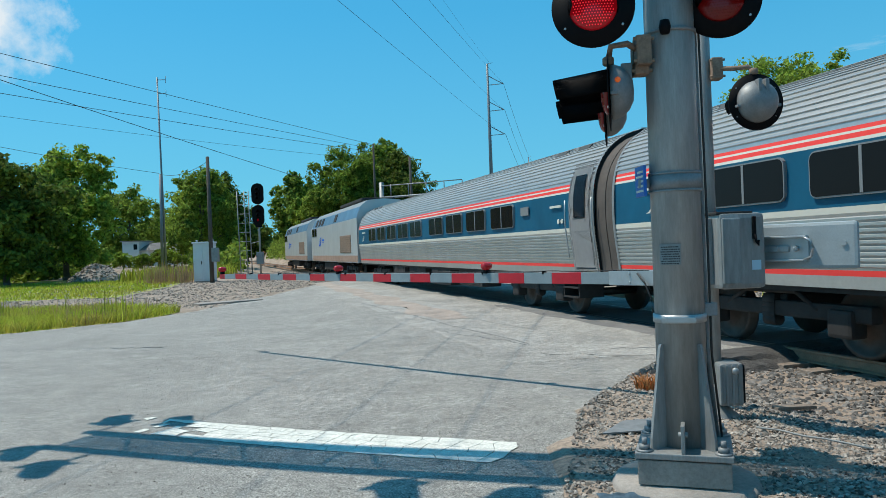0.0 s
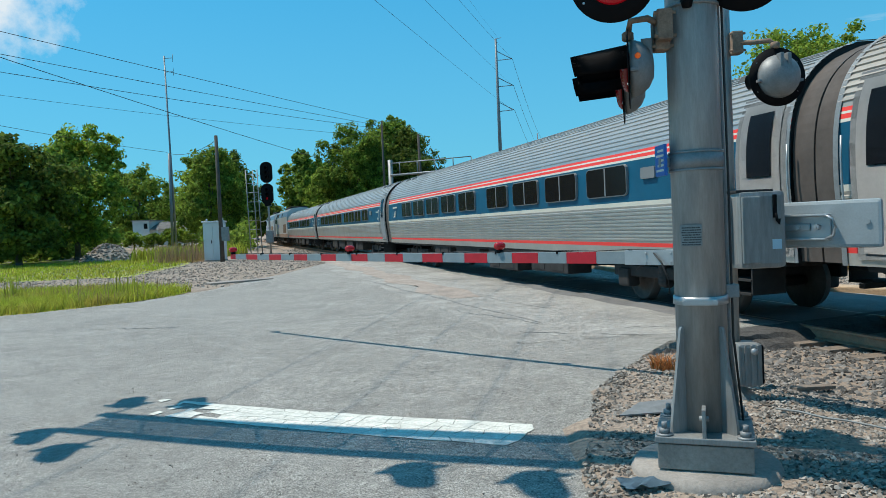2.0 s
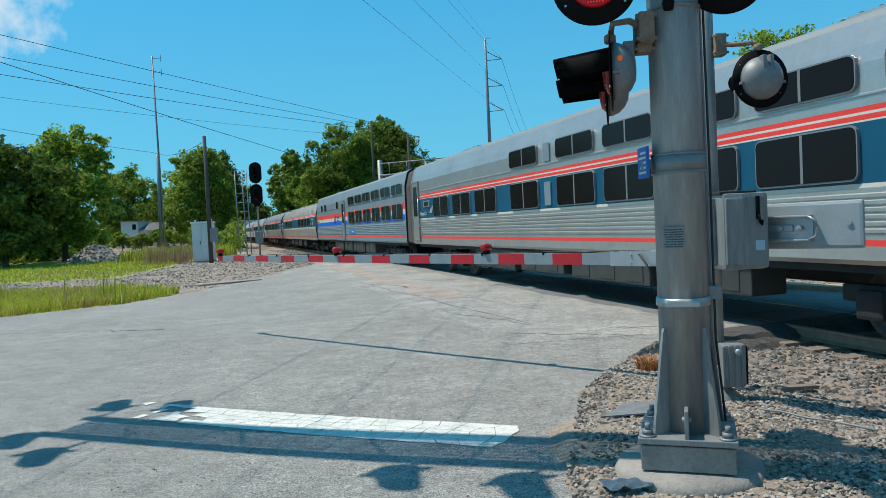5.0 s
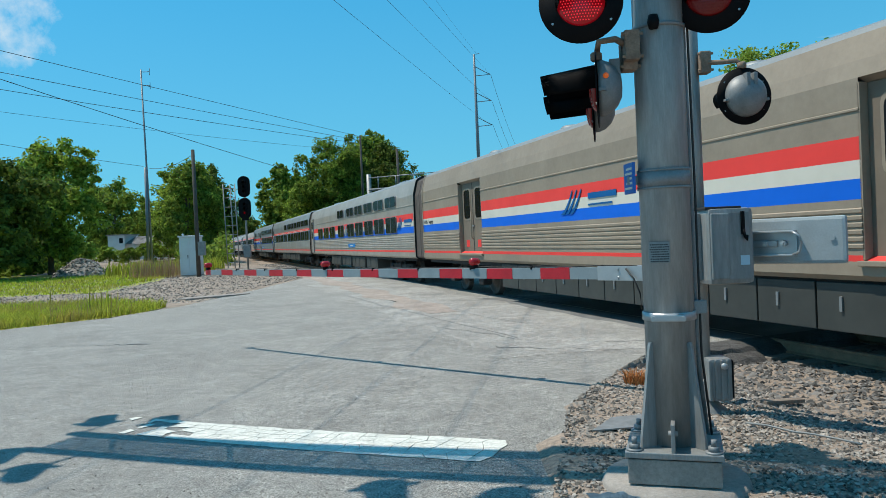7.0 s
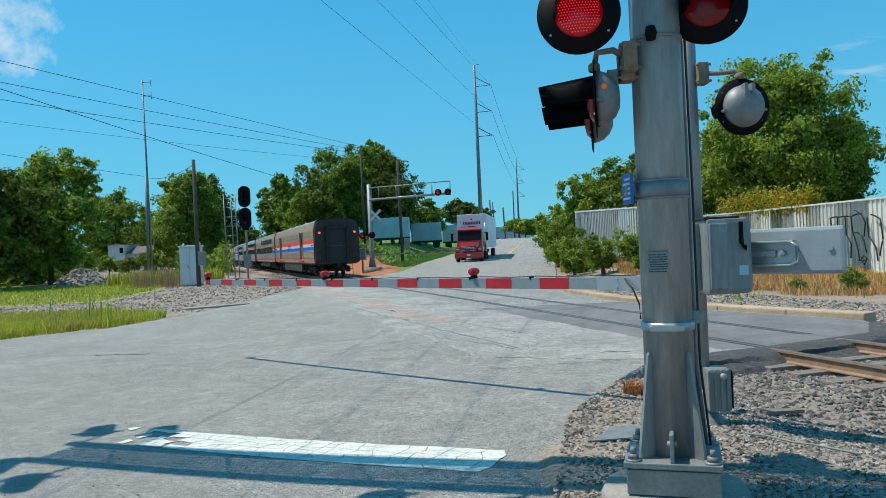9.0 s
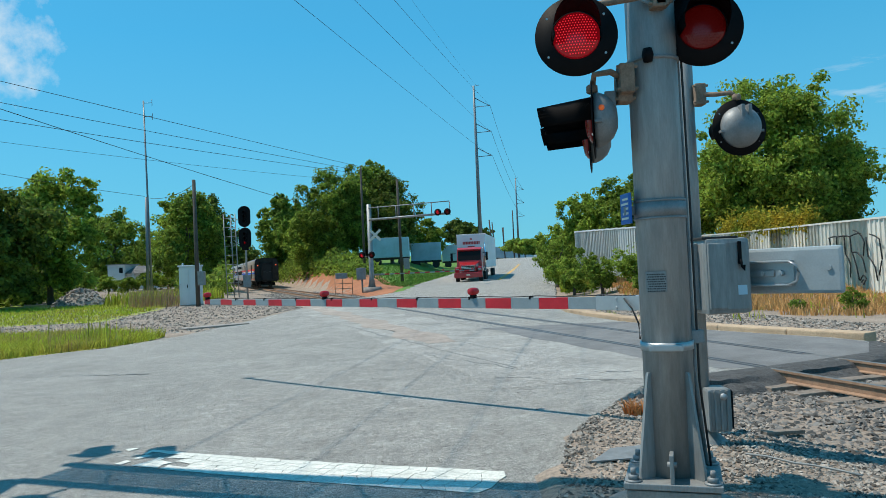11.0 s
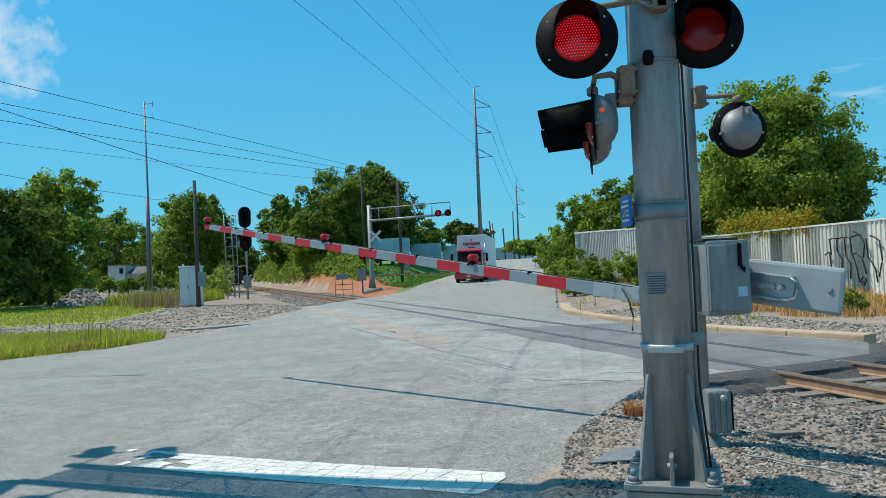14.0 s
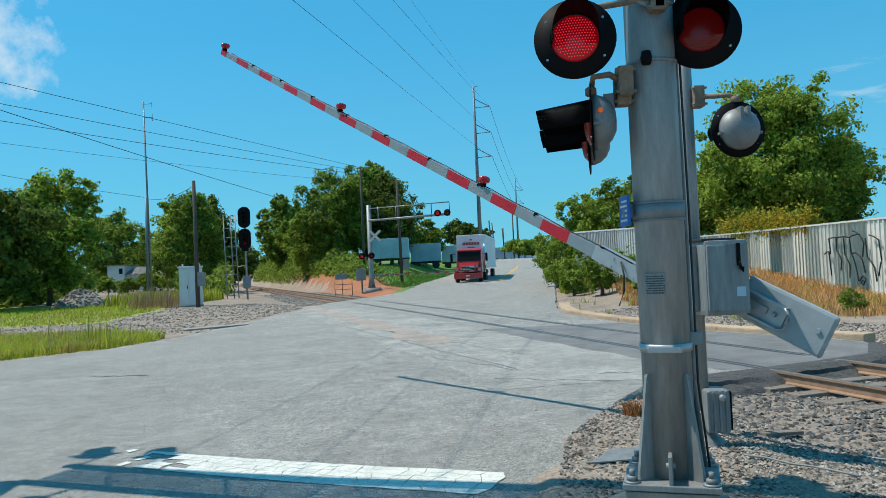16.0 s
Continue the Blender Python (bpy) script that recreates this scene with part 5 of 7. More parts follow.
FL = ("black round crossing light with red lens on the mast")
flasher("flashing_light", pose(0.925, 4.85, 3.37, -3, 0, -9), True, FL + ", lit", 0.268)
flasher("flashing_light", pose(1.825, 5.05, 3.45, -3, 0, -12), False, FL + ", dim", 0.268)
flasher("flashing_light", pose(1.08, 5.16, 2.87, 0, 0, -104), False, "black hooded crossing light with grey housing, turned to the side road", 0.265, "flashing lights", True)
flasher("flashing_light", pose(1.20, 5.9, 2.86, 0, 0, -104), False, "black hooded crossing light, turned to the side road", 0.265, "flashing lights", True)
flasher("flashing_light", pose(2.745, 6.78, 3.05, 0, 0, 186), False, "grey-backed crossing light turned away, on the gate mast", 0.258)
bracket("light_bracket", [(1.26, 5.05, 3.13), (1.18, 5.03, 3.17), (1.08, 5.08, 3.17), (1.07, 5.13, 3.08)], (1.285, 5.05, 3.12), "rusty clamp and bent pipe carrying a crossing light")
bracket("light_bracket", [(1.26, 5.10, 3.04), (1.16, 5.3, 3.0), (1.04, 5.6, 3.0), (1.04, 5.82, 2.98)], (1.285, 5.12, 3.07), "rusty clamp and bent pipe carrying a crossing light")
bracket("light_bracket", [(2.42, 6.93, 3.40), (2.58, 6.86, 3.38), (2.70, 6.82, 3.38), (2.74, 6.80, 3.33)], (2.45, 6.95, 3.40), "rusty clamp and bent pipe carrying a crossing light")
bracket("light_bracket", [(1.5, 4.95, 3.66), (1.2, 4.95, 3.62), (0.95, 4.98, 3.60), (0.93, 4.99, 3.56)], (1.5, 4.96, 3.66), "galvanised cross arm carrying a crossing light")
bracket("light_bracket", [(1.5, 4.96, 3.67), (1.7, 5.08, 3.70), (1.82, 5.18, 3.68), (1.83, 5.19, 3.64)], (1.52, 4.96, 3.67), "galvanised cross arm carrying a crossing light")
bell = thing("crossarm_plate", pose(1.46, 4.955, 3.60, 0, 0, 6), "galvanised clamp plate of the light cross arm", "clamp plate")
part("plate", prism([(-0.17, 0.10), (-0.13, 0.04), (0.0, -0.02), (0.15, 0.06), (0.16, 0.2), (-0.17, 0.2)], 0, 0.012, None, pose(0, 0, 0, 90, 0, 0)), M_GALV, bell)

# lights out on the cantilever, above the view
for x, y in ((-6.82, 9.05), (-6.04, 8.88), (-7.21, 7.94), (-6.66, 7.36), (-3.38, 6.34), (-2.46, 5.96)):
    p = Vector((x - PX, y - PY, 0))
    u, v = p.dot(ROAD_DIR), p.dot(side)
    m = pose(x, y, 5.66, 0, 0, 12 if v < 0 else 192)
    hung = flasher("flashing_light", m, False, "black crossing light hung from the cantilever", 0.268)
    top = m.inverted() @ (Vector((PX, PY, 5.89)) + ROAD_DIR * min(u, 9.1) + side * (0.24 if v > 0 else -0.36))
    own = rod((0, 0.1, 0.0), (0, 0.1, 0.25), 0.025, seg=8)
    rod((0, 0.1, 0.23), top, 0.025, seg=8, bm=own)
    part("hanger", own, M_GALVD, hung)

# ---- the gate ----
GX, GY = 2.36, 7.02
gate_mast = thing("gate_mast", pose(GX, GY, 0.02), "slim steel mast of the crossing gate", "gate mast")
part("pole", lathe([(0.066, 0.1), (0.066, 3.0), (0.064, 5.2), (0, 5.22)], 24), M_GALV, gate_mast)
part("concrete_base", lathe([(0, -0.3), (0.34, -0.3), (0.34, 0.05), (0.32, 0.08), (0, 0.09)], 28), M_CONC, gate_mast)
part("base_casting", lathe([(0.23, 0.09), (0.23, 0.13), (0.15, 0.2), (0.09, 0.26), (0.085, 0.42), (0.066, 0.45)], 20), M_GALV, gate_mast, "flared cast base")
jb = part("junction_box", bbox(-0.02, 0.19, -0.22, 0.04, 0.27, 0.66, 0.03), M_GALV, gate_mast, "ribbed cast junction box")
own = bmesh.new()
for k in range(4):
    bbox(-0.03 + k * 0.055, -0.01 + k * 0.055, -0.235, -0.2, 0.28, 0.65, 0.008, own)
part("rib", own, M_GALV, jb)
part("lid_gasket", bbox(0.186, 0.206, -0.20, 0.02, 0.29, 0.64, 0.02), M_BLACK, jb)
part("hasp", lathe([(0, 0), (0.03, 0), (0.03, 0.03), (0, 0.03)], 8, None, pose(0.1, -0.25, 0.6, 90, 0, 0)), M_ALU, jb)

mech = thing("gate_mechanism", pose(2.455, 6.76, 1.71, 0, 0, 8), "grey cast metal gate mechanism case on the mast", "gate mechanism")
part("case", bbox(-0.205, 0.215, -0.22, 0.20, -0.335, 0.335, 0.045), M_GALV, mech)
part("cover_panel", bbox(-0.19, -0.02, -0.235, -0.2, -0.29, 0.29, 0.014), M_GALV, mech)
part("top_lip", bbox(-0.22, 0.12, -0.19, 0.22, 0.325, 0.35, 0.008), M_DARK, mech)
own = bbox(0.09, 0.12, -0.242, -0.22, 0.10, 0.30, 0.004)
tube([(0.105, -0.245, 0.14), (0.11, -0.25, 0.08), (0.13, -0.25, 0.05), (0.135, -0.245, 0.09)], 0.012, 6, own)
part("hasp", own, M_BLACK, mech)
part("label_plate", bbox(0.08, 0.165, -0.2215, -0.219, -0.17, -0.085), M_LABELW, mech, "pale blue label")
part("mast_flange", bbox(-0.27, -0.19, -0.08, 0.24, -0.30, 0.30, 0.02), M_GALVD, mech)
part("shaft", rod((-0.1, 0.2, 0), (-0.1, 0.55, 0), 0.05), M_GALVD, mech)

# the arm: its own x runs out along the boom
arm = thing("crossing_gate", pose(2.42, 7.10, 1.70, 0, 0, 134.78), "red and silver striped crossing gate arm with warning lamps", "gate arm")
BZ = -0.252


def boom_h(x):
    return 0.064 - 0.0022 * x


def boom_bit(x0, x1, out=0.0):
    own = bmesh.new()
    vs = []
    for x in (x0, x1):
        h = boom_h(x) + out
        sag = BZ + 0.0005 * (x - 5) ** 2 - 0.01
        w = 0.022 + out
        vs.append([own.verts.new((x, y, sag + z)) for y, z in ((-w, -h), (w, -h), (w, h), (-w, h))])
    a, b = vs
    for i in range(4):
        own.faces.new((a[i], a[(i + 1) % 4], b[(i + 1) % 4], b[i]))
    own.faces.new(a[::-1]), own.faces.new(b)
    bmesh.ops.recalc_face_normals(own, faces=own.faces[:])
    return own


FIRST = 1.518
part("boom", boom_bit(0.95, FIRST + 0.8128 * 10 + 0.2), M_ALU, arm, "slim aluminium boom")
for n in range(11):
    x = FIRST + 0.8128 * n
    e = min(x + 0.4064, FIRST + 0.8128 * 10 + 0.2)
    part("red_stripe", boom_bit(x + 0.004, e - 0.004, 0.003), M_RED, arm)
    if n < 10:
        part("silver_stripe", boom_bit(x + 0.41, x + 0.808, 0.0025), M_WHITE, arm)
part("silver_stripe", boom_bit(FIRST - 0.40, FIRST - 0.004, 0.0025), M_WHITE, arm)
br = bbox(0.50, 1.15, -0.115, -0.035, BZ - 0.075, BZ + 0.075, 0.003)
for x in (0.62, 0.9):
    for z in (-0.045, 0.045):
        rod((x, -0.05, BZ + z), (x, 0.06, BZ + z), 0.012, seg=8, bm=br)
bbox(0.55, 1.15, 0.035, 0.045, BZ - 0.075, BZ + 0.075, 0.003, br)
part("boom_bracket", br, M_ALU, arm, "bolted aluminium boom bracket")
own = bmesh.new()
for y in (-0.45, -0.14):
    outline = [(-0.62, -0.09), (-0.62, 0.10), (-0.1, 0.12), (0.15, 0.06), (0.62, BZ + 0.08), (0.62, BZ - 0.08), (0.1, -0.12)]
    lo = [own.verts.new((x, y, z)) for x, z in outline]
    hi = [own.verts.new((x, y + 0.03, z)) for x, z in outline]
    k = len(outline)
    own.faces.new(lo), own.faces.new(hi[::-1])
    for i in range(k):
        own.faces.new((lo[i], lo[(i + 1) % k], hi[(i + 1) % k], hi[i]))
bbox(0.55, 0.62, -0.45, -0.11, BZ - 0.06, BZ + 0.06, 0.006, own)
bmesh.ops.recalc_face_normals(own, faces=own.faces[:])
part("side_arm", own, M_ALU, arm, "channel-shaped pivot arms")
own = bbox(-0.86, -0.05, -0.03, -0.012, -0.10, 0.125, 0.004)
bbox(-0.86, -0.05, -0.03, 0.055, 0.105, 0.125, 0.006, own)
bbox(-0.86, -0.05, -0.03, 0.055, -0.10, -0.08, 0.006, own)
tube([(-0.84, 0.045, 0.115), (-0.90, 0.045, 0.08), (-0.92, 0.045, 0.012), (-0.90, 0.045, -0.06), (-0.84, 0.045, -0.09)], 0.012, 8, own)
bbox(-0.70, -0.30, -0.02, 0.012, -0.02, 0.045, 0.012, own)
for x in (-0.40, -0.60, -0.76):
    rod((x, -0.02, 0.012), (x, 0.05, 0.012), 0.026, seg=6, bm=own)
    rod((x, -0.02, 0.012), (x, 0.065, 0.012), 0.012, seg=8, bm=own)
part("slotted_channel", own, M_ALU, arm, "slotted aluminium channel with bolts")
own = bbox(-1.25, -0.42, -0.095, -0.035, -0.17, 0.235, 0.03)
rod((-1.14, -0.05, 0.05), (-1.14, -0.022, 0.05), 0.024, seg=14, bm=own)
part("counterweight", own, M_PLATE, arm, "flat grey steel counterweight plate")
for x in (2.95, 6.05, FIRST + 8.26):
    z0 = BZ + 0.0005 * (x - 5) ** 2 - 0.01 + boom_h(x)
    base = bbox(-0.03, 0.03, -0.035, 0.035, z0, z0 + 0.045, 0.008, None, Matrix.Translation((x, 0, 0)))
    lm = part("arm_lamp", lathe([(0, -0.07), (0.038, -0.065), (0.047, -0.03), (0.047, 0.03), (0.038, 0.065), (0, 0.07)], 20, None, Matrix.Translation((x, 0, z0 + 0.088)) @ pose(0, 0, 0, 90, 0, 0)), M_LAMP, arm, "small red warning lamp")
    part("lamp_base", base, M_BLACK, lm)
wire = [(0.7 + i * 0.42, 0.0, BZ + 0.0005 * (0.7 + i * 0.42 - 5) ** 2 - 0.01 + boom_h(0.7 + i * 0.42) + 0.012 + (0.012 if i % 2 else 0.0)) for i in range(22)]
part("lamp_cable", tube(wire, 0.006, 6), M_RUBBER_SHADE, arm)
for i in range(9):
    x = 1.1 + i * 0.95
    z0 = BZ + 0.0005 * (x - 5) ** 2 - 0.01
    h = boom_h(x) + 0.006
    part("cable_clip", bbox(x - 0.012, x + 0.012, -0.03, 0.03, z0 + h - 0.02, z0 + h + 0.018, 0.003), M_BLACK, arm)
part("hanging_cable", tube([(0.8, 0.06, BZ + 0.05), (0.7, 0.08, BZ - 0.05), (0.62, 0.1, BZ - 0.2), (0.6, 0.12, BZ - 0.35)], 0.009, 6), M_RUBBER_SHADE, arm)

ARM_UP = [(0, 0), (13.0, 0), (13.2, 0.5), (13.5, 2.9), (14.0, 8.4), (14.5, 13.6), (15.0, 18.6), (15.5, 23.2), (15.9, 26.5), (16.0, 27.3)]

# ---- plants and stones ----


def leaf_mesh(name, centres, normals, size, material, parent, seed=0):
    """Many small leaf-shaped quads, one at each centre."""
    rng = np.random.RandomState(seed)
    n = len(centres)
    a = np.cross(normals, rng.normal(size=(n, 3)))
    a /= np.linalg.norm(a, axis=1)[:, None] + 1e-9
    b = np.cross(normals, a)
    s = size * rng.uniform(0.6, 1.4, (n, 1))
    v = np.stack([centres - a * s, centres - b * s * 0.55 + normals * s * 0.1, centres + a * s, centres + b * s * 0.55 + normals * s * 0.1], 1).reshape(-1, 3)
    f = np.arange(n * 4).reshape(n, 4)
    return rawmesh(name, v.tolist(), f.tolist(), material, parent)


def crown_points(n, rx, ry, z0, z1, seed, lumps=34, gap=0.25):
    """Places and outward ways of leaves over a lumpy crown."""
    rng = np.random.RandomState(seed)
    zc, rz = (z0 + z1) / 2, (z1 - z0) / 2
    cs = []
    while len(cs) < lumps:
        p = rng.uniform(-1, 1, 3)
        r = np.linalg.norm(p)
        if 0.25 < r < 0.84 and math.hypot(p[0], p[1]) < 0.95 - 0.42 * max(0, p[2]):
            cs.append(p)
    cs = np.array(cs)
    rad = rng.uniform(0.14, 0.36, lumps)
    # each bough carries smaller sprays of leaves
    sprays = 9
    off = rng.normal(size=(lumps, sprays, 3))
    off /= np.linalg.norm(off, axis=2)[:, :, None]
    tips = cs[:, None, :] + off * rad[:, None, None] * rng.uniform(0.55, 1.0, (lumps, sprays, 1))
    tips[:, :, 2] += 0.10 * rng.uniform(size=(lumps, sprays)) * (cs[:, None, 2] > 0.2)
    small = rng.uniform(0.06, 0.17, (lumps, sprays))
    k, j = rng.randint(0, lumps, n), rng.randint(0, sprays, n)
    d = rng.normal(size=(n, 3))
    d /= np.linalg.norm(d, axis=1)[:, None]
    p = tips[k, j] + d * (small[k, j])[:, None] * rng.uniform(0.4, 1.15, (n, 1)) * np.array([1.15, 1.15, 0.8])
    inner = rng.uniform(size=n) < 0.10
    p = np.where(inner[:, None], d * rng.uniform(0.3, 0.82, (n, 1)), p)
    q = p * np.array([rx, ry, rz]) + np.array([0, 0, zc])
    nrm = d + rng.normal(scale=0.6, size=(n, 3)) + np.array([0, 0, 0.35])
    nrm /= np.linalg.norm(nrm, axis=1)[:, None]
    return q, nrm, cs * np.array([rx, ry, rz]) * 0.8 + np.array([0, 0, zc])


def tree(x, y, top, radius, low, material, label, seed, leaves=4200, leaf=0.20, name="tree", lumps=34):
    z = ground_z(x, y)
    t = thing(name, pose(x, y, z), label, "tree")
    h = top - z
    leaves, leaf = int(leaves * 3.6), leaf * 0.88
    q, nrm, cs = crown_points(leaves, radius, radius * 0.9, low, h, seed, lumps)
    leaf_mesh("crown", q, nrm, leaf, material, t, seed)
    rng = np.random.RandomState(seed + 50)
    tr = 0.018 * h + 0.05
    pts = [(0, 0, -0.2), (0.05 * tr, 0, 0.3), (rng.uniform(-0.2, 0.2), rng.uniform(-0.2, 0.2), h * 0.35), (rng.uniform(-0.4, 0.4), rng.uniform(-0.4, 0.4), h * 0.7)]
    own = bmesh.new()
    for (p, r0), (q2, r1) in zip(zip(pts, (tr * 1.3, tr, tr * 0.8)), zip(pts[1:], (tr, tr * 0.8, tr * 0.35))):
        rod(p, q2, r0, r1, 10, own)
    part("trunk", own, M_BARK, t)
    for c in cs[rng.permutation(len(cs))[:9]]:
        f = rng.uniform(0.3, 0.65)
        a = Vector(pts[2]).lerp(Vector(pts[3]), max(0, (f - 0.35) / 0.35)) if f > 0.35 else Vector((0, 0, h * f))
        mid = a.lerp(Vector(c), 0.5) + Vector((0, 0, -0.03 * h))
        part("limb", tube([a, mid, c], tr * 0.22, 6), M_BARK, t)
    return t


def stones(name, pts, sizes, material, label, seed=0):
    """Loose angular stones as one object."""
    rng = np.random.RandomState(seed)
    n = len(pts)
    base = np.array([(1, 0, 0), (0, 1, 0), (-1, 0, 0), (0, -1, 0), (0, 0, 1), (0, 0, -1), (0.7, 0.7, 0.55), (-0.7, -0.6, 0.5)], float)
    fac = np.array([(0, 6, 4), (6, 1, 4), (1, 2, 4), (2, 7, 4), (7, 3, 4), (3, 0, 4), (0, 1, 6), (2, 3, 7), (1, 0, 5), (2, 1, 5), (3, 2, 5), (0, 3, 5)])
    m = len(base)
    s = np.asarray(sizes)[:, None, None] * rng.uniform(0.6, 1.35, (n, 1, 3)) * np.array([1, 1, 0.75])
    jit = rng.uniform(-0.28, 0.28, (n, m, 3))
    ang = rng.uniform(0, 6.283, n)
    v = (base[None] + jit) * s
    c, sn = np.cos(ang)[:, None], np.sin(ang)[:, None]
    tilt = rng.uniform(-0.4, 0.4, (n, 1))
    x, y, z = v[..., 0] * c - v[..., 1] * sn, v[..., 0] * sn + v[..., 1] * c, v[..., 2] + v[..., 0] * tilt
    v = np.stack([x, y, z], -1) + np.asarray(pts)[:, None, :]
    f = (fac[None] + (np.arange(n) * m)[:, None, None]).reshape(-1, 3)
    ob = rawmesh(name, v.reshape(-1, 3).tolist(), f.tolist(), material)
    return tagged(ob, label, "gravel", kind="stuff")


def scatter(n, inside, box, seed, zf=rough_ground):
    """Random places on the ground within a box where inside() holds."""
    rng = np.random.RandomState(seed)
    out = []
    while len(out) < n:
        x, y = rng.uniform(box[0], box[1]), rng.uniform(box[2], box[3])
        if inside(x, y):
            out.append((x, y, zf(x, y)))
    return np.array(out)


def off_road(x, y, gap=0.0):
    return x > edge_at(RIGHT_EDGE, y) + gap or x < edge_at(LEFT_EDGE, y) - gap


def blades(name, pts, hgt, width, material, label, seed=0, lean=0.35, category="grass"):
    """Upright blades of grass or stalks, as one object."""
    rng = np.random.RandomState(seed)
    n = len(pts)
    pts = np.asarray(pts)
    a = rng.uniform(0, 6.283, n)
    h = hgt * rng.uniform(0.45, 1.3, n)
    w = width * rng.uniform(0.6, 1.4, n)
    dx, dy = np.cos(a) * w, np.sin(a) * w
    lx, ly = rng.normal(scale=lean, size=n) * h, rng.normal(scale=lean, size=n) * h
    p0 = pts + np.stack([-dx, -dy, 0 * h - 0.03], 1)
    p1 = pts + np.stack([dx, dy, 0 * h - 0.03], 1)
    p2 = pts + np.stack([lx * 0.35 + dx * 0.7, ly * 0.35 + dy * 0.7, h * 0.6], 1)
    p3 = pts + np.stack([lx * 0.35 - dx * 0.7, ly * 0.35 - dy * 0.7, h * 0.6], 1)
    p4 = pts + np.stack([lx, ly, h], 1)
    v = np.stack([p0, p1, p2, p3, p4], 1).reshape(-1, 3)
    i = np.arange(n)[:, None] * 5
    f = np.concatenate([np.concatenate([i, i + 1, i + 2, i + 3], 1)], 0).tolist() + np.concatenate([i + 3, i + 2, i + 4], 1).tolist()
    ob = rawmesh(name, v.tolist(), f, material)
    return tagged(ob, label, category, kind="stuff")


def turf(name, ys, left, right, cols, lift, material, label):
    verts, faces = [], []
    for y in ys:
        a, b = left(y), right(y)
        for i in range(cols + 1):
            x = a + (b - a) * i / cols
            verts.append((x, y, rough_ground(x, y) + lift))
    w = cols + 1
    for j in range(len(ys) - 1):
        for i in range(cols):
            faces.append((j * w + i, j * w + i + 1, (j + 1) * w + i + 1, (j + 1) * w + i))
    return tagged(rawmesh(name, verts, faces, material, smooth=True), label, "lawn", kind="structure")


# grass by the side road, the gravel drive behind it, the meadow behind that
near_l = lambda y: max(-60.0, edge_at(LEFT_EDGE, y) - 45)
turf("verge", list(np.arange(14, 27.2, 0.4)), lambda y: -55, lambda y: min(edge_at(LEFT_EDGE, y) - 0.12, -9.4 - max(0, y - 25) * 1.5), 70, 0.015, M_LAWN, "rough grass verge by the side road")
turf("meadow", list(np.arange(33.5, 62, 0.6)), lambda y: -80, lambda y: -15.5 - 0.2 * max(0, y - 40), 60, 0.015, M_LAWN, "sunlit meadow behind the gravel drive")
in_verge = lambda x, y: x < edge_at(LEFT_EDGE, y) - 0.12 and x < -9.4 - max(0, y - 25) * 1.5
blades("verge_grass", scatter(42000, in_verge, (-24, -8.8, 16.5, 27.0), 1), 0.30, 0.014, M_GRASS, "thick yellow-green grass on the verge", 1, 0.6)
tall = lambda x, y: in_verge(x, y) and noise.noise((x * 0.5, y * 0.5, 2)) > -0.1
blades("verge_weeds", scatter(1500, tall, (-24, -8.8, 21, 27.2), 2), 0.50, 0.008, M_WEED, "brown seeding weed stalks in the grass", 2, 0.12, "weeds")
blades("tall_weeds", scatter(260, lambda x, y: in_verge(x, y) and noise.noise((x * 1.3, y * 1.3, 8)) > 0.42, (-22, -10, 22, 27), 3), 0.85, 0.02, M_GRASS, "a few tall green weeds above the grass", 3, 0.07, "weeds")
blades("meadow_grass", scatter(22000, lambda x, y: x < -15.8 - 0.2 * max(0, y - 40), (-50, -15.5, 33.5, 52), 4), 0.16, 0.03, M_GRASS, "sunlit meadow grass", 4)
blades("dead_weeds", scatter(520, lambda x, y: abs(x + 17.3) < 1.5 and noise.noise((x * 1.5, y * 1.5, 4)) > -0.2, (-20, -15, 43, 47), 5), 1.2, 0.013, M_WEED, "brown dead weeds beside the signal cabinet", 5, 0.12, "weeds")
blades("scrub_weeds", scatter(2500, lambda x, y: True, (-23, -17, 50, 58), 6), 0.8, 0.05, M_GRASS, "green scrub behind the meadow", 6, 0.2, "weeds")

# beyond the crossing: red clay cutting, lawn, dry verge
turf("lawn", list(np.arange(50, 140, 2.0)), lambda y: track_x(y) + 8.2, lambda y: edge_at(LEFT_EDGE, y) - 0.3, 24, 0.06, M_MOWN, "mown green lawn between cutting and road")
turf("clay_bank", list(np.arange(42, 240, 2.0)), lambda y: track_x(y) + 2.9, lambda y: min(track_x(y) + 8.6, edge_at(LEFT_EDGE, y) - 0.4), 14, 0.05, M_CLAY, "bare red clay bank of the railway cutting")
blades("lawn_grass", scatter(9000, lambda x, y: track_x(y) + 6.9 < x < edge_at(LEFT_EDGE, y) - 0.3, (-16, 3, 50, 90), 7), 0.22, 0.04, M_MOWN, "short green lawn grass", 7)
beyond_kerb = lambda x, y: x > edge_at(RIGHT_EDGE, y) + 0.6
blades("dry_grass", scatter(30000, lambda x, y: beyond_kerb(x, y) and x - edge_at(RIGHT_EDGE, y) > 2.9 + 0.8 * noise.noise((x * 0.6, y * 0.6, 1)) + max(0, 26 - y) * 0.42 and noise.noise((x * 0.8, y * 0.8, 7)) > -0.25, (5, 17, 19, 44), 8), 0.26, 0.015, M_DRYGRASS, "dry tan grass on the verge by the fence", 8)
blades("green_weeds", scatter(420, lambda x, y: beyond_kerb(x, y) and noise.noise((x * 0.9, y * 0.9, 11)) > 0.40, (5, 15.5, 19, 40), 9), 0.36, 0.014, M_GRASS, "green weeds among the dry grass", 9)
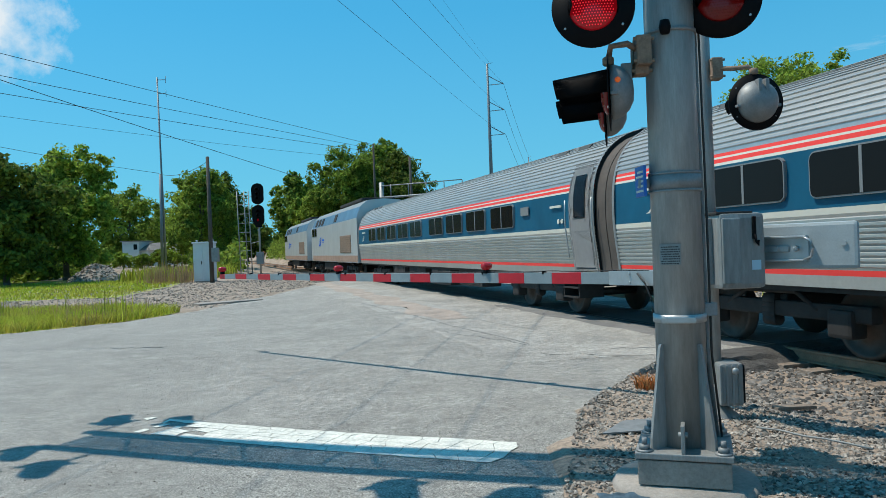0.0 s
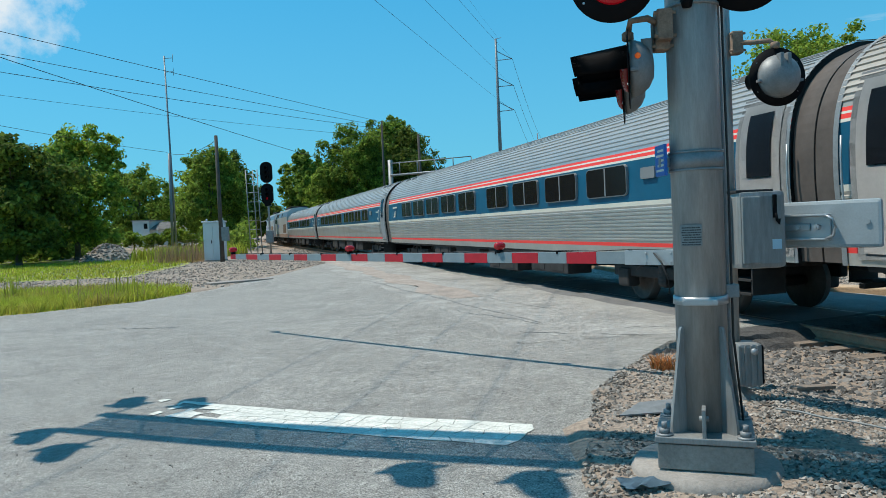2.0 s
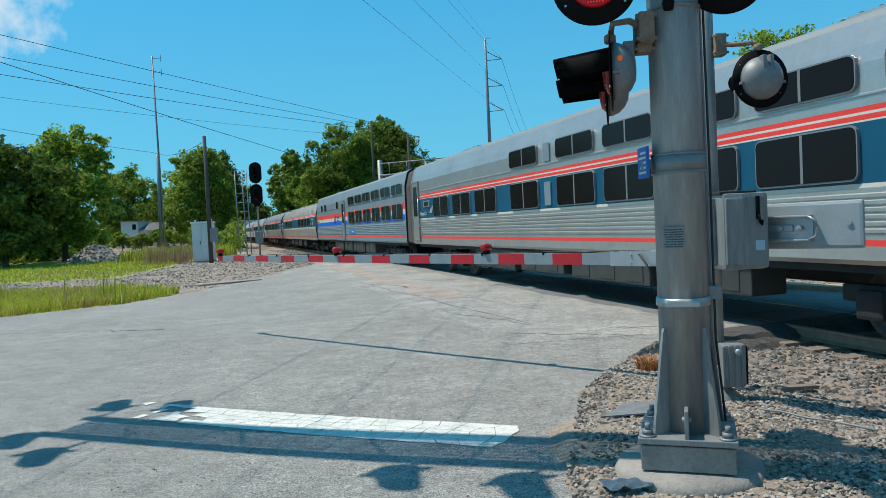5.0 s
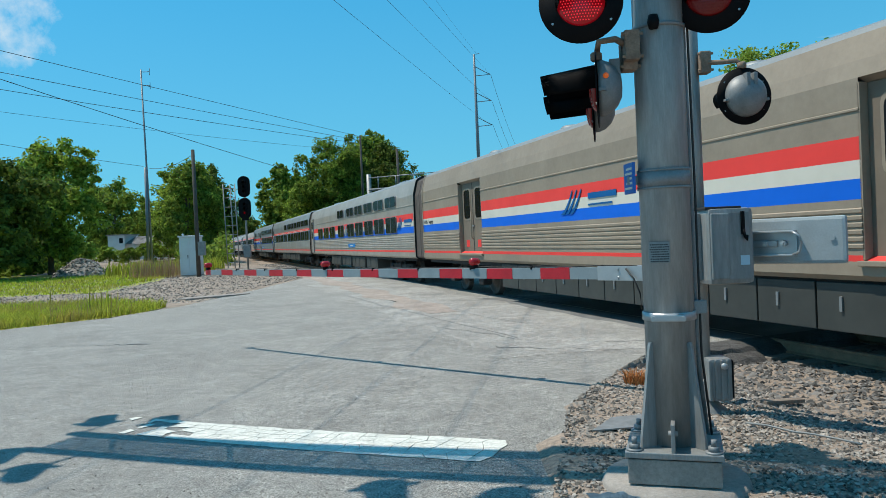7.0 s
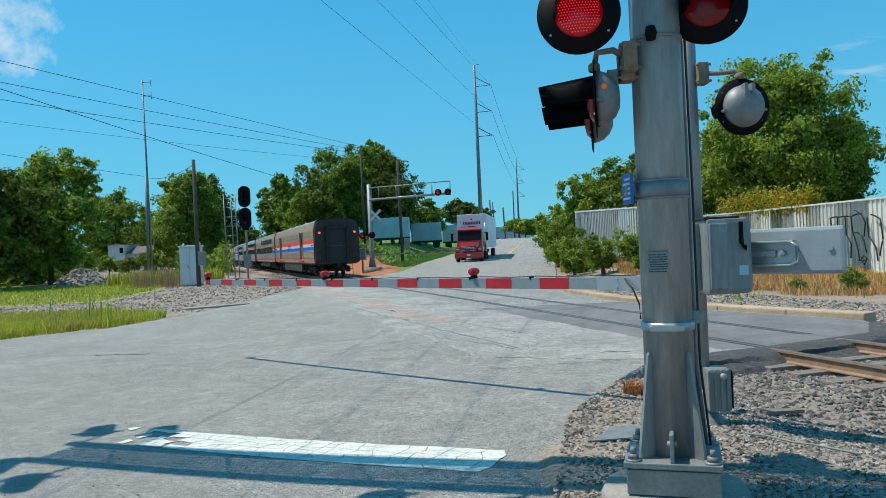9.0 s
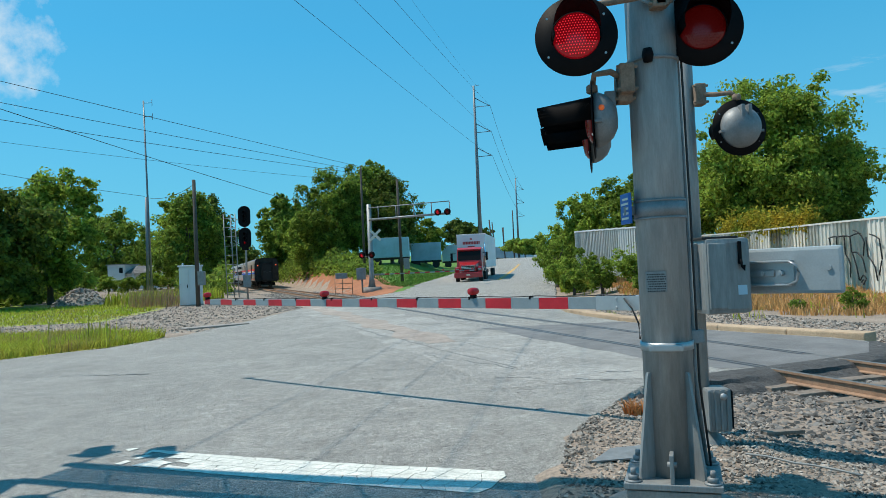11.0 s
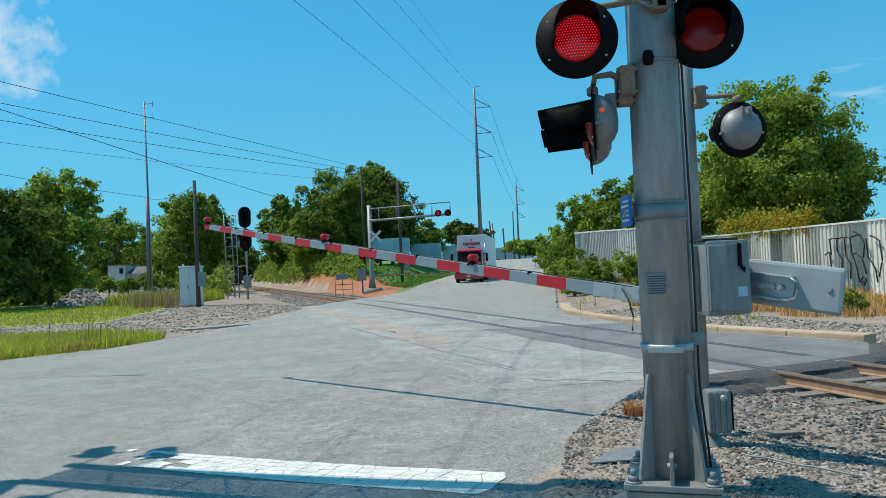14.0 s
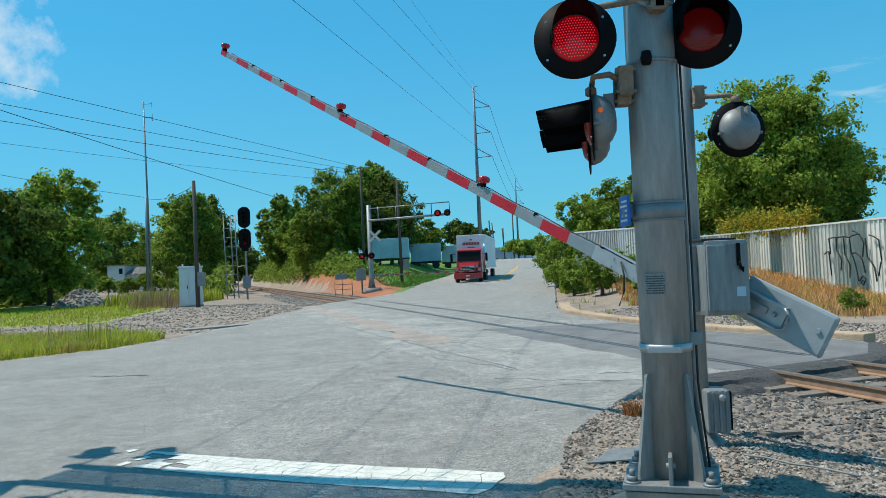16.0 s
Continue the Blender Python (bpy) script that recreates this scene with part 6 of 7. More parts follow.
blades("roadside_weeds", scatter(7000, lambda x, y: 0.3 < x - edge_at(RIGHT_EDGE, y) < 4.5, (5, 14, 41, 60), 10), 1.0, 0.03, M_GRASS, "tall green weeds along the road's edge", 10, 0.2, "weeds")

# stones: ballast, footing gravel, verge gravel
right_side = lambda x, y: off_road(x, y, 0.02) and x > 0
stones("ballast", scatter(17000, lambda x, y: right_side(x, y) and abs(beyond(x, y)) < 3.4 and y < 12.5, (2.4, 9.5, 2.5, 12.5), 20), np.random.RandomState(1).uniform(0.016, 0.042, 17000), M_BALLAST, "grey-brown crushed stone ballast around the rails", 21)
stones("footing_gravel", scatter(26000, lambda x, y: right_side(x, y) and beyond(x, y) < -2.6, (0.5, 6.5, 2.4, 10.5), 22), np.random.RandomState(2).uniform(0.006, 0.024, 26000), M_STONE, "loose gravel round the mast footing", 23)
stones("verge_gravel", scatter(9000, lambda x, y: beyond_kerb(x, y) and x - edge_at(RIGHT_EDGE, y) < 4.5, (4.5, 13.5, 13.5, 27), 24), np.random.RandomState(3).uniform(0.015, 0.045, 9000), M_STONE, "grey gravel behind the kerb", 25)
stones("drive_gravel", scatter(9000, lambda x, y: x < edge_at(LEFT_EDGE, y) - 0.1 and y > 26.5, (-26, -6, 26.5, 45), 26), np.random.RandomState(4).uniform(0.025, 0.06, 9000), M_STONE, "grey gravel of the drive beside the track", 27)
stones("far_ballast", scatter(7000, lambda x, y: abs(beyond(x, y)) < 3.2 and off_road(x, y), (-30, -6, 43, 75), 28), np.random.RandomState(5).uniform(0.04, 0.085, 7000), M_STONE, "crushed stone ballast beyond the crossing", 29)
stones("road_grit", scatter(4200, lambda x, y: not off_road(x, y), (-7, 2.4, 4.2, 14.0), 30, lambda x, y: road_z(x, y) + 0.003), np.random.RandomState(6).uniform(0.0025, 0.009, 4200), M_STONE, "scattered grit on the asphalt", 31)

stones("broken_asphalt", scatter(900, lambda x, y: 0.03 < x - edge_at(RIGHT_EDGE, y) < 0.75, (2.4, 8.4, 9.6, 13.2), 33), np.random.RandomState(12).uniform(0.015, 0.07, 900), M_CHUNK, "broken black asphalt along the crossing's edge", 34)

# crumbling asphalt shoulder where the road ends beside the rails
mv, mf = [], []
EDGE_YS = np.arange(10.42, 13.5, 0.06)
for j, y in enumerate(EDGE_YS):
    e = Vector((edge_at(RIGHT_EDGE, y), y))
    d = Vector((edge_at(RIGHT_EDGE, y + 0.3) - edge_at(RIGHT_EDGE, y - 0.3), 0.6)).normalized()
    out = Vector((d.y, -d.x))
    for k in range(9):
        u = -0.14 + 0.09 * k
        wob = 0.10 * noise.noise((y * 2.1, k * 0.9, 2)) * (k > 1)
        p = e + out * (u + wob)
        top, low = road_z(e.x, e.y) + 0.006, ground_z(p.x, p.y) - 0.03
        z = top + (low - top) * sstep(0.06, 0.62, u) + (0.03 * noise.noise((p.x * 7, p.y * 7, 5)) + 0.02 * noise.noise((p.x * 19, p.y * 19, 1))) * (k > 1)
        mv.append((p.x, p.y, min(z, top)))
for j in range(len(EDGE_YS) - 1):
    for k in range(8):
        mf.append((j * 9 + k, j * 9 + k + 1, (j + 1) * 9 + k + 1, (j + 1) * 9 + k))
tagged(rawmesh("asphalt_shoulder", mv, mf, M_SHOULDER), "crumbling black asphalt shoulder at the end of the crossing", "road edge", kind="structure")

# the gravel heap
hv, hf = [], []
for j in range(25):
    for i in range(33):
        u, v = i / 32 * 2 - 1, j / 24 * 2 - 1
        r = math.hypot(u, v)
        x, y = -26.3 + u * 2.1, 54 + v * 1.7
        hv.append((x, y, ground_z(x, y) - 0.05 + 1.45 * max(0, 1 - r) ** 0.8 * (1 + 0.3 * noise.noise((x * 1.2, y * 1.2, 0)))))
for j in range(24):
    for i in range(32):
        hf.append((j * 33 + i, j * 33 + i + 1, (j + 1) * 33 + i + 1, (j + 1) * 33 + i))
tagged(rawmesh("gravel_heap", hv, hf, M_STONE, smooth=False), "heap of grey crushed stone on the meadow", "gravel heap")
hp = np.array(hv)[np.random.RandomState(3).randint(0, len(hv), 1500)] + np.random.RandomState(4).normal(scale=0.04, size=(1500, 3))
stones("heap_stones", hp, np.random.RandomState(8).uniform(0.04, 0.10, 1500), M_STONE, "loose grey stones covering the heap", 44)

# trees
GR = "broad green tree with uneven crown"
tree(-30.5, 50, 9.6, 5.2, 0.0, M_LEAF_C, "dark green tree at the meadow's edge", 1, 6500)
tree(-36.0, 56, 10.0, 5.0, 0.0, M_LEAF_C, "dark green tree at the meadow's edge", 21, 5000)
tree(-32.2, 61, 11.0, 4.9, 0.2, M_LEAF_B, "light green broad tree behind the meadow", 2, 7500)
tree(-37.6, 66, 7.5, 3.4, 0.0, M_LEAF_C, "low dark green tree behind the meadow", 3, 4200)
tree(-58, 106, 11.6, 5.5, 1.0, M_LEAF_A, GR, 4, 4500, 0.24)
tree(-47, 124, 11.6, 5.4, 0.5, M_LEAF_A, GR, 5, 4000, 0.24)
tree(-57, 130, 14.5, 7.0, 0.0, M_LEAF_A, GR, 35, 5000, 0.3)
tree(-31.4, 90, 10.9, 4.4, 0.6, M_LEAF_B, GR, 6, 4500, 0.22)
tree(-28.6, 84, 11.8, 4.8, 0.5, M_LEAF_A, GR, 7, 5000, 0.22)
tree(-30.5, 97, 12.6, 4.8, 0.0, M_LEAF_C, "dark green tree behind the railway signal", 8, 4500, 0.22)
tree(-36.5, 108, 12.0, 4.6, 0.0, M_LEAF_C, "dark green tree behind the railway signal", 28, 3800, 0.24)
tree(-26.6, 124, 15.2, 4.6, 0.2, M_LEAF_A, "upright green tree by the cutting", 9, 5000, 0.3, lumps=26)
tree(-22.0, 118, 12.0, 4.2, 0.2, M_LEAF_B, "light green tree by the cutting", 29, 4500, 0.28, lumps=26)
tree(-17.3, 97, 9.2, 3.4, 0.0, M_LEAF_B, "light green bushy tree by the cutting", 10, 4200, 0.17)
tree(-13.6, 95, 15.2, 5.3, 0.2, M_LEAF_A, "large dark green tree above the cutting", 11, 11000, 0.2, lumps=44)
tree(-6.6, 97, 14.2, 4.9, 1.2, M_LEAF_C, "large dark green tree above the cutting", 12, 7500, 0.22, lumps=44)
tree(-10.0, 99, 16.3, 5.2, 1.2, M_LEAF_A, "large green tree above the cutting", 32, 10000, 0.22, lumps=44)
tree(-2.4, 104, 8.6, 3.0, 1.0, M_LEAF_A, GR, 13, 3000, 0.2)
tree(-52, 186, 10.5, 7.0, 0.0, M_LEAF_C, "distant dark green tree beside the railway", 71, 3000, 0.42)
tree(-60, 190, 11.5, 7.0, 0.0, M_LEAF_C, "distant dark green tree beside the railway", 72, 3000, 0.42)
for k, (x, y) in enumerate(((-41.5, 98), (-44.5, 99), (-38.0, 97), (-35.5, 96))):
    tree(x, y, (2.6, 3.0, 3.2, 3.6)[k], 1.9, 0.0, M_LEAF_B if k % 2 else M_LEAF_A, "green shrub in front of the white house", 90 + k, 1500, 0.13, "shrub", 20)
tree(4.2, 180, 13.9, 4.2, 1.5, M_LEAF_C, "distant dark green tree", 14, 2500, 0.36)
tree(9.0, 178, 11.5, 3.4, 1.5, M_LEAF_C, "distant dark green tree", 15, 2000, 0.36)
tree(21, 190, 8.5, 6.0, 1.0, M_LEAF_B, "distant light green tree", 24, 2200, 0.4)
tree(10.7, 54, 6.9, 2.4, 0.2, M_LEAF_B, "bushy green tree above the pale fence", 16, 4500, 0.14)
tree(13.2, 51, 8.0, 3.0, 0.4, M_LEAF_A, "green tree behind the pale fence", 17, 5000, 0.15)
tree(8.6, 58, 4.8, 1.6, 0.1, M_LEAF_B, "light green shrub beside the road", 18, 2600, 0.12)
tree(18.9, 42.0, 11.6, 4.9, 0.8, M_LEAF_B, "large leafy green tree behind the corrugated fence", 19, 17000, 0.13, lumps=60)
tree(22.0, 43.5, 8.6, 3.2, 0.6, M_LEAF_A, "dark green tree behind the corrugated fence", 20, 9000, 0.13, lumps=44)
tree(15.8, 47.0, 8.6, 3.5, 0.5, M_LEAF_B, "leafy green tree behind the corrugated fence", 22, 8000, 0.13, lumps=40)
tree(19.5, 24.5, 3.6, 1.5, 0.2, M_LEAF_C, "dark shrub at the fence", 23, 2600, 0.08, "shrub")
for k, (x, y, top, r) in enumerate(((8.2, 30.5, 2.1, 1.1), (8.7, 32.5, 2.7, 1.2), (7.4, 35, 2.1, 1.0), (9.6, 29.8, 2.0, 1.0), (7.3, 40, 2.6, 1.2), (6.9, 43.5, 2.4, 1.1), (7.3, 48, 3.6, 1.6), (6.6, 38, 1.5, 0.8))):
    tree(x, y, top + ground_z(x, y) * 0.5, r, 0.05, M_LEAF_B if k % 2 else M_LEAF_A, "green shrub on the verge before the pale fence", 60 + k, 1800, 0.07, "shrub", 18)
for k, (x, y, r) in enumerate(((12.6, 19.5, 0.35), (11.2, 20.5, 0.45), (13.9, 18.4, 0.3), (14.6, 21.5, 0.5), (10.4, 22, 0.3))):
    tree(x, y, ground_z(x, y) + r * 1.5, r, 0.02, M_LEAF_A, "small green weed bush in the gravel", 80 + k, 700, 0.035, "weed_bush", 12)
rng = np.random.RandomState(7)
under, un = [], []
for i in range(26000):
    y = rng.uniform(58, 104)
    x = -50 + rng.uniform(0, 1) * (track_x(y) - 6 + 50)
    h = 2.6 + 1.6 * noise.noise((x * 0.35, y * 0.35, 3))
    if y < 66 and x > -34:
        continue
    if (-35 < x < -22 and y < 76) or -0.47 < x / y < -0.36:
        continue
    under.append((x, y, ground_z(x, y) + max(0.1, h) * rng.uniform(0, 1)))
    v = rng.normal(size=3) + np.array([-0.3, -0.6, 0.7])
    un.append(v / np.linalg.norm(v))
tagged(leaf_mesh("undergrowth", np.array(under), np.array(un), 0.26, M_LEAF_A, None, 6), "tangled green undergrowth below the trees", "undergrowth", kind="stuff")
scrub, sn2 = [], []
for i in range(26000):
    y = rng.uniform(62, 170)
    x = track_x(y) + rng.uniform(5.2 - 1.6 * sstep(84, 112, y), 9.5)
    if x > edge_at(LEFT_EDGE, y) - 6 or y < 70 + 10 * noise.noise((x * 0.3, y * 0.1, 6)):
        continue
    h = 0.7 + 1.6 * sstep(76, 96, y) + 0.9 * noise.noise((x * 0.5, y * 0.4, 9))
    scrub.append((x, y, ground_z(x, y) + max(0.1, h) * rng.uniform(0, 1)))
    v = rng.normal(size=3) + np.array([-0.3, -0.5, 0.7])
    sn2.append(v / np.linalg.norm(v))
tagged(leaf_mesh("bank_scrub", np.array(scrub), np.array(sn2), 0.2, M_LEAF_A, None, 16), "green scrub along the top of the clay bank", "undergrowth", kind="stuff")
vine = []
for i in range(13000):
    f = rng.uniform(0, 1)
    y = 31.2 + 8.5 * f
    x = 15.72 - 0.0905 * (y - 26.5) + abs(rng.normal(scale=0.35)) + 0.02
    z = 2.75 + abs(rng.normal(scale=0.42)) + 0.35 * noise.noise((y * 0.6, 0, 0)) - (rng.uniform(0, 0.6) if rng.uniform() < 0.12 else 0)
    vine.append((x, y, z))
vine = np.array(vine)
vn = rng.normal(size=vine.shape) + np.array([-0.5, -0.3, 0.5])
vn /= np.linalg.norm(vn, axis=1)[:, None]
tagged(leaf_mesh("vine", vine, vn, 0.085, M_LEAF_D, None, 5), "yellow and green vine hanging over the fence", "vine", kind="stuff")
# small orange plant at the road's edge, and far woods on the skyline
op = scatter(160, lambda x, y: math.hypot(x - 2.06, y - 8.35) < 0.12, (1.9, 2.2, 8.2, 8.5), 40)
blades("orange_weed", op, 0.16, 0.008, mat("rust_orange_leaves", (0.5, 0.2, 0.06), 0.8, rnd=0.4), "small rust-orange weed at the asphalt's edge", 41, 0.5, "weeds")
rng = np.random.RandomState(9)
fw, fn = [], []
for i in range(26000):
    a = rng.uniform(-1.15, 1.15)
    d = rng.uniform(330, 420)
    x, y = d * math.sin(a), d * math.cos(a)
    h = 8 + 5 * noise.noise((a * 14, 0, 0)) + 3 * noise.noise((a * 50, 0, 0))
    fw.append((x, y, rng.uniform(-1, 1) ** 2 * 2 - 2 + h * rng.uniform(0, 1) ** 0.6))
    v = rng.normal(size=3) + np.array([-x / d, -y / d, 0.6])
    fn.append(v / np.linalg.norm(v))
tagged(leaf_mesh("far_woods", np.array(fw), np.array(fn), 1.5, M_FARWOOD, None, 9), "distant line of green woods", "woods", kind="stuff")

# ---- fences ----


def fence_panel_mesh(name, width, hgt, material):
    """A corrugated sheet, ribs standing proud, with a capping strip."""
    own = bmesh.new()
    xs, k = [], 0
    pitch = width / 4
    for i in range(4):
        a = i * pitch
        xs += [(a, 0), (a + pitch * 0.55, 0), (a + pitch * 0.65, -0.045), (a + pitch * 0.9, -0.045)]
    xs.append((width, 0))
    lo = [own.verts.new((x, y, 0)) for x, y in xs]
    hi = [own.verts.new((x, y, hgt)) for x, y in xs]
    for i in range(len(xs) - 1):
        own.faces.new((lo[i], lo[i + 1], hi[i + 1], hi[i]))
    bmesh.ops.solidify(own, geom=own.faces[:], thickness=0.006)
    bbox(0, width, -0.06, 0.03, hgt - 0.02, hgt + 0.05, 0, own)
    me = bpy.data.meshes.new(name)
    own.to_mesh(me)
    own.free()
    me.materials.append(material)
    return me


def fence_run(points, hgt, material, label, base):
    f = thing("corrugated_fence", pose(0, 0, 0), label, "fence", kind="structure")
    me = fence_panel_mesh("fence_panel", 1.0, hgt, material)
    for p, q in zip(points, points[1:]):
        p, q = Vector(p), Vector(q)
        n = max(1, round((q - p).length / 1.0))
        ang = math.degrees(math.atan2(q.y - p.y, q.x - p.x))
        for i in range(n):
            c = p.lerp(q, i / n)
            shared("fence_panel", me, f, pose(c.x, c.y, base(c.x, c.y), 0, 0, ang) @ Matrix.Diagonal(((q - p).length / n, 1, 1, 1)))
    return f


cream = fence_run([(11.5, 43), (13.6, 40.5), (14.75, 38), (15.08, 34.3), (15.42, 30.5), (15.78, 26.5), (16.2, 22.0), (16.6, 17.5)], 2.85, M_FENCE, "cream corrugated metal fence with black graffiti", lambda x, y: 0.1)
pale = fence_run([(8.6, 46.5), (7.95, 44.5), (8.0, 42), (8.5, 38.0), (9.3, 34.0), (10.2, 31.5)], 2.35, M_FENCEW, "pale corrugated metal fence curving away above the verge", lambda x, y: 0.95 + 0.03 * (y - 34))
# sprayed strokes on the cream fence: loops and bars with no meaning
random.seed(21)


def on_fence(u, z):
    y = 29.6 - 1.02 * u
    return (15.66 - 0.0905 * (y - 26.5) - 0.055, y, z)


strokes = [[(-0.3, 1.75), (0.0, 1.85), (0.05, 1.3), (0.1, 0.9)], [(0.0, 2.35), (0.6, 2.38), (1.3, 2.36), (1.9, 2.45)], [(0.05, 2.35), (0.08, 2.0), (0.1, 1.75)], [(0.5, 2.4), (0.48, 1.9), (0.75, 1.5), (0.7, 1.1)],
           [(0.95, 2.4), (0.98, 1.7), (1.25, 1.3), (1.2, 0.8)], [(1.3, 2.35), (1.35, 1.8), (1.6, 1.2), (1.7, 0.7)], [(1.45, 1.75), (1.7, 1.72), (1.95, 1.5), (2.1, 1.0)], [(1.5, 2.6), (1.9, 2.4), (2.1, 2.1), (2.0, 1.6)],
           [(1.75, 0.7), (1.95, 0.9), (2.1, 0.75), (1.95, 0.55), (1.8, 0.62), (1.95, 0.72)], [(2.2, 2.3), (2.25, 1.6), (2.6, 1.2), (2.7, 0.7)], [(2.4, 2.4), (2.9, 2.2), (3.0, 1.5), (2.8, 0.9)]]
for s in strokes:
    pts = []
    for a, b in zip(s, s[1:]):
        for i in range(5):
            f = i / 5
            pts.append(on_fence(a[0] + (b[0] - a[0]) * f, a[1] + (b[1] - a[1]) * f + 0.03 * math.sin(3 * f)))
    pts.append(on_fence(*s[-1]))
    part("spray_stroke", tube(pts, 0.028, 5), M_SPRAY, cream)

# ---- poles, wires, signals ----


def utility_pole(x, y, top, r, material, label, name="utility_pole", lean=0.0):
    z = ground_z(x, y)
    t = thing(name, pose(x, y, z - 0.1, 0, lean, 0), label, "pole")
    part("pole", lathe([(r, 0), (r * 0.75, top - z), (0, top - z + 0.02)], 14), material, t)
    return t


utility_pole(-14.2, 43, 7.7, 0.13, M_WOODPOLE, "weathered wooden pole beside the signal cabinet")
utility_pole(-3.9, 70, 10.5, 0.15, M_WOODPOLE, "weathered wooden utility pole on the lawn", lean=-0.6)
utility_pole(-7.9, 75, 12.6, 0.13, M_WOODPOLE, "weathered wooden utility pole by the cutting")
for x, y, top in ((11.3, 160, 11.2), (15.9, 190, 11.4), (8.4, 125, 9.6)):
    p = utility_pole(x, y, top, 0.15, M_WOODPOLE, "distant wooden utility pole by the road", lean=-3)
box = thing("meter_box", pose(-3.6, 69.9, 2.4), "grey meter box on the wooden pole", "meter box")
part("case", bbox(-0.1, 0.45, -0.25, 0.0, -0.5, 0.5, 0.03), M_GALVD, box)

mast2 = thing("radio_mast", pose(-23.7, 60, 0.25), "tall thin steel radio mast with side aerials", "radio mast")
part("lower_tube", rod((-0.12, 0, 0), (0.18, -0.4, 8.3), 0.12, 0.10, 10), M_GREYSTEEL, mast2)
part("upper_tube", rod((0.2, 0, 0), (0.06, 0, 16.2), 0.10, 0.06, 10), M_GREYSTEEL, mast2)
for z in (16.0, 14.9):
    own = rod((0.06, 0, z), (0.75, 0, z), 0.025, seg=6)
    rod((0.75, 0, z - 0.3), (0.75, 0, z + 0.3), 0.02, seg=6, bm=own)
    part("aerial", own, M_GREYSTEEL, mast2)

cab = thing("signal_cabinet", pose(-15.25, 45.0, 0.26, 0, 0, 6), "white steel railway signal cabinet with closed doors", "cabinet")
part("case", bbox(-0.58, 0.58, -0.5, 0.5, 0.08, 2.35, 0.03), M_CRATE, cab)
part("roof", bbox(-0.64, 0.64, -0.56, 0.56, 2.35, 2.45, 0.03), M_CRATE, cab)
part("plinth", bbox(-0.6, 0.6, -0.52, 0.52, -0.15, 0.1, 0.02), M_CONC, cab)
for x0, x1 in ((-0.52, -0.02), (0.02, 0.52)):
    d = part("door", bbox(x0, x1, -0.53, -0.49, 0.2, 2.25, 0.012), M_CRATE, cab)
    part("handle", bbox(x1 - 0.09, x1 - 0.05, -0.56, -0.52, 1.1, 1.3, 0.008), M_DARK, d)
for x in (-0.45, 0.5):
    part("vent_cap", lathe([(0.05, 2.45), (0.05, 2.52), (0.09, 2.54), (0, 2.6)], 12, None, Matrix.Translation((x, 0, 0))), M_CRATE, cab)
box2 = thing("meter_box", pose(-14.18, 42.8, 1.9), "grey meter box on the wooden pole", "meter box")
part("case", bbox(0.1, 0.5, -0.15, 0.1, -0.4, 0.4, 0.02), M_GALVD, box2)

sig = thing("railway_signal", pose(-14.5, 55, 0.1), "two-headed railway colour light signal on a steel post", "railway signal")
part("post", rod((0, 0, 0), (0, 0, 6.6), 0.075, seg=12), M_GALV, sig)
for z, lit in ((6.2, False), (4.6, True)):
    own = bmesh.new()
    outline = [(0.46 * math.cos(math.radians(a)), (0.36 if math.sin(math.radians(a)) >= 0 else -0.36) + 0.42 * math.sin(math.radians(a))) for a in range(0, 360, 12)]
    prism(outline, 0, 0.03, own, pose(0, -0.12, z, 90, 0, 0))
    h = part("signal_head", own, M_BLACK, sig, "black oval signal head")
    for dz in (-0.33, 0.0, 0.33):
        part("lamp_hood", lathe([(0.12, 0), (0.12, 0.25), (0.10, 0.25), (0.10, 0)], 14, None, pose(0, -0.15, z + dz, 90, 0, 0)), M_BLACK, h)
    if lit:
        part("lamp", lathe([(0.0, 0.02), (0.09, 0.0)], 14, None, pose(0, -0.17, z - 0.33, 90, 0, 0)), M_LENS_ON, h)
part("relay_case", bbox(-0.25, 0.25, -0.2, 0.2, 1.0, 1.9, 0.03), M_GALVD, sig)
part("number_bar", bbox(-0.25, 0.25, -0.13, -0.1, 3.72, 3.92, 0.005), M_BLACK, sig)
lad = thing("signal_ladder", pose(-16.4, 58, 0.1), "galvanised ladder frame of the railway signal", "ladder")
for x in (-0.45, 0.1, 0.45):
    part("stile", rod((x, 0, 0), (x - 0.1, 0, 6.7), 0.04, seg=8), M_GALV, lad)
for k in range(9):
    part("rung", rod((-0.5, 0, 0.6 + k * 0.72), (0.42, 0, 0.6 + k * 0.72), 0.025, seg=6), M_GALV, lad)
for z in (2.6, 4.4, 6.2):
    part("stay", rod((0.4, 0, z), (1.9, -2.9, z + 0.1), 0.03, seg=6), M_GALV, lad)

# the far cantilever with its lights
fc = thing("far_cantilever", pose(-5.8, 60, 0.42), "galvanised cantilever signal beyond the crossing", "signal mast")
part("concrete_base", lathe([(0, -0.4), (0.75, -0.4), (0.75, 0.15), (0, 0.16)], 20), M_CONC, fc)
part("pole", lathe([(0.3, 0.15), (0.19, 0.9), (0.19, 6.8), (0, 6.82)], 20), M_GALV, fc)
for z, r in ((5.55, 0.09), (6.5, 0.04)):
    part("chord", rod((0, -0.2, z), (6.5, -1.6, z + 0.15), r, seg=10), M_GALV, fc)
for k in range(5):
    f = 0.12 + k * 0.22
    part("rail_post", rod((6.5 * f, -0.2 - 1.4 * f, 5.55), (6.5 * f, -0.2 - 1.4 * f, 6.6), 0.04, seg=8), M_GALV, fc)
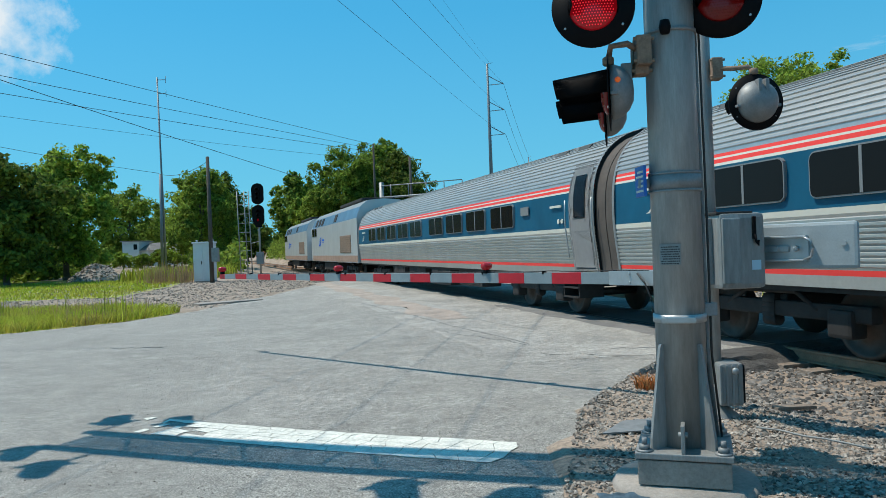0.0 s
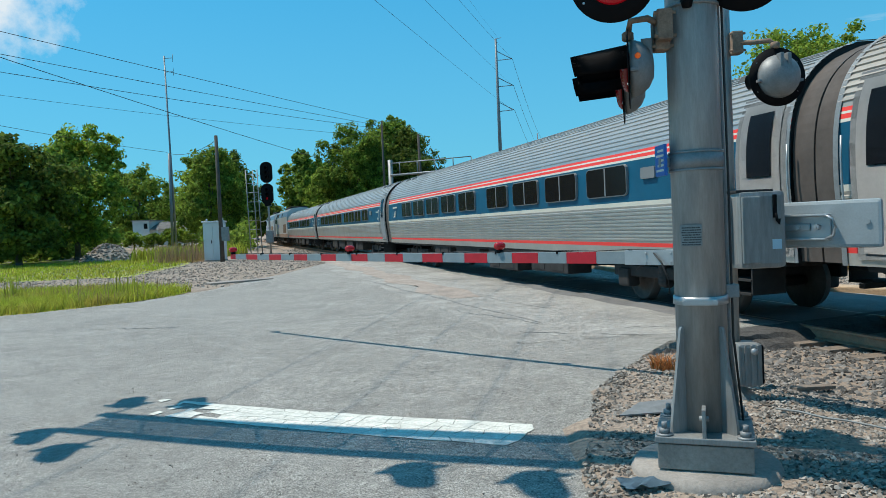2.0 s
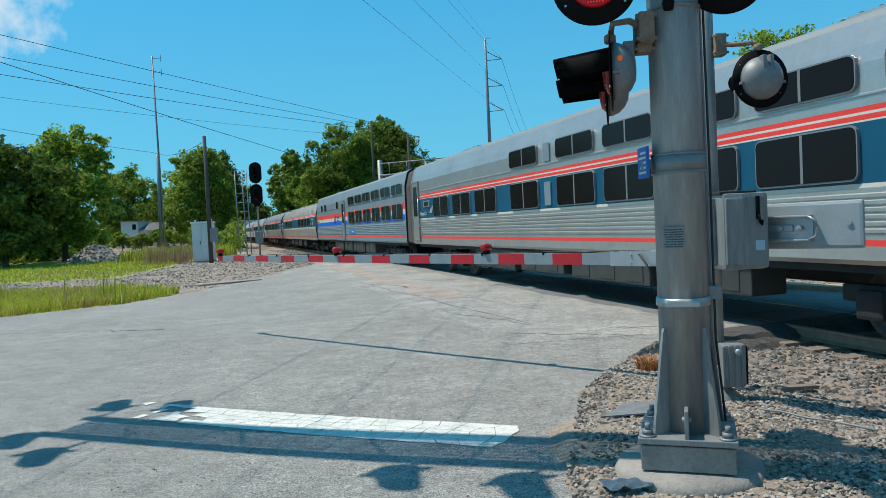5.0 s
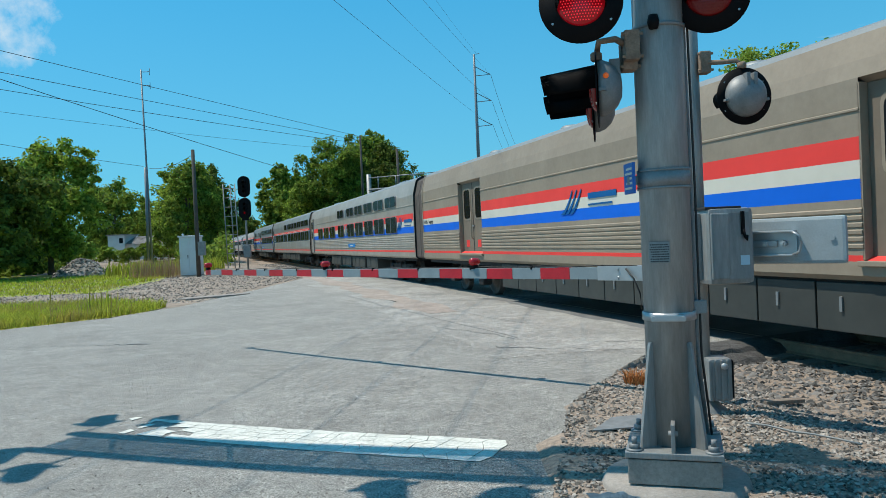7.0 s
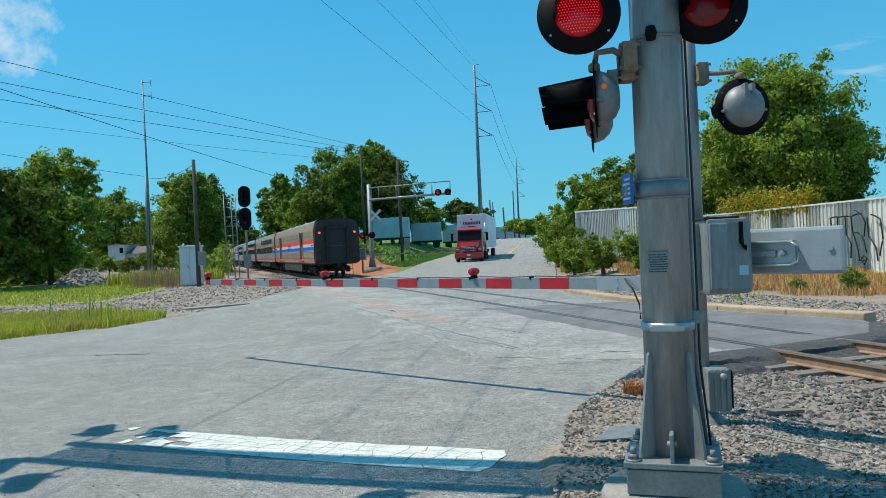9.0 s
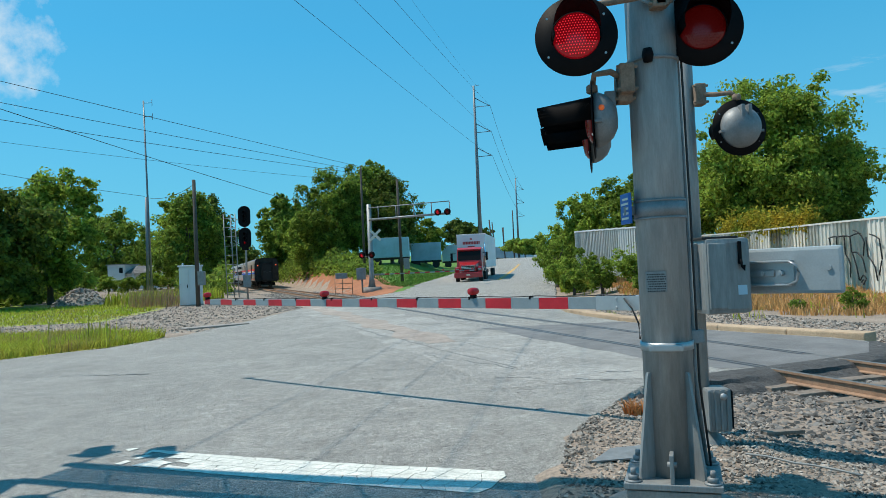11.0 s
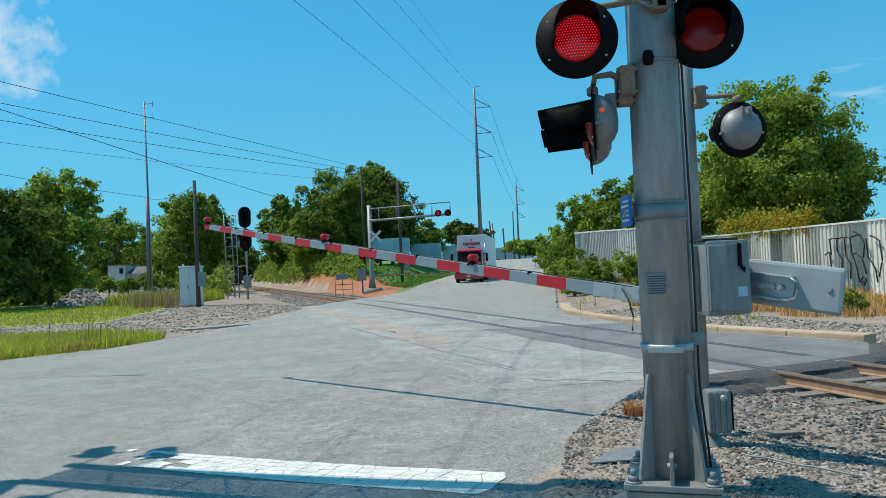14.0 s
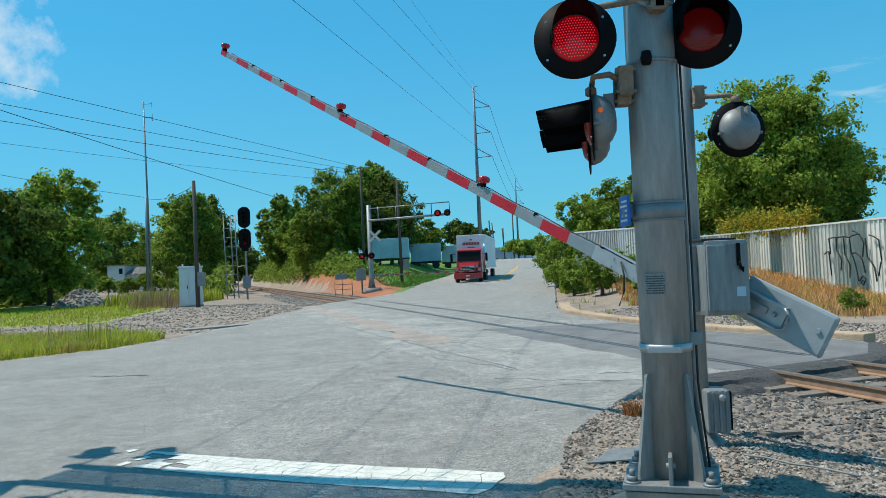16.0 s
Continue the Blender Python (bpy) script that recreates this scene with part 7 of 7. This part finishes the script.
part("crossbuck", bbox(-0.6, 0.6, -0.28, -0.25, -0.1, 0.1, 0.005, None, pose(0.45, 0, 4.3, 0, 45, 0)), M_SWHITE, fc, "white crossbuck blade")
part("crossbuck", bbox(-0.6, 0.6, -0.31, -0.28, -0.1, 0.1, 0.005, None, pose(0.45, 0, 4.3, 0, -45, 0)), M_SWHITE, fc, "white crossbuck blade")
for x, y, z, lit in ((-6.45, 59.5, 3.15, True), (-5.68, 59.5, 3.15, False), (-0.25, 58.0, 6.2, True), (0.5, 57.9, 6.2, False)):
    fl_ = flasher("flashing_light", pose(x, y, z, 0, 0, -8), lit, "black crossing light of the far signal", 0.27, "far flashing lights")
    part("hanger", rod((0, 0.1, -0.1), (0.05 if x > -3 else (0.3 if x < -6 else -0.1), 0.55, -0.12), 0.03, seg=8), M_GALVD, fl_)
fg = thing("far_crossing_gate", pose(-5.4, 60.6, 1.55, 0, 0, 6), "red and white far gate arm across the road", "gate arm")
for k in range(18):
    part("red_stripe" if k % 2 == 0 else "silver_stripe", bbox(0.6 + k * 0.41, 1.0 + k * 0.41, -0.02, 0.02, -0.05, 0.05), M_RED if k % 2 == 0 else M_WHITE, fg)
part("pivot_arm", bbox(-0.7, 0.62, -0.05, 0.05, -0.07, 0.07, 0.01), M_GALV, fg)
for x in (2.6, 5.4, 7.8):
    part("arm_lamp", lathe([(0, 0.05), (0.06, 0.07), (0.06, 0.16), (0, 0.19)], 10, None, Matrix.Translation((x, 0, 0))), M_LAMP, fg)
fm = thing("far_gate_mechanism", pose(-6.1, 60.2, 0.45), "grey gate mechanism and cases at the far mast", "gate mechanism")
part("case", bbox(-0.9, -0.2, -0.4, 0.3, 0.75, 1.7, 0.04), M_GALVD, fm)
part("post", rod((-0.5, 0, -0.3), (-0.5, 0, 0.8), 0.07, seg=10), M_GALVD, fm)
part("second_case", bbox(-2.6, -1.7, -0.3, 0.3, 0.9, 1.35, 0.03), M_GALVD, fm)
rails = bmesh.new()
for x in (-2.7, -2.1, -1.3):
    rod((x, 0, -0.4), (x, 0, 0.95), 0.03, seg=6, bm=rails)
for z in (0.1, 0.5):
    rod((-2.7, 0, z), (-1.3, 0, z), 0.025, seg=6, bm=rails)
part("guard_rail", rails, M_RUST, fm)


# power line towers along the road
def tower(x, y, top, arms, label):
    t = thing("power_pole", pose(x, y, ground_z(x, y) - 0.2), label, "power pole", "power poles")
    z0 = ground_z(x, y) - 0.2
    part("pole", lathe([(0.30, 0), (0.13, top - z0), (0, top - z0 + 0.05)], 14), M_GREYSTEEL, t)
    for z in arms:
        own = tube([(0, 0, z - z0 + 1.1), (1.2, 0, z - z0 + 0.4), (1.95, 0, z - z0)], 0.05, 6)
        rod((0, 0, z - z0 - 0.12), (1.95, 0, z - z0), 0.045, seg=6, bm=own)
        part("arm", own, M_GREYSTEEL, t)
    part("aerial", rod((0, 0, top - z0), (0.7, 0, top - z0 + 0.1), 0.03, seg=6), M_GREYSTEEL, t)
    return t


tower(4.9, 95, 24.9, (22.3, 19.0, 15.9), "tall grey steel power pole with bracket arms")
tower(19.4, 190, 23.8, (20.8, 17.4, 14.0), "distant grey steel power pole with bracket arms")
utility_pole(19.2, 200, 16.4, 0.2, M_WOODPOLE, "distant wooden utility pole by the road")
utility_pole(21.5, 260, 15.0, 0.2, M_WOODPOLE, "distant wooden utility pole by the road")


def wire(a, b, sag, r, label="long black overhead line", n=14):
    a, b = Vector(a), Vector(b)
    pts = [a.lerp(b, i / n) - Vector((0, 0, sag * 4 * (i / n) * (1 - i / n))) for i in range(n + 1)]
    t = part("overhead_line", tube(pts, r, 5), M_RUBBER_SHADE)
    return tagged(t, label, "cable", "overhead lines")


def far_end(a, through_pt, s):
    a, b = Vector(a), Vector(through_pt)
    return a + (b - a) * s


for a, b in (((6.6, 95, 15.9), (-5.25, 30, 13.07)), ((6.74, 95, 19.0), (-3.39, 35, 14.8)), ((6.9, 95, 22.3), (-1.71, 38, 15.82)), ((5.3, 95, 24.9), (-0.89, 40, 16.5))):
    wire(a, far_end(a, b, 1.75), 0.35, 0.010 if a[2] < 24 else 0.006, "long black overhead power line")
for z, z2 in ((22.3, 20.8), (19.0, 17.4), (15.9, 14.0)):
    wire((6.9, 95, z), (21.3, 190, z2), 1.6, 0.022)
WL = "black overhead line crossing the sky"
for a, b, sag, r in (((-23.49, 40, 13.07), (-7.9, 75, 12.4), 0.05, 0.018), ((-24.7, 42, 12.44), (-7.9, 75, 12.0), 0.1, 0.018), ((-26.47, 45, 12.92), (-14.0, 84, 9.2), 0.25, 0.024),
                     ((-24.73, 42, 11.54), (-7.9, 75, 11.7), 0.2, 0.018), ((-29.48, 50, 11.92), (-7.9, 75, 10.9), 0.3, 0.012), ((-29.55, 50, 9.63), (-23.59, 59, 8.62), 0.12, 0.015), ((-23.59, 59, 8.62), (-14.25, 43, 7.3), 0.45, 0.015)):
    a2 = Vector(a) - (Vector(b) - Vector(a)) * 0.35
    wire(a2 if b[1] != 43 else a, b, sag, r, WL)

# ---- lorry waiting beyond the crossing ----
lorry = thing("lorry", pose(2.05, 62.4, 0.60, 0, 0, -8), "red bonneted lorry with white box trailer waiting on the road", "lorry")
def tapered(sections, bm=None):
    """A closed body through boxes given as (y, half width, z0, z1)."""
    own = bmesh.new()
    rings = [[own.verts.new(c) for c in ((-w, y, z0), (w, y, z0), (w * 0.94, y, z1), (-w * 0.94, y, z1))] for y, w, z0, z1 in sections]
    for a, b in zip(rings, rings[1:]):
        for i in range(4):
            own.faces.new((a[i], a[(i + 1) % 4], b[(i + 1) % 4], b[i]))
    own.faces.new(rings[0][::-1]), own.faces.new(rings[-1])
    bmesh.ops.recalc_face_normals(own, faces=own.faces[:])
    bmesh.ops.bevel(own, geom=own.edges[:], offset=0.06, segments=2, profile=0.6, affect='EDGES')
    return merge(own, bm)


body_l = part("cab", tapered([(1.15, 1.12, 0.8, 1.72), (1.5, 1.12, 0.8, 2.72), (1.9, 1.12, 0.8, 2.9), (3.0, 1.12, 0.8, 2.9)]), M_TRUCKRED, lorry, "glossy red cab")
part("bonnet", tapered([(0.12, 0.66, 0.85, 1.40), (0.4, 0.74, 0.8, 1.50), (1.3, 0.98, 0.8, 1.70)]), M_TRUCKRED, lorry, "glossy red bonnet")
part("windscreen", bbox(-0.98, 0.98, -0.02, 0.02, -0.42, 0.42, 0.015, None, pose(0, 1.295, 2.18, -19, 0, 0)), M_GLASS, body_l)
part("roof_visor", bbox(-1.05, 1.05, 1.30, 1.62, 2.66, 2.74, 0.03), M_TRUCKRED, body_l)
gr = part("grille", bbox(-0.56, 0.56, 0.06, 0.16, 0.92, 1.34, 0.03), M_DARK, body_l, "dark grille in a chrome frame")
for k in range(4):
    part("grille_bar", bbox(-0.58, 0.58, 0.045, 0.07, 0.97 + k * 0.11, 0.995 + k * 0.11), M_CHROME, gr)
part("bumper", bbox(-1.2, 1.2, 0.0, 0.35, 0.32, 0.78, 0.06), M_TRUCKRED, lorry)
part("plate_bar", bbox(-0.16, 0.16, -0.012, 0.01, 0.5, 0.62, 0.004), M_SWHITE, lorry)
for s in (-1, 1):
    part("headlight", bbox(s * 0.93 - 0.15, s * 0.93 + 0.15, 0.27, 0.37, 0.90, 1.10, 0.04), M_LABEL, lorry)
    mg = bbox(s * 1.5 - 0.1, s * 1.5 + 0.1, 1.2, 1.32, 1.75, 2.45, 0.03)
    rod((s * 1.15, 1.3, 2.4), (s * 1.5, 1.26, 2.4), 0.025, seg=8, bm=mg)
    part("mirror", mg, M_BLACK, lorry)
    part("fender", bbox(s * 0.95 - 0.24, s * 0.95 + 0.24, 0.32, 1.5, 0.75, 1.25, 0.16), M_TRUCKRED, lorry)
    for y in (0.95, 4.4, 5.6, 13.6, 14.8):
        w = part("wheel", lathe([(0.0, -0.13), (0.28, -0.13), (0.32, -0.16), (0.5, -0.15), (0.52, 0), (0.5, 0.15), (0.0, 0.13)], 22, None, pose(s * 1.0, y, 0.52, 0, 90, 0)), M_TYRE, lorry)
part("chassis", bbox(-0.5, 0.5, 0.5, 15.2, 0.6, 0.95, 0.03), M_DARK, lorry)
part("trailer_box", bbox(-1.28, 1.28, 3.5, 15.8, 1.15, 4.12, 0.04), M_TRAILER, lorry, "white box trailer")
lb = bmesh.new()
for k in range(11):
    bbox(-0.75 + k * 0.14, -0.64 + k * 0.14, 3.47, 3.5, 3.22, 3.46, 0, lb)
bbox(-0.3, 0.3, 3.47, 3.5, 2.98, 3.06, 0, lb)
bbox(-0.1, 0.1, 3.47, 3.5, 3.62, 3.74, 0.02, lb)
part("lettering_bar", lb, M_TRUCKRED, lorry, "red lettering band on the trailer")
part("exhaust_stack", rod((1.2, 3.2, 0.8), (1.2, 3.2, 3.3), 0.08, seg=10), M_CHROME, lorry)
yl = part("yellow_line", along((4.6, 63.0), (11.0, 108.0), 0.35, 0.02, n=40), M_YELLOW)
tagged(yl, "faded yellow centre line", "road marking", kind="structure")

# white lorry and car far up the road
far_v = thing("far_lorry", pose(23.3, 230, road_z(23.3, 230), 0, 0, -8), "distant white lorry on the rise", "lorry")
part("cab", bbox(-1.1, 1.1, 0, 2.0, 0.5, 2.6, 0.2), M_TRAILER, far_v)
part("windscreen", bbox(-0.95, 0.95, -0.04, 0.1, 1.6, 2.3, 0.05), M_GLASS, far_v)
part("box_body", bbox(-1.25, 1.25, 2.2, 9, 0.9, 3.8, 0.05), M_TRAILER, far_v)
for s in (-1, 1):
    part("wheel", rod((s * 0.9, 0.9, 0.5), (s * 1.1, 0.9, 0.5), 0.5, seg=16), M_TYRE, far_v)
    part("wheel", rod((s * 0.9, 7.4, 0.5), (s * 1.1, 7.4, 0.5), 0.5, seg=16), M_TYRE, far_v)
far_c = thing("far_car", pose(29.5, 236, road_z(29.5, 236) + 0.9, 0, 0, -8), "distant pale car on the rise", "car")
part("body", bbox(-0.9, 0.9, 0, 4.4, 0.3, 0.95, 0.2), M_TRAILER, far_c)
part("cabin", bbox(-0.75, 0.75, 1.0, 3.4, 0.95, 1.5, 0.2), M_GLASS, far_c)
for s in (-1, 1):
    for y in (0.8, 3.6):
        part("wheel", rod((s * 0.75, y, 0.33), (s * 0.92, y, 0.33), 0.33, seg=14), M_TYRE, far_c)

# parked box trailers on the rise by the lawn
for k, (x, y, l) in enumerate(((-6.3, 88, 4.6), (-2.2, 98, 4.0), (2.2, 108, 4.6))):
    c = thing("box_trailer", pose(x, y, ground_z(x, y) + 0.0), "blue-grey box trailer parked beyond the lawn", "trailer", "parked trailers")
    bd = part("box_body", bbox(-l / 2, l / 2, 0, 2.5, 1.0, 3.35, 0.04), M_BLUEBOX, c)
    for i in range(7):
        part("side_post", bbox(-l / 2 + 0.2 + i * (l - 0.4) / 6 - 0.03, -l / 2 + 0.2 + i * (l - 0.4) / 6 + 0.03, -0.03, 0.0, 1.05, 3.3), M_BLUEBOX, bd)
    for i in (-0.32, 0.32):
        part("wheel", rod((i * l, 0.1, 0.5), (i * l, 0.45, 0.5), 0.5, seg=16), M_TYRE, c)
    part("chassis", bbox(-l / 2, l / 2, 0.2, 2.3, 0.75, 1.0), M_DARK, c)
for k, (x, y) in enumerate(((18.0, 205), (23.5, 215), (13.0, 200))):
    c = thing("box_trailer", pose(x, y, ground_z(x, y)), "distant pale box trailer by the road", "trailer", "distant trailers")
    part("box_body", bbox(-2.4, 2.4, 0, 2.5, 1.0, 3.9, 0.05), M_BLUEBOX, c)
    part("wheel", rod((-1.6, 0.1, 0.5), (-1.6, 0.45, 0.5), 0.5, seg=12), M_TYRE, c)
    part("wheel", rod((1.6, 0.1, 0.5), (1.6, 0.45, 0.5), 0.5, seg=12), M_TYRE, c)

# ---- the house behind the meadow ----
hs = thing("house", pose(-48.0, 110, 0.7), "low white house with grey roof behind the trees", "house")
part("wall", bbox(-1.5, 1.0, 0, 5, 0, 3.7, 0.02), M_SIDING, hs)
part("wall", bbox(1.0, 9.5, 0.6, 6, 0, 2.4, 0.02), M_SIDING, hs)
rf = bmesh.new()
v = [rf.verts.new(p) for p in ((0.8, 0.0, 2.35), (9.9, 0.0, 2.35), (9.4, 3.4, 3.5), (1.3, 3.4, 3.5), (0.8, 6.6, 2.35), (9.9, 6.6, 2.35))]
rf.faces.new((v[0], v[1], v[2], v[3])), rf.faces.new((v[3], v[2], v[5], v[4])), rf.faces.new((v[0], v[3], v[4])), rf.faces.new((v[1], v[5], v[2]))
bmesh.ops.solidify(rf, geom=rf.faces[:], thickness=0.12)
part("roof", rf, M_SHINGLE, hs)
part("roof", bbox(-1.7, 1.2, -0.2, 5.2, 3.7, 3.82, 0.02), M_SHINGLE, hs)
w = part("window", bbox(0.2, 0.75, -0.03, 0.02, 2.5, 3.3, 0.01), M_GLASS, hs)
part("sill", bbox(0.15, 0.8, -0.06, 0.0, 2.42, 2.5, 0.005), M_SIDING, w)
for x in (2.2, 4.6, 7.2):
    part("porch_post", bbox(x - 0.08, x + 0.08, 0.05, 0.2, 0, 2.4), M_SIDING, hs)

# ---- small things about the mast ----
cover = thing("cover_plate", pose(1.50, 6.6, rough_ground(1.5, 6.6) + 0.03, 2, -2, 12), "dull steel cover plate lying on the gravel", "cover plate")
part("plate", prism([(-0.36, -0.12), (0.08, -0.2), (0.3, -0.13), (0.27, 0.12), (-0.05, 0.16)], 0, 0.012), M_SCRAP, cover)
rag = thing("scrap_sheet", pose(1.0, 4.85, rough_ground(1.0, 4.85) + 0.02, 0, 0, 10), "crumpled blue-grey scrap sheet on the gravel", "scrap")
own = bmesh.new()
grid = [[own.verts.new((i * 0.05 - 0.15, j * 0.05 - 0.1 + 0.02 * noise.noise((i, j, 0)), 0.03 * noise.noise((i * 0.8, j * 0.8, 4)) + 0.02)) for i in range(7)] for j in range(5)]
for j in range(4):
    for i in range(6):
        own.faces.new((grid[j][i], grid[j][i + 1], grid[j + 1][i + 1], grid[j + 1][i]))
bmesh.ops.solidify(own, geom=own.faces[:], thickness=0.004)
part("sheet", own, M_RAG, rag)
strip = thing("plastic_strip", pose(0, 0, 0), "pale bent plastic strip lying on the gravel", "strip")
sp = [(2.47, 6.35), (2.6, 6.22), (2.72, 6.02), (2.84, 5.93), (2.98, 5.8), (3.08, 5.68)]
part("strip", tube([(x, y, rough_ground(x, y) + 0.035) for x, y in sp], 0.009, 6), M_LABEL, strip)
for k, (x, y, rz, l) in enumerate(((3.35, 7.6, 20, 0.5), (4.6, 7.2, -30, 0.35), (3.0, 8.9, 60, 0.3), (4.0, 6.1, 10, 0.28))):
    s = thing("wood_scrap", pose(x, y, rough_ground(x, y) + 0.05, 3, 4, rz), "splintered grey wood scrap among the stones", "wood scrap", "wood scraps")
    part("board", bbox(-l / 2, l / 2, -0.045, 0.045, -0.02, 0.02, 0.01), M_TIE, s)
slab = thing("concrete_slab", pose(-8.9, 28.6, 0.0, 0, 0, 35), "pale broken concrete slab at the gravel drive", "slab")
part("slab", prism([(-1.2, -0.45), (1.3, -0.3), (1.1, 0.35), (-0.4, 0.5), (-1.3, 0.2)], -0.1, 0.07), M_CONC, slab)


# ---- what moves ----


def motions():
    for car, length, back in train:
        walk(car, car_rows(back, length))
    walk(arm, [(t, pose(2.42, 7.10, 1.70, 0, -a, 134.78)) for t, a in ARM_UP])


motions()
